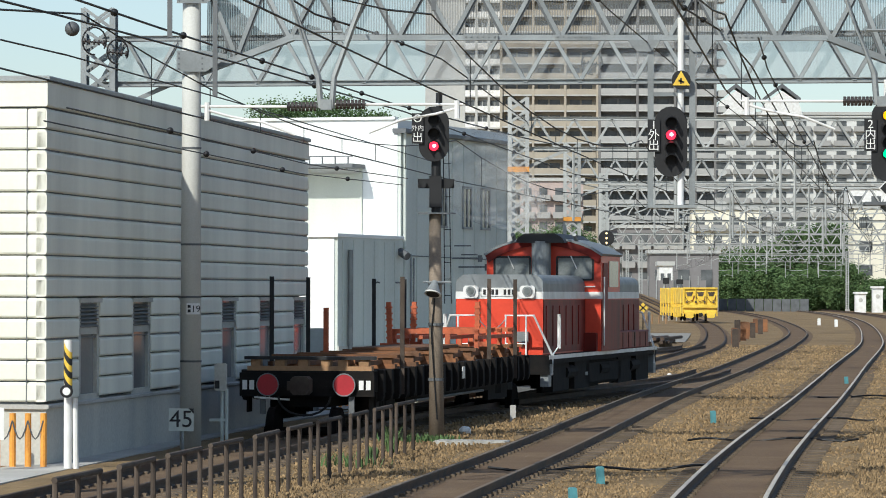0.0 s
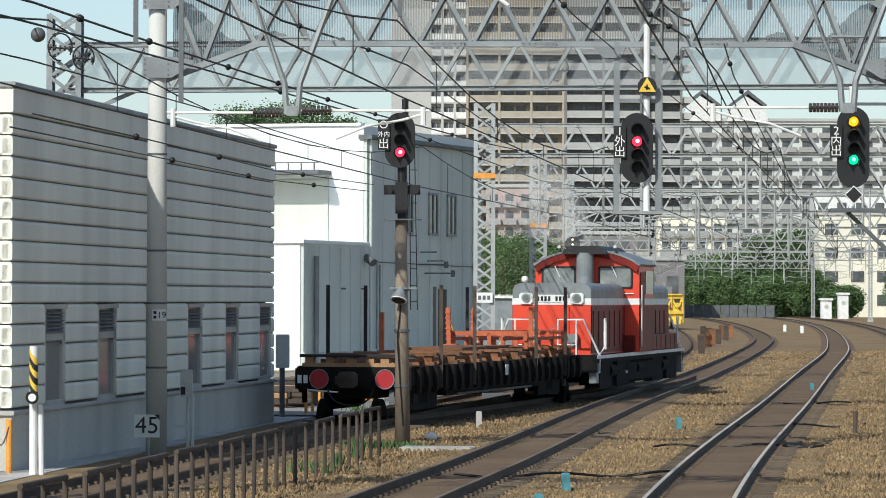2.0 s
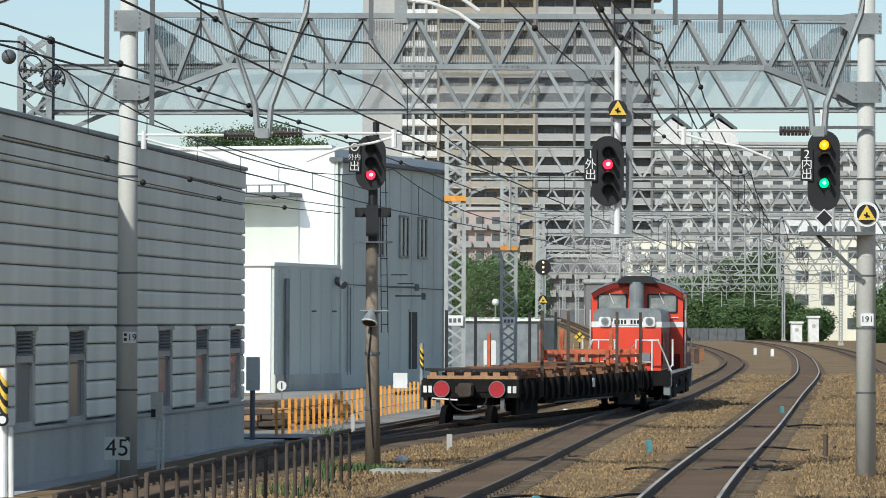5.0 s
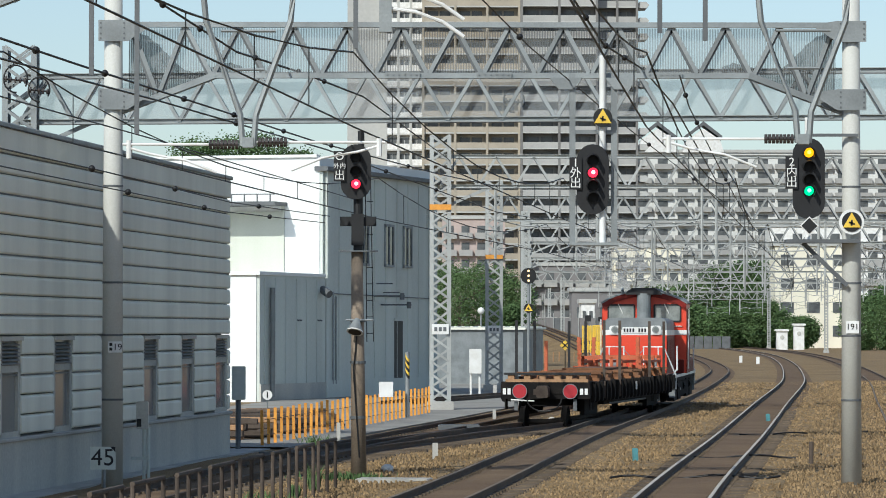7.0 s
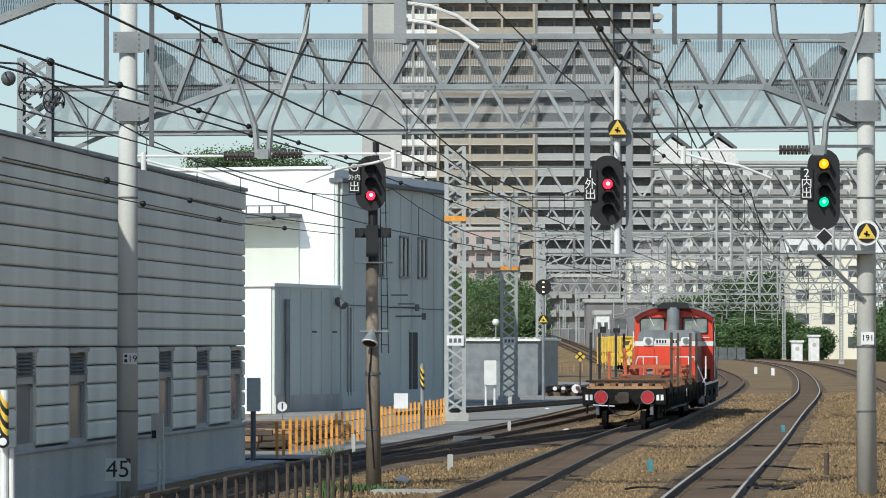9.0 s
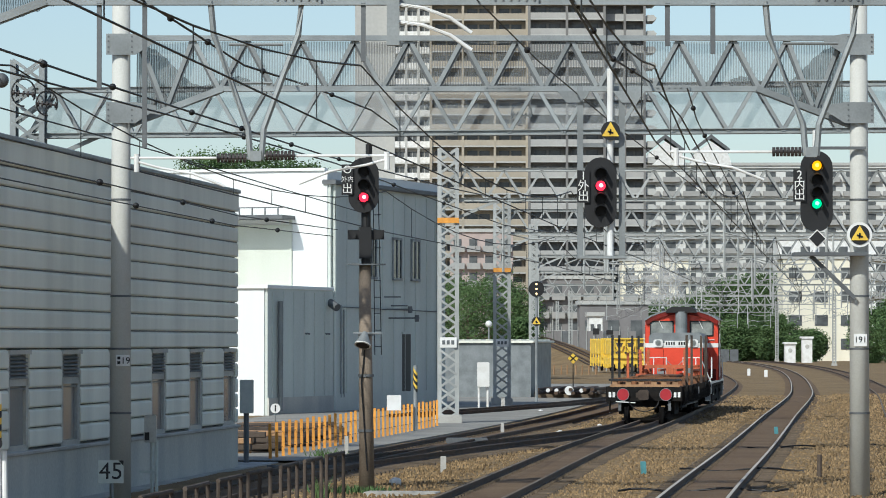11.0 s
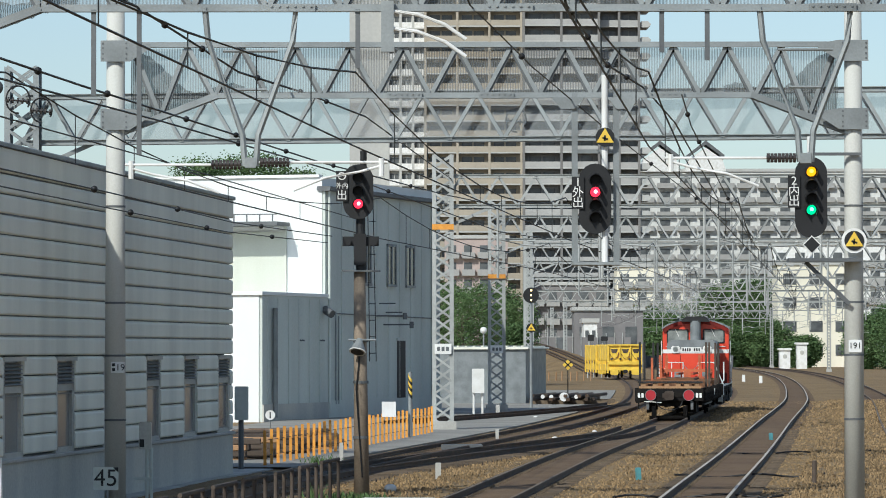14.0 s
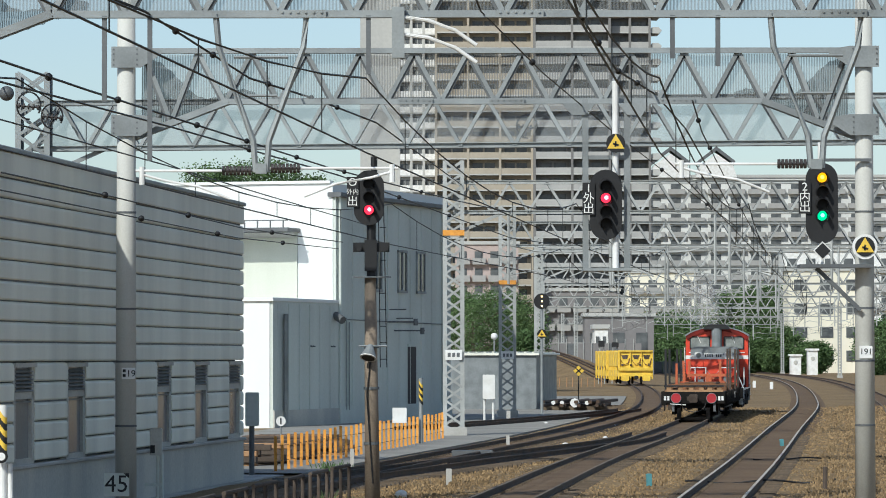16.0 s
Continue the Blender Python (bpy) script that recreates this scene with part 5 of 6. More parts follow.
def build_signals():
    x, y = -1.32, 71.9
    s = thing("signal_post", pose(0, 0, 0), "brown weathered signal post showing a red light", "railway signal", "signals")
    part("post", rod(bm_new(), (x + 0.02, y, -0.25), (x - 0.02, y, 3.95), 0.145, 14, 0.105), M_BROWN_POLE, s, smooth=True)
    part("bracket_post", rod(bm_new(), (x, y, 3.85), (x, y, 5.1), 0.085, 12), M_BLACK, s)
    part("top_finial", rod(bm_new(), (x + 0.05, y + 0.1, 5.8), (x + 0.05, y + 0.1, 6.14), 0.06, 8), M_BLACK, s)
    arm = quad_box(bm_new(), x - 0.33, x + 0.33, y - 0.06, y + 0.1, 4.40, 4.57)
    quad_box(arm, x - 0.12, x + 0.1, y - 0.14, y + 0.1, 4.05, 4.62)
    for k in (-0.24, 0.24):
        rod(arm, (x + k, y - 0.16, 4.47), (x + k, y - 0.06, 4.47), 0.07, 10)
    part("route_indicator", arm, M_BLACK, s)
    st = quad_box(bm_new(), x - 0.33, x + 0.36, y - 0.2, y + 0.1, 3.93, 3.955)
    part("stand", st, M_GALV, s)
    lad = bm_new()
    for k in (0.16, 0.28):
        rod(lad, (x + k, y + 0.1, 2.3), (x + k * 0.8, y + 0.1, 5.2), 0.009, 5)
    for i in range(9):
        rod(lad, (x + 0.15, y + 0.1, 2.45 + i * 0.3), (x + 0.27, y + 0.1, 2.45 + i * 0.3), 0.007, 4)
    part("ladder", lad, M_BLACK, s)
    for z in (1.9, 2.65, 0.9):
        part("clamp", rod(bm_new(), (x, y, z), (x, y, z + 0.05), 0.145, 14), M_DARK_GALV, s)
    part("cable", chain(bm_new(), [(x - 0.02, y - 0.13, 2.4), (x - 0.08, y - 0.15, 1.8), (x - 0.04, y - 0.15, 1.2), (x + 0.03, y - 0.15, 0.2)], 0.014, 5), M_BLACK, s)
    signal_head(s, x - 0.04, y - 0.16, 5.38, 0.55, 1.0, [(0.27, None), (0.02, None), (-0.22, M_LAMP_RED)], ("O", "外内", "出"))
    spk = thing("loudspeaker", pose(x - 0.02, y - 0.28, 2.55, 0, 0, 0), "grey horn loudspeaker clamped to the signal post", "loudspeaker")
    part("horn", rod(bm_new(), (0.01, 0.05, 0.16), (-0.03, -0.05, -0.06), 0.045, 16, 0.15, caps=True), M_GALV, spk)
    part("mouth", rod(bm_new(), (-0.03, -0.05, -0.06), (-0.0335, -0.0587, -0.079), 0.15, 16, 0.155), M_WHITE, spk)
    part("throat", rod(bm_new(), (-0.033, -0.0575, -0.0765), (-0.0345, -0.0612, -0.0845), 0.12, 16), M_BLACK, spk)
    part("holder", rod(bm_new(), (-0.2, 0.05, 0.14), (0.3, 0.15, 0.14), 0.02, 6), M_GALV, spk)

    y = 67.45
    s = thing("hanging_signal", pose(0, 0, 0), "black four-lamp signal hung from the gantry showing red", "railway signal", "signals")
    for x in (2.42, 3.13):
        part("hanger_post", quad_box(bm_new(), x - 0.05, x + 0.05, y + 0.05, y + 0.15, 3.98, 6.9), M_GALV, s)
    part("tray", quad_box(bm_new(), 2.36, 3.2, y - 0.3, y + 0.4, 3.95, 4.0), M_GALV, s)
    part("cross_bar", quad_box(bm_new(), 2.42, 3.13, y + 0.06, y + 0.12, 5.86, 5.93), M_GALV, s)
    for x in (2.3, 3.25):
        part("bracket_plate", extrude(bm_new(), [(x - 0.28, 6.82), (x + 0.28, 6.82), (x + 0.12, 6.62), (x - 0.12, 6.62)], y + 0.0, y + 0.04), M_GALV, s)
    part("white_post", rod(bm_new(), (2.93, y + 0.02, 4.0), (2.93, y + 0.02, 7.2), 0.055, 12), M_WHITE, s, "white tube")
    signal_head(s, 2.76, y - 0.1, 5.08, 0.55, 1.2, [(0.33, None), (0.115, M_LAMP_RED), (-0.10, None), (-0.31, None)], "1外出")
    triangle_sign(s, 2.93, y - 0.1, 6.13, 0.155)

    s = thing("bracket_signal", pose(0, 0, 0), "black four-lamp signal on a bracket showing yellow and green", "railway signal", "signals")
    part("bracket", quad_box(bm_new(), 6.05, 7.3, y - 0.25, y + 0.3, 4.0, 4.06), M_DARK_GALV, s)
    part("brace", bar(bm_new(), (6.35, y, 4.0), (7.1, y, 3.28), 0.07, 0.05), M_DARK_GALV, s)
    part("signal_tube", rod(bm_new(), (6.44, y + 0.1, 4.06), (6.44, y + 0.1, 6.15), 0.05, 10), M_WHITE, s)
    part("arm", quad_box(bm_new(), 6.4, 7.3, y + 0.0, y + 0.06, 5.82, 5.87), M_DARK_GALV, s)
    signal_head(s, 6.44, y - 0.1, 5.10, 0.55, 1.38, [(0.44, M_LAMP_AMBER), (0.21, None), (-0.01, None), (-0.21, M_LAMP_GREEN)], "2内出")
    dm = part("diamond_plate", extrude(bm_new(), [(6.44, 4.13), (6.60, 4.29), (6.44, 4.45), (6.28, 4.29)], y - 0.2, y - 0.18), M_WHITE, s, "black diamond with a white edge")
    part("diamond_face", extrude(bm_new(), [(6.44, 4.155), (6.575, 4.29), (6.44, 4.425), (6.305, 4.29)], y - 0.21, y - 0.2), M_BLACK, dm)
    r = thing("round_sign", pose(0, 0, 0), "round white sign with a yellow triangle on the pole", "sign")
    part("plate", disc(bm_new(), (7.17, y - 0.10, 4.36), 0.215, 0.02, 28), M_WHITE, r)
    triangle_sign(r, 7.17, y - 0.12, 4.36, 0.16)

    p = solo("number_plate_board", quad_box(bm_new(), 7.09, 7.31, 67.515, 67.54, 2.46, 2.67), M_WHITE, "white pole plate with black numerals", "sign")
    words("191", 0.145, M_BLACK, p, pose(7.20, 67.511, 2.57, 90, 0, 0), "number")
    p = solo("pole_plate", quad_box(bm_new(), -5.50, -5.27, 67.505, 67.54, 2.12, 2.31), M_WHITE, "small white plate on a concrete pole", "sign")
    words("19", 0.16, M_BLACK, p, pose(-5.34, 67.50, 2.21, 90, 0, 0), "number")
    for z in (2.18, 2.26):
        part("dot", quad_box(bm_new(), -5.48, -5.43, 67.498, 67.505, z - 0.025, z + 0.025), M_BLACK, p)
    sp = thing("speed_sign", pose(-5.46, 66.0, 0), "grey speed board with black numerals on a short post", "sign")
    part("post", rod(bm_new(), (0.02, 0.03, -0.25), (0.02, 0.03, 0.25), 0.025, 8), M_GALV, sp)
    part("board", quad_box(bm_new(), -0.21, 0.21, -0.01, 0.01, 0.18, 0.56), M_HALL_GREY, sp)
    part("corner", extrude(bm_new(), [(0.12, 0.56), (0.21, 0.56), (0.21, 0.47)], -0.016, -0.01), M_BLACK, sp)
    words("45", 0.4, M_BLACK, sp, pose(0.0, -0.014, 0.37, 90, 0, 0), "number")

    s = thing("shunting_signal", pose(4.45, 180, -0.2), "round black shunting signal with white lights on a post", "railway signal", "signals")
    part("post", rod(bm_new(), (0, 0, 0), (0, 0, 5.0), 0.07, 10), M_GALV, s)
    d = part("disc_head", disc(bm_new(), (0, -0.1, 5.2), 0.36, 0.06, 24), M_BLACK, s)
    for z in (5.42, 5.2, 4.98):
        part("lamp", rod(bm_new(), (0, -0.16, z), (0, -0.13, z), 0.045, 12), M_LAMP_WHITE, d)
    triangle_sign(s, 0, -0.1, 3.72, 0.2)
    x = thing("crossing_sign", pose(7.0, 206, -0.2), "small yellow board with a black cross on a post", "sign")
    part("post", rod(bm_new(), (0, 0, 0), (0, 0, 1.75), 0.03, 6), M_BLACK, x)
    b = part("board", extrude(bm_new(), [(-0.28, 1.94), (0, 1.66), (0.28, 1.94), (0, 2.22)], -0.06, -0.04), M_YELLOW, x)
    c = bar(bm_new(), (-0.15, -0.07, 1.8), (0.15, -0.07, 2.08), 0.06, 0.01)
    bar(c, (-0.15, -0.07, 2.08), (0.15, -0.07, 1.8), 0.06, 0.01)
    part("cross", c, M_BLACK, b)


# ---- fences and small things ----
def build_small_things():
    # low frames of tube between the siding and the running line
    bm_l = 2.05
    first = None
    for k in range(10):
        y = 67.4 - 2.95 * k
        x = -1.62 - 0.098 * 2.95 * k
        m = pose(x, y, -0.25, 0, 0, math.degrees(math.atan(-0.098)) + (k % 3 - 1) * 0.8)
        if first:
            copy_thing(first, m)
            continue
        first = thing("tube_barrier", m, "low rusty tube barrier standing in the ballast", "barrier", "tube barriers")
        for yy in (0.0, -bm_l * 0.5, -bm_l):
            part("post", rod(bm_new(), (0, yy, -0.1), (0, yy, 0.9), 0.03, 8), M_DARK_RUST, first)
        part("top_rail", rod(bm_new(), (0, 0.03, 0.9), (0, -bm_l - 0.03, 0.9), 0.032, 8), M_DARK_RUST, first)
    # orange posts along the yard edge
    fence = thing("post_fence", pose(0, 0, 0), "row of orange posts along the yard edge", "fence")
    me = mesh_of(soft_box(bm_new(), -0.035, 0.035, -0.03, 0.03, -0.25, 0.68, 0.012), "post", M_ORANGE)
    for k in range(36):
        y = 90.5 + k * 1.03
        part("post", me, None, fence, m=pose(-3.85 + 3.85 * (y - 90.5) / 36.5, y, (k % 4) * 0.012, (k % 3 - 1) * 0.4, (k % 5 - 2) * 0.4, 0))
    for z in (0.1, 0.45):
        part("cord", rod(bm_new(), (-3.85, 90.5, z), (0.0, 127, z), 0.007, 5), M_DARK_RUST, fence)
    for x, y, h, lab in ((-6.62, 59.4, 2.03, "striped warning post beside the hall corner"), (-0.7, 119.5, 2.1, "striped warning post at the yard edge")):
        p = thing("warning_post", pose(x, y, -0.25), lab, "bollard", "warning posts")
        part("tube", rod(bm_new(), (0, 0, 0), (0, 0, h), 0.062, 12), M_WHITE if x < -5 else M_GALV, p)
        for i in range(3):
            bm = bm_new()
            n = 14
            a = [bm.verts.new((0.066 * math.cos(t), 0.066 * math.sin(t), h * 0.66 + i * 0.2 + 0.10 * math.sin(t * 1 - 1.0))) for t in [q * 2 * math.pi / n for q in range(n)]]
            b = [bm.verts.new((v.co.x, v.co.y, v.co.z + 0.10)) for v in a]
            for q in range(n):
                bm.faces.new((a[q], a[(q + 1) % n], b[(q + 1) % n], b[q]))
            part("black_stripe", bm, M_BLACK, p)
            bm = bm_new()
            a = [bm.verts.new((0.065 * math.cos(t), 0.065 * math.sin(t), h * 0.66 + 0.1 + i * 0.2 + 0.10 * math.sin(t * 1 - 1.0))) for t in [q * 2 * math.pi / n for q in range(n)]]
            b = [bm.verts.new((v.co.x, v.co.y, v.co.z + 0.10)) for v in a]
            for q in range(n):
                bm.faces.new((a[q], a[(q + 1) % n], b[(q + 1) % n], b[q]))
            part("yellow_stripe", bm, M_YELLOW, p)
        if x < -5:
            part("second_tube", rod(bm_new(), (0.12, 0.03, 0), (0.1, 0.03, 1.15), 0.045, 10), M_WHITE, p)
            hn = part("horn", rod(bm_new(), (0, 0.0, 1.28), (-0.0, -0.2, 1.26), 0.05, 14, 0.1), M_BLACK, p)
            part("horn_mouth", rod(bm_new(), (0, -0.2, 1.26), (0, -0.21, 1.26), 0.06, 14), M_WHITE, hn)
    ch = thing("chain_fence", pose(0, 0, 0), "orange posts with a sagging chain by the hall", "fence")
    for i in range(4):
        part("post", rod(bm_new(), (-7.75 + i * 0.235, 59.9, -0.25), (-7.75 + i * 0.235, 59.9, 0.66), 0.05, 10), M_ORANGE, ch)
        if i:
            part("chain", chain(bm_new(), [(-7.75 + (i - 1 + q / 6) * 0.235, 59.85, 0.55 - 0.28 * math.sin(math.pi * q / 6)) for q in range(7)], 0.012, 4), M_DARK_GALV, ch)
    for x, y, h in ((4.25, 82, 0.34), (1.3, 55.5, 0.34), (0.83, 50.2, 0.3), (9.9, 116, 0.34)):
        c = solo("marker_stub", soft_box(bm_new(), -0.05, 0.05, -0.05, 0.05, -0.05, h * 0.85, 0.012), M_TEAL, "small teal painted stub in the ballast", "marker", pose(x, y, -0.22, 2, -4, 12), "teal stubs")
    for x, y, h, w in ((0.1, 84, 0.32, 0.06), (-2.2, 94.6, 0.5, 0.045), (1.9, 118, 0.35, 0.05), (2.6, 160, 0.5, 0.08)):
        solo("marker_post", soft_box(bm_new(), -w, w, -w, w, -0.1, h, 0.012), M_CONCRETE, "short pale concrete marker post", "marker", pose(x, y, -0.2), "marker posts")
    for x, y, r in ((-0.83, 75.6, 0.13), (3.6, 118, 0.1), (5.2, 128, 0.09), (6.4, 150, 0.12), (4.0, 155, 0.1)):
        bm = bm_new()
        bmesh.ops.create_icosphere(bm, subdivisions=2, radius=r)
        for v in bm.verts:
            v.co *= 1 + 0.25 * noise.noise(v.co * 6 + Vector((x, y, 0)))
            v.co.z *= 0.7
        solo("white_stone", bm, M_WHITE, "whitewashed stone in the ballast", "stone", pose(x, y, -0.14), "whitewashed stones", smooth=True)
    # rusty and white posts between the curves
    rng = random.Random(8)
    for k in range(13):
        y = 195 + k * 7.2
        x = 10.9 + (y - 195) * 0.083
        solo("rusty_post", soft_box(bm_new(), -0.16, 0.16, -0.1, 0.1, -0.3, rng.uniform(0.85, 1.25), 0.03), M_RUST if k % 3 else M_DARK_RUST, "short rusty steel post between the tracks", "post", pose(x + rng.uniform(-0.3, 0.3), y, -0.2), "rusty posts")
    for x, y in ((26.1, 333), (26.3, 318)):
        solo("white_post", soft_box(bm_new(), -0.13, 0.13, -0.1, 0.1, -0.3, 0.62, 0.04), M_WHITE, "short white marker post between the tracks", "post", pose(x, y, -0.2), "white posts")
    # cabinets
    c = thing("wall_cabinet", pose(-4.3, 88.5, -0.25), "grey electrical box on a post by the hall", "cabinet")
    part("post", rod(bm_new(), (0, 0, 0), (0, 0, 1.5), 0.06, 8), M_DARK_GALV, c)
    part("box", soft_box(bm_new(), -0.14, 0.16, -0.12, 0.12, 1.2, 1.95, 0.02), M_HALL_GREY, c)
    c = thing("pole_cabinet", pose(-5.05, 69.5, -0.25), "grey switch box with pipes behind the concrete pole", "cabinet")
    part("box", soft_box(bm_new(), -0.11, 0.1, -0.1, 0.1, 1.02, 1.5, 0.02), M_CLAD_BASE, c)
    part("dark_window", quad_box(bm_new(), -0.1, -0.02, -0.106, -0.1, 1.06, 1.2), M_BLACK, c)
    for k in (0.02, 0.1):
        part("pipe", rod(bm_new(), (k, 0, -0.05), (k, 0, 1.05), 0.03, 8), M_HALL_GREY, c)
    part("bracket", quad_box(bm_new(), -0.2, 0.1, -0.03, 0.03, 0.48, 0.53), M_HALL_GREY, c)
    c = thing("relay_cabinet", pose(1.83, 162, -0.25), "white relay box on legs", "cabinet")
    part("box", soft_box(bm_new(), -0.25, 0.25, -0.2, 0.2, 1.0, 2.0, 0.03), M_WHITE, c)
    for k in (-0.18, 0.18):
        part("leg", rod(bm_new(), (k, 0, 0), (k, 0, 1.05), 0.05, 8), M_WHITE, c)
    for x, y, w, h in ((49.7, 560, 0.75, 2.7), (52.1, 560, 0.72, 3.5)):
        c = thing("trackside_hut", pose(x, y, -0.25), "narrow white trackside equipment hut", "hut", "trackside huts")
        part("body", soft_box(bm_new(), -w, w, -0.8, 0.8, 0, h, 0.1), M_WHITE, c)
        part("roof", soft_box(bm_new(), -w - 0.2, w + 0.2, -1, 1, h, h + 0.3, 0.08), M_WHITE, c)
        part("vent", disc(bm_new(), (0, -0.82, h * 0.68), 0.3, 0.05, 14), M_CLAD_BASE, c)
    # white board on the fence, disc sign
    solo("white_board", quad_box(bm_new(), -0.2, 0.2, -0.02, 0.02, 0.62, 1.05), M_WHITE, "blank white board at the yard fence", "sign", pose(-1.26, 112, 0))
    d = thing("disc_sign", pose(-4.0, 97, 0), "round white sign with a dark bar", "sign")
    part("disc", disc(bm_new(), (0, 0, 0.92), 0.12, 0.02, 20), M_WHITE, d)
    part("bar", quad_box(bm_new(), -0.015, 0.015, -0.02, -0.01, 0.85, 1.0), M_BLACK, d)
    part("post", rod(bm_new(), (0, 0.03, -0.3), (0, 0.03, 0.9), 0.02, 6), M_GALV, d)
    # shed beyond the works building
    s = thing("grey_shed", pose(0.0, 196, -0.2, 0, 0, -8), "low grey metal shed with a white end", "shed")
    part("wall", quad_box(bm_new(), 0.15, 4.6, 0, 9, 0, 2.75), M_LOCO_GREY, s)
    part("end_wall", quad_box(bm_new(), 0.0, 0.15, -0.05, 9, 0, 2.75), M_WHITE, s)
    rf = soft_box(bm_new(), -0.1, 4.75, -0.15, 9.2, 2.75, 2.87, 0.03)
    for i in range(12):
        part("roof_rib", quad_box(bm_new(), 0.0 + i * 0.4, 0.12 + i * 0.4, -0.17, 9.2, 2.87, 2.93), M_CLAD, s)
    part("roof", rf, M_CLAD, s)
    rng = random.Random(14)
    for px, py in ((-5.15, 96.5), (-4.55, 101.6), (-3.95, 106.7)):
        p = thing("sleeper_pile", pose(px, py, -0.2, 0, 0, -6), "stack of brown timbers behind the orange posts", "timber pile", "timber piles")
        for i in range(22):
            part("timber", soft_box(bm_new(), -0.11, 0.11, -1.1, 1.1, 0, 0.14, 0.02), M_DARK_RUST if i % 4 else M_WOOD, p,
                 m=pose(rng.uniform(-0.35, 0.35), (i % 6) * 0.75 - 1.5, (i // 6) * 0.15, 0, 0, 90 + rng.uniform(-6, 6)))
    # rail pile
    p = thing("rail_pile", pose(6.9, 196, -0.2, 0, 0, -6), "pile of dark rusty rails and sleepers in the yard", "rail pile")
    rng = random.Random(4)
    for i in range(14):
        part("rail", soft_box(bm_new(), -0.09, 0.09, -4.5 + rng.uniform(-1, 1), 4.5 + rng.uniform(-1, 1), 0, 0.15, 0.03), M_RAIL, p,
             m=pose(-1.4 + (i % 7) * 0.42 + rng.uniform(-0.08, 0.08), 0, 0.25 + (i // 7) * 0.17, 0, 0, rng.uniform(-4, 4)))
    for y in (-3, 0, 3):
        part("bearer", soft_box(bm_new(), -1.9, 1.9, y - 0.12, y + 0.12, 0, 0.25, 0.02), M_SLEEPER, p)
    for k, (x, y) in enumerate(((5.3, 192), (5.7, 191.5), (6.3, 191), (6.9, 191.2))):
        solo("point_lever", disc(bm_new(), (0, 0, 0.45), 0.22 if k == 2 else 0.1, 0.05, 16), M_WHITE, "round white lever weight in the yard", "lever", pose(x, y, -0.2), "yard levers")
    # trackside path strip
    bm = strip(bm_new(), lambda y: SIDING(y) - 2.35, 40, 89, 2.0, [(-0.75, -0.26), (-0.75, -0.15), (0.35, -0.15), (0.35, -0.26)])
    solo("cable_trough", bm, M_CONCRETE, "pale concrete cable trough beside the siding", "pavement", kind="structure")
    bm = strip(bm_new(), lambda y: SIDING(y) - 1.9, 89, 260, 3.0, [(-9.5, -0.24), (-9.5, -0.12), (0.3, -0.12), (0.3, -0.24)])
    solo("yard_paving", bm, M_ASPHALT, "grey asphalt yard beside the siding", "pavement", kind="structure")


def yellow_machine(x, y, rz):
    m = thing("maintenance_vehicle", pose(x, y, 0, 0, 0, rz), "yellow track maintenance vehicle parked on a siding", "rail vehicle", "yellow vehicles")
    part("frame", quad_box(bm_new(), -1.5, 1.5, 0.2, 9, 0.7, 1.25), M_YELLOW, m)
    for s in (-1, 1):
        part("side_tank", soft_box(bm_new(), s * 1.28 - 0.24, s * 1.28 + 0.24, 0.3, 8.6, 1.55, 2.95, 0.06), M_YELLOW, m)
        for k in range(5):
            part("side_post", quad_box(bm_new(), s * 1.5 - 0.06, s * 1.5 + 0.06, 0.2 + k * 2.0, 0.42 + k * 2.0, 0.45, 3.0), M_YELLOW, m)
        part("buffer_leg", soft_box(bm_new(), s * 0.95 - 0.35, s * 0.95 + 0.35, -0.1, 0.4, 0.3, 0.85, 0.1), M_YELLOW, m)
    part("front_plate", soft_box(bm_new(), -1.5, 1.5, 0.24, 0.4, 1.2, 2.95, 0.05), M_YELLOW, m)
    part("front_sill", soft_box(bm_new(), -1.55, 1.55, -0.02, 0.3, 1.22, 1.5, 0.04), M_YELLOW, m)
    part("top_rail", soft_box(bm_new(), -1.55, 1.55, 0.05, 0.25, 2.9, 3.02, 0.03), M_YELLOW, m)
    part("engine_cover", soft_box(bm_new(), -0.9, 0.9, 1.2, 7.5, 1.25, 2.9, 0.1), M_YELLOW, m)
    for xx in (-0.95, 0.05, 1.0):
        # dark plate on the front, painting the shade of an opening
        part("recess", extrude(bm_new(), [(xx - 0.32, 2.6), (xx + 0.32, 2.6), (xx + 0.18, 2.25), (xx - 0.18, 2.25)], 0.2, 0.245), M_DARK_RUST, m)
        part("hose", chain(bm_new(), [(xx - 0.4, 0.2, 2.2), (xx - 0.1, 0.1, 1.75), (xx + 0.3, 0.15, 1.9), (xx + 0.42, 0.2, 2.3)], 0.045, 6), M_RUST, m)
        part("front_post", quad_box(bm_new(), xx - 0.52, xx - 0.44, 0.1, 0.24, 1.5, 2.95), M_YELLOW, m)
    for xx in (-1.2, -0.4, 0.4, 1.2):
        part("lamp", rod(bm_new(), (xx, 0.0, 1.72), (xx, 0.2, 1.72), 0.1, 10), M_DARK_RUST, m)
    part("coupler", rod(bm_new(), (0, -0.5, 0.6), (0, 0.1, 0.6), 0.18, 10), M_BLACK, m)
    for xx in (-0.55, 0.55):
        for yy in (0.6, 7.6):
            part("wheel", rod(bm_new(), (xx - 0.07, yy, 0.38), (xx + 0.07, yy, 0.38), 0.38, 18), M_LOCO_BLACK, m)
    return m


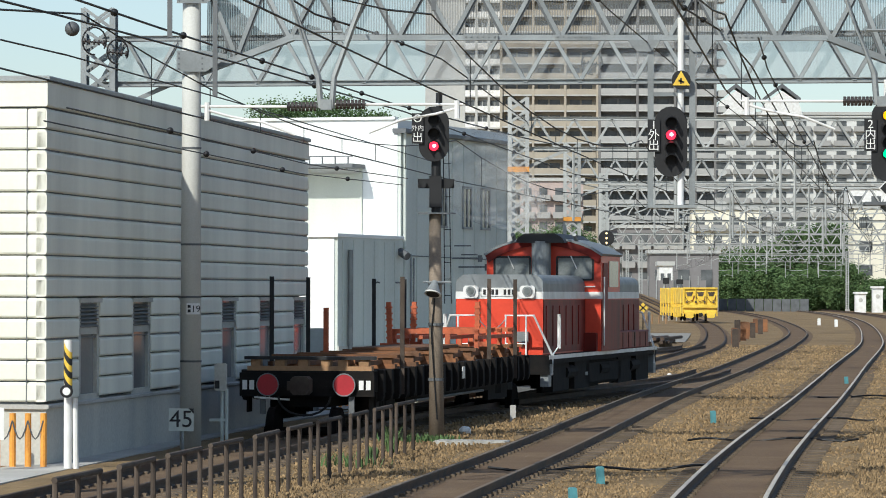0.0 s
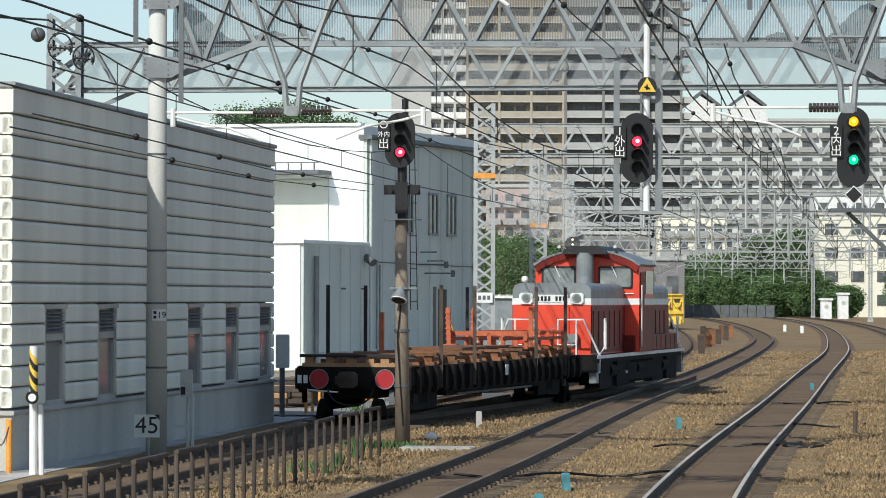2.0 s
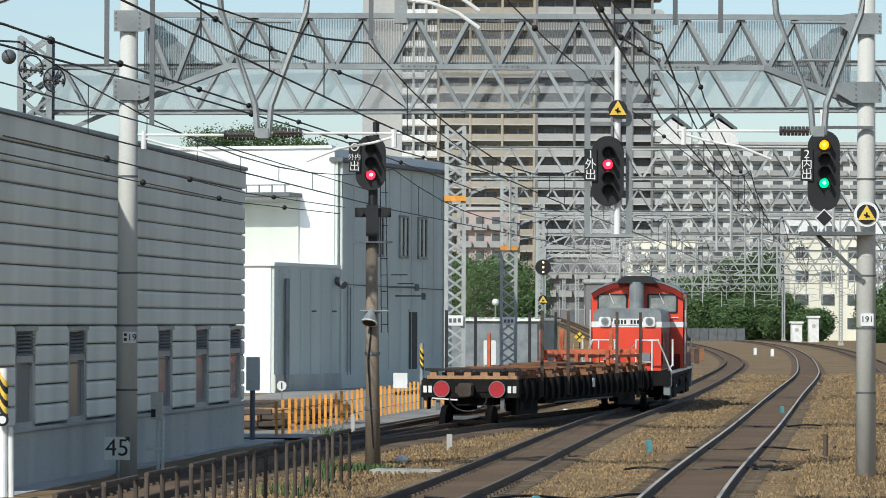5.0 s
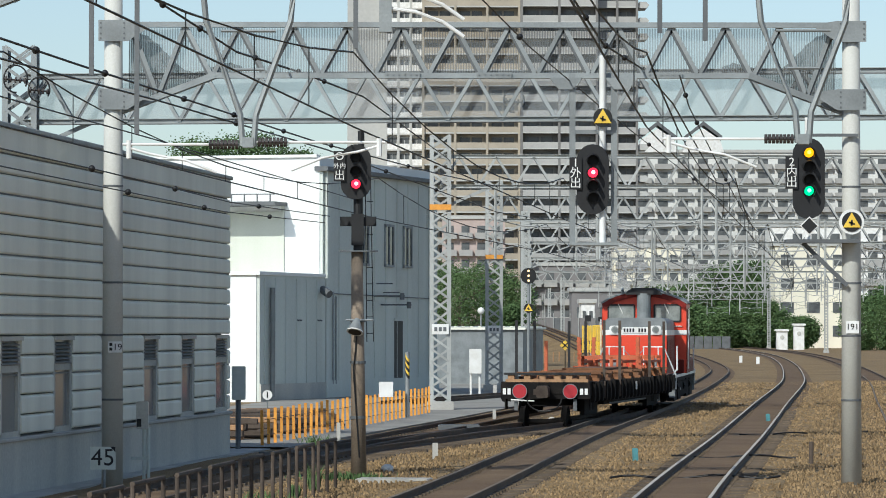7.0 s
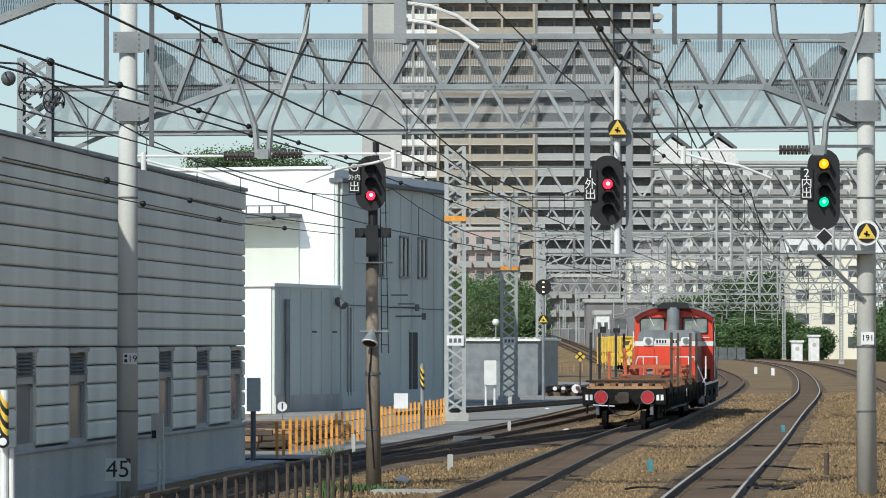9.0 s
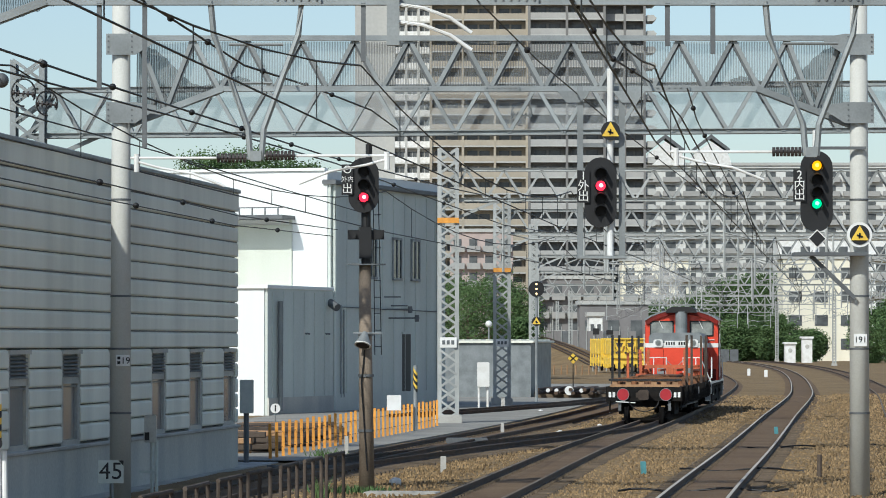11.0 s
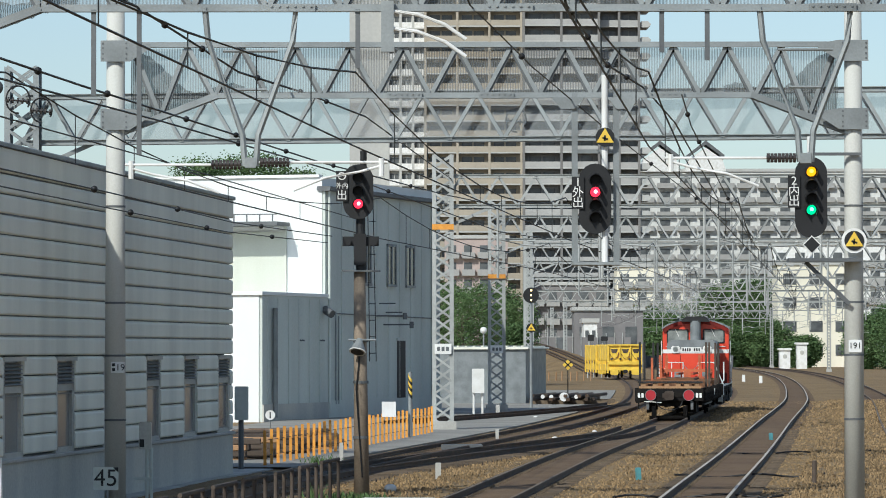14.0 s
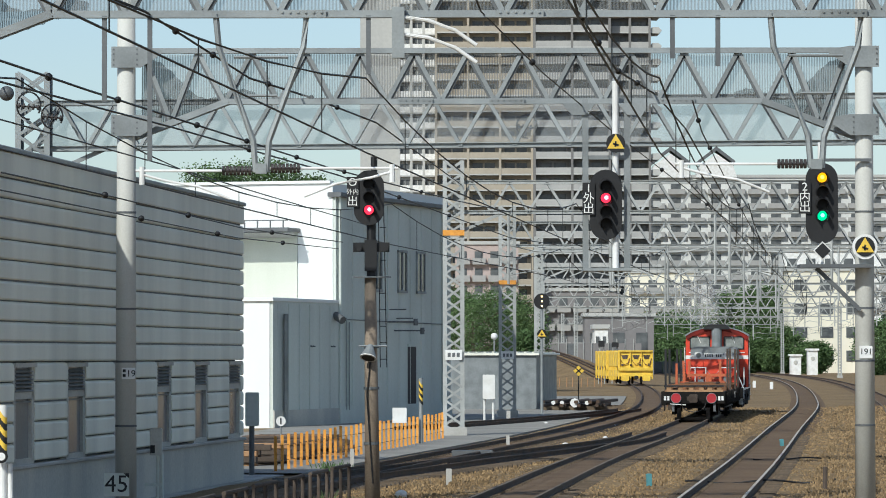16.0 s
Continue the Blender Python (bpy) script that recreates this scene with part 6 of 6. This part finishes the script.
# ---- wires ----
def build_wires():
    spans = [8, 50.4, 92, 131.6, 171.7, 215, 262, 320, 390, 480]
    for line, lab in ((MAIN_LEFT, "overhead line above a running track"), (MAIN_RIGHT, "overhead line above a running track"),
                      (FAR_RIGHT, "overhead line above the far track"), (SIDING, "overhead line above the siding")):
        catenary(line, spans if line is not FAR_RIGHT else spans[3:], lab)
    feed = "dark feeder cable with bead clamps"
    wire([(-5.6, 40, 7.0), (-3.78, 50, 6.87), (-3.05, 62, 6.87), (-2.24, 70, 7.05), (-1.4, 82, 7.35), (0.6, 131.6, 8.2)], 0.019, feed, beads=(0.25, 0.32, 0.45, 0.58, 0.66))
    wire([(-6.6, 30, 5.6), (-5.04, 45, 5.87), (-4.66, 52, 6.0), (-3.58, 67, 6.23), (-2.33, 82, 6.4), (0.25, 110, 6.85), (2.2, 131.6, 7.3)], 0.016, feed, beads=(0.25, 0.36, 0.45, 0.52, 0.6, 0.68, 0.78))
    wire([(-6.6, 30, 5.4), (-5.04, 45, 5.63), (-4.0, 58, 5.87), (-1.97, 75, 5.93), (-0.33, 95, 6.05), (2.0, 120, 6.1), (5.0, 171, 7.3)], 0.014, feed, beads=(0.4, 0.52, 0.6, 0.7))
    wire([(-6.4, 30, 5.0), (-5.04, 45, 5.2), (-4.2, 60, 5.4), (-3.0, 75, 5.45), (-1.6, 92, 5.5)], 0.010, "thin stay wire over the siding")
    wire([(-5.04, 45, 4.6), (-4.67, 56, 4.76), (-3.8, 75, 4.93), (-2.3, 90, 5.1)], 0.010, "thin contact wire over the siding", beads=(0.3, 0.5, 0.75))
    wire([(-5.3, 45, 4.45), (-4.9, 58, 4.62), (-3.9, 75, 4.75), (-2.4, 90, 4.95)], 0.009, "thin wire over the siding", beads=(0.4, 0.6, 0.8))
    wire([(1.0, 40, 7.3), (1.69, 50, 6.87), (2.62, 60, 6.85), (3.65, 68, 7.0), (4.9, 80, 7.1), (9.5, 131.6, 7.5)], 0.019, feed, beads=(0.22, 0.3, 0.41, 0.5, 0.6))
    wire([(-0.1, 40, 7.2), (0.47, 50, 6.87), (1.51, 60, 6.8), (3.22, 75, 6.75), (5.6, 95, 6.7), (8.9, 120, 6.4), (12.6, 171, 7.3)], 0.013, feed, beads=(0.3, 0.42, 0.5, 0.62, 0.74))
    wire([(4.22, 67, 6.83), (4.9, 75, 6.75), (7.0, 95, 6.3), (10.5, 130, 6.0)], 0.013, feed, beads=(0.2, 0.4, 0.7))
    b = thing("ball_insulator", pose(-4.98, 45, 5.5), "pale round insulator on an overhead cable", "insulator")
    bm = bm_new()
    bmesh.ops.create_uvsphere(bm, u_segments=20, v_segments=12, radius=0.085)
    part("ball", bm, M_DARK_GALV, b, smooth=True)
    t = thing("registration_arm", pose(0, 0, 0), "white curved registration tubes under the gantry", "overhead arm")
    for dz in (0.0, -0.22):
        pts = [(-0.62 + 0.1, 50.3, 6.82 + dz), (-0.2, 50.3, 6.78 + dz), (0.15, 50.3, 6.65 + dz), (0.42, 50.3, 6.46 + dz)]
        part("tube", chain(bm_new(), pts, 0.026, 8), M_WHITE, t)
    part("bracket", quad_box(bm_new(), -0.66, -0.5, 50.25, 50.38, 6.3, 6.95), M_GALV, t)
    # loops of jumper cable at the lattice mast
    for x, z, r in ((-9.75, 8.4, 0.28), (-9.2, 8.15, 0.25), (1.95, 7.9, 0.24)):
        j = thing("jumper_loop", pose(x, 92.8, z), "black loop of jumper cable at an insulator", "cable", "jumper loops")
        part("cable", chain(bm_new(), [(r * math.cos(a), 0, r * 1.15 * math.sin(a)) for a in [i * 5.4 / 16 - 0.6 for i in range(17)]], 0.022, 6), M_BLACK, j)
        part("insulator", insulator(bm_new(), (-r, 0, 0), (r, 0, -0.05), 0.07, 5), M_INSULATOR, j)


# ---- far side ----
def build_far_side():
    rng = random.Random(21)
    for i, (x, y, h, w) in enumerate(((33.5, 650, 9.0, 11), (38, 655, 9.8, 12), (43, 645, 10.5, 12), (47.5, 640, 13.2, 11), (52, 650, 14.2, 11), (55.5, 660, 12.0, 8),
                                      (35.5, 625, 6.0, 9), (46, 615, 6, 9), (52, 610, 7, 8), (55, 590, 4.5, 6), (40.5, 620, 6.5, 8))):
        feathered_tree(x, y, h, w, 40 + i, "dense dark green tree beyond the curve", 420, leaf=0.2, low=0.02, blades=34)
    for i, (x, y, h, w) in enumerate(((59.5, 545, 7.5, 7), (62.5, 530, 8.5, 8), (64.5, 560, 9, 8))):
        feathered_tree(x, y, h, w, 70 + i, "leafy green tree beside the far track", 300, leaf=0.17, low=0.02, blades=32)
    for i, (x, y, h, w) in enumerate(((2.2, 300, 7.2, 7), (4.4, 305, 7.8, 6.5), (5.9, 300, 6.6, 4.6), (0.5, 310, 8.0, 6), (4.9, 232, 4.2, 2.0))):
        feathered_tree(x, y, h, w, 80 + i, "green tree behind the grey shed", 420, leaf=0.085, low=0.02, blades=36)
    for i, (x, y, h, w) in enumerate(((-11.6, 200, 12.4, 4.4), (-9.2, 202, 12.8, 4.6), (-6.9, 204, 12.1, 3.4))):
        feathered_tree(x, y, h, w, 95 + i, "dark tree behind the white works building", 330, leaf=0.08, low=0.72, blades=30)
    flat_block(42, 96, 820, 39.5, 13, 13, "pale grey apartment block with balconies and gables", M_FAR_PALE, 14, ((47, 4.3), (56.5, 4.3)))
    flat_block(53.8, 66, 618, 15.8, 4, 3, "sunlit cream low-rise flats beyond the trees", M_CREAM_WALL, 10, balcony=False)
    flat_block(60, 80, 700, 21, 6, 6, "white flats beyond the trees", M_WHITE, 10)
    flat_block(2, 13, 690, 22, 7, 4, "pinkish apartment block before the tower", M_PINK_WALL, 10)
    flat_block(17, 31, 700, 14, 4, 5, "low grey building below the tower", M_MAUVE, 10)
    flat_block(32, 44, 690, 17, 5, 4, "cream building beyond the tracks", M_CREAM_WALL, 10)
    flat_block(20.5, 30.5, 575, 8.2, 1, 3, "low mauve-grey works hall beside the line", M_MAUVE, 10, balcony=False)
    flat_block(21.3, 23.2, 560, 6.4, 2, 2, "small white building beside the line", M_WHITE, 8, balcony=False)
    f = thing("boundary_fence", pose(0, 0, 0), "grey mesh fence along the far boundary", "fence")
    for k in range(11):
        part("panel", quad_box(bm_new(), 30 + k * 1.3, 31.25 + k * 1.3, 590 - k * 0.6, 590.08 - k * 0.6, -0.2, 1.7), M_DARK_GALV, f)


def build_embankment():
    """Ramp of brown earth that carries a line up and away to the left behind the yard."""
    verts, faces, n = [], [], 24
    prof = ((-9, -0.35), (-5.5, 0.25), (-2.2, 0.92), (-1.6, 1.0), (1.8, 1.0), (2.4, 0.95), (7, -0.3))
    mid = lambda u: (7.5 + 10.0 * u, 500 - 95 * u, 3.9 - 4.3 * u ** 1.8)
    for i in range(n + 1):
        x, y, h = mid(i / n)
        for o, q in prof:
            verts.append((x + o, y + o * 0.3 + 0.3 * noise.noise((i * 0.7, o, 0)), -0.3 + (h + 0.3) * max(0, q) + (0.12 * noise.noise((i * 0.9, o, 3)) if abs(o) > 2 else 0) - (0.4 if q < 0 else 0)))
    m = len(prof)
    for i in range(n):
        for j in range(m - 1):
            k = i * m + j
            faces.append((k, k + 1, k + 1 + m, k + m))
    me = bpy.data.meshes.new("embankment")
    me.from_pydata(verts, [], faces)
    me.materials.append(M_BALLAST)
    b = tagged(new("embankment", me), "brown earth ramp carrying a dark track", "embankment", kind="structure")
    for o in (-1.0, -0.4, 0.6, 1.2):
        part("ramp_rail", chain(bm_new(), [(mid(i / n)[0] + o, mid(i / n)[1] + o * 0.3, mid(i / n)[2] + 0.1) for i in range(n + 1)], 0.1, 4), M_RAIL, b)
    f = thing("mesh_fence", pose(0, 0, 0), "pale grey mesh fence beyond the ramp", "fence")
    for k in range(11):
        part("panel", quad_box(bm_new(), 14 + k * 1.1, 15.04 + k * 1.1, 522, 522.08, -0.2, 4.2), M_DARK_GALV if k % 5 == 2 else M_MAUVE, f)
        part("post", rod(bm_new(), (14 + k * 1.1, 521.9, -0.2), (14 + k * 1.1, 521.9, 4.8), 0.06, 6), M_SUNLIT_GALV, f)
    rng = random.Random(77)
    for k in range(8):
        solo("rusty_peg", rod(bm_new(), (0, 0, -0.2), (0.02, 0, 0.8), 0.05, 8), M_WOOD, "weathered timber peg at the foot of the ramp", "peg", pose(9.4 + k * 0.62, 345 + rng.uniform(-3, 3), -0.15), "ramp pegs")
    sf = thing("sheet_fence", pose(0, 0, 0), "low pale corrugated sheet fence in the yard", "fence")
    for k in range(8):
        part("sheet", extrude(bm_new(), [(4.05 + k * 0.155, -0.2), (4.19 + k * 0.155, -0.2), (4.19 + k * 0.155, 1.42 - (k % 3) * 0.02), (4.05 + k * 0.155, 1.42)], 214.0 + (k % 2) * 0.04, 214.05 + (k % 2) * 0.04), M_HALL_GREY, sf)
    lamp = thing("globe_lamp", pose(3.15, 248, -0.2), "white globe lamp on a slim post", "lamp post")
    part("post", rod(bm_new(), (0, 0, 0), (0, 0, 3.75), 0.05, 8), M_GALV, lamp)
    ball = bm_new()
    bmesh.ops.create_uvsphere(ball, u_segments=16, v_segments=10, radius=0.22, matrix=Matrix.Translation((0, 0, 3.95)))
    part("globe", ball, M_WHITE, lamp, smooth=True)
    for x, y, w, h in ((14.0, 322, 0.3, 0.3), (15.4, 324, 0.34, 0.22)):
        sg = thing("dwarf_signal", pose(x + 1.2, y + 60, -0.2), "black signal box on thin posts behind the machine", "railway signal", "signals")
        part("box", soft_box(bm_new(), -w, w, -0.2, 0.2, 3.6, 3.6 + h * 2, 0.04), M_BLACK, sg)
        for o in (-0.3, 0.3):
            part("post", rod(bm_new(), (o, 0.25, 0), (o * 0.6, 0.25, 3.8), 0.05, 6), M_SUNLIT_GALV, sg)


# ---- weeds, marks and exhaust ----
def build_weeds():
    rng = random.Random(31)
    for x, y, h, n, lab in ((-1.95, 66.6, 0.42, 60, "upright green weed by a tube barrier"), (-1.75, 71.2, 0.15, 160, "low grey-green weeds round the signal post"),
                            (-1.2, 71.4, 0.12, 120, "low grey-green weeds round the signal post"), (-2.6, 92.5, 0.25, 90, "straggling weeds at the yard edge"),
                            (-2.4, 61, 0.22, 70, "sparse weeds in the ballast"), (-2.2, 64, 0.2, 60, "sparse weeds in the ballast")):
        verts, faces = [], []
        for _ in range(n):
            bx, by = rng.gauss(0, 0.05 if n == 60 else 0.22), rng.gauss(0, 0.2)
            a, k = rng.uniform(0, 6.28), len(verts)
            dx, dy, hh = math.cos(a) * 0.012, math.sin(a) * 0.012, h * rng.uniform(0.4, 1.1)
            lx, ly = rng.gauss(0, 0.3) * hh, rng.gauss(0, 0.3) * hh
            verts += [(bx - dx, by - dy, -0.03), (bx + dx, by + dy, -0.03), (bx + lx * 0.5 + dx, by + ly * 0.5 + dy, hh * 0.6), (bx + lx * 0.5 - dx, by + ly * 0.5 - dy, hh * 0.6), (bx + lx, by + ly, hh)]
            faces += [(k, k + 1, k + 2, k + 3), (k + 3, k + 2, k + 4)]
        me = bpy.data.meshes.new("weed")
        me.from_pydata(verts, [], faces)
        me.materials.append(M_LEAF)
        ob = new("weed", me)
        ob.matrix_basis = pose(x, y, -0.17)
        tagged(ob, lab, "plant", "weeds", "stuff")
    for k, (x0, y0, x1, y1) in enumerate(((3.2, 70.5, 6.3, 71.4), (5.0, 82, 8.2, 83.0), (-0.3, 58.5, 3.0, 59.6), (7.8, 100, 11.5, 102))):
        pts = [(x0 + (x1 - x0) * i / 14, y0 + (y1 - y0) * i / 14 + 0.12 * math.sin(i * 1.3 + k), -0.115 + 0.035 * math.sin(i * 0.9 + k)) for i in range(15)]
        solo("track_cable", chain(bm_new(), pts, 0.022, 6), M_BLACK, "black cable lying across the ballast", "cable", group="track cables")
    for x, y, h in ((7.4, 77, 0.5), (8.1, 64, 0.45), (9.3, 88, 0.4)):
        solo("rusty_peg", rod(bm_new(), (0, 0, -0.1), (0.01, 0, h), 0.045, 8), M_DARK_RUST, "short rusty peg in the ballast", "peg", pose(x, y, -0.15), "rusty pegs")
    solo("foot_slab", soft_box(bm_new(), -0.55, 0.75, -0.35, 0.35, -0.06, 0.03, 0.02), M_CONCRETE, "pale concrete slab at the signal foot", "slab", pose(-0.75, 70.6, -0.16, 0, 0, -8))
    b = thing("crossed_board", pose(-7.60, 58.6, 0), "white board with a red cross by the hall", "sign")
    part("board", quad_box(bm_new(), -0.3, 0.12, -0.01, 0.01, 0.3, 0.78), M_WHITE, b)
    for q in (-1, 1):
        part("red_bar", bar(bm_new(), (-0.09 - 0.14, -0.016, 0.54 - q * 0.14), (-0.09 + 0.14, -0.016, 0.54 + q * 0.14), 0.035, 0.008), M_SIGNAL_RED, b)
    part("post", rod(bm_new(), (-0.09, 0.03, -0.3), (-0.09, 0.03, 0.5), 0.025, 8), M_GALV, b)
    for x, y, z, w in ((0.32, 131.6, 6.6, 0.36), (2.75, 171.7, 5.7, 0.38)):
        m = thing("mast_band", pose(x, y, z), "orange painted band round a lattice mast", "marking", "mast markings")
        part("plate", quad_box(bm_new(), -w, w, -w - 0.02, -w + 0.02, -0.09, 0.09), M_ORANGE, m)
        m = thing("mast_plate", pose(x, y - w, 2.55), "white number board on a lattice mast", "sign", "mast plates")
        part("plate", quad_box(bm_new(), -0.28, 0.28, -0.03, -0.01, -0.17, 0.17), M_WHITE, m)
        for i in range(3):
            part("dark_bar", quad_box(bm_new(), -0.2 + i * 0.15, -0.1 + i * 0.15, -0.036, -0.03, -0.07, 0.07), M_DARK_GALV, m)
    for x, z in ((-4.33, 5.75), (-3.75, 5.0), (-0.96, 6.1), (2.92, 6.3), (3.5, 6.2)):
        part("drop_bar", quad_box(bm_new(), x - 0.03, x + 0.03, 50.37, 50.43, z, 6.85), M_DARK_GALV, GN)


def build_smoke():
    """Thin exhaust haze above the cab, in many faint puffs."""
    mat = bpy.data.materials.new("exhaust_haze")
    mat.use_nodes = True
    bsdf = mat.node_tree.nodes["Principled BSDF"]
    bsdf.inputs["Base Color"].default_value, bsdf.inputs["Roughness"].default_value = (0.6, 0.59, 0.57, 1), 1.0
    bsdf.inputs["Specular IOR Level"].default_value = 0.0
    n, l = mat.node_tree.nodes, mat.node_tree.links
    co, noi, rng_node = n.new("ShaderNodeTexCoord"), n.new("ShaderNodeTexNoise"), n.new("ShaderNodeMapRange")
    noi.inputs["Scale"].default_value, noi.inputs["Detail"].default_value = 1.3, 5
    rng_node.inputs["From Min"].default_value, rng_node.inputs["From Max"].default_value, rng_node.inputs["To Max"].default_value = 0.36, 0.8, 0.26
    l.new(co.outputs["Object"], noi.inputs["Vector"])
    l.new(noi.outputs["Fac"], rng_node.inputs["Value"])
    l.new(rng_node.outputs[0], bsdf.inputs["Alpha"])
    s = thing("exhaust_smoke", pose(0, 0, 0), "thin grey exhaust haze over the locomotive", "smoke")
    rng = random.Random(12)
    for k in range(3):
        q = (k + 1) / 3
        r = 0.35 + 0.75 * q * rng.uniform(0.8, 1.2)
        bm = bm_new()
        bmesh.ops.create_icosphere(bm, subdivisions=2, radius=r)
        for v in bm.verts:
            v.co *= 1 + 0.22 * noise.noise(v.co * 2 + Vector((k, 0, 0)))
        puff = part("puff", bm, mat, s, smooth=True, m=pose(-1.1 * q, 8.6 - 3 * q, 4.1 + 1.2 * q))
        puff.visible_shadow = False
    return s


# ---- building it all ----
build_ground()
build_clad_hall()
build_white_hall()
GA = pole_gantry(67.7, -5.44, 7.2, 6.87, 7.74, "grey steel truss gantry on two concrete poles", 0.945, ())
GN = pole_gantry(50.4, -6.75, 8.3, 6.87, 7.74, "grey steel truss gantry close overhead", 0.945, ())
vee_hanger(GN, -2.33, 50.4, 6.87, 4.9, 0.58)
pull_off(GN, -2.33, 50.4, 1, 4.9, 1.75)
pull_off(GN, -2.33, 50.4, -1, 4.87, 1.6)
vee_hanger(GN, 4.75, 50.4, 6.87, 4.95, 0.58)
pull_off(GN, 4.75, 50.4, -1, 4.95, 1.8)
ALL = (SIDING, MAIN_LEFT, MAIN_RIGHT, FAR_RIGHT)
far_gantry(93.5, -9.7, 90.5, 13.0, 7.42, 8.5, "wide galvanised truss gantry hung with grey netting", 0.68, True)
far_gantry(131.6, 0.32, 131.6, 19.0, 7.3, 8.3, "galvanised truss gantry over the curve", 0.58, False, ALL)
far_gantry(171.7, 2.75, 171.7, 24.0, 7.3, 8.3, "galvanised truss gantry over the curve", 0.62, False, ALL)
for y, xl, xr in ((215, 5.15, 29), (262, 6.4, 34), (320, 7.9, 39), (390, 9.6, 46), (480, 16, 48), (600, 18, 51.3), (700, 20, 52.5), (800, 22, 53.5)):
    far_gantry(y, xl, y, xr, 7.3, 8.3, "galvanised truss gantry far along the curve", 0.36, False, ALL[1:] if y > 390 else ALL, detail=y < 400)
build_tower()
build_track(MAIN_LEFT, 10, 680, 150, "running line with worn rails in brown ballast")
build_track(MAIN_RIGHT, 10, 740, 150, "running line with worn rails in brown ballast", M_GLINT_RAIL)
build_track(FAR_RIGHT, 60, 740, 0, "far running line curving away")
build_track(SIDING, 30, 420, 150, "dull siding track beside the grey hall", M_RAIL)
build_track(BRANCH, 141, 190, 0, "dull yard track branching off the siding", M_RAIL)
build_crossover()
build_stones()
build_signals()
build_small_things()
build_wires()
build_far_side()
build_embankment()
build_weeds()
SMOKE = build_smoke()
yellow_machine(17.05, 352, 3.7)
yellow_machine(16.4, 362, 4.6)
WAGON_OB, WAGON_AXLES = build_wagon()
LOCO_OB, LOCO_AXLES = build_loco()


def motions():
    times = [i * 0.5 for i in range(33)]
    walk(WAGON_OB, [(t, train_pose(t, rear_at(t), WAGON, 2.6, 1)) for t in times])
    walk(LOCO_OB, [(t, train_pose(t, rear_at(t) + WAGON * 0.985 + 0.45, 18.0, 3.6, 3)) for t in times])
    walk(SMOKE, [(t, train_pose(t, rear_at(t) + WAGON * 0.985 + 0.45, 18.0, 3.6, 3)) for t in times])
    speed = (TRAIN_Y[1][1] - TRAIN_Y[0][1]) * 1.012 / 16.0
    for ax in WAGON_AXLES + LOCO_AXLES:
        c = ax.matrix_local.translation.copy()
        walk(ax, [(i * 0.1, pose(*c, -math.degrees(speed * i * 0.1 / 0.43), 0, 0)) for i in range(161)])


motions()
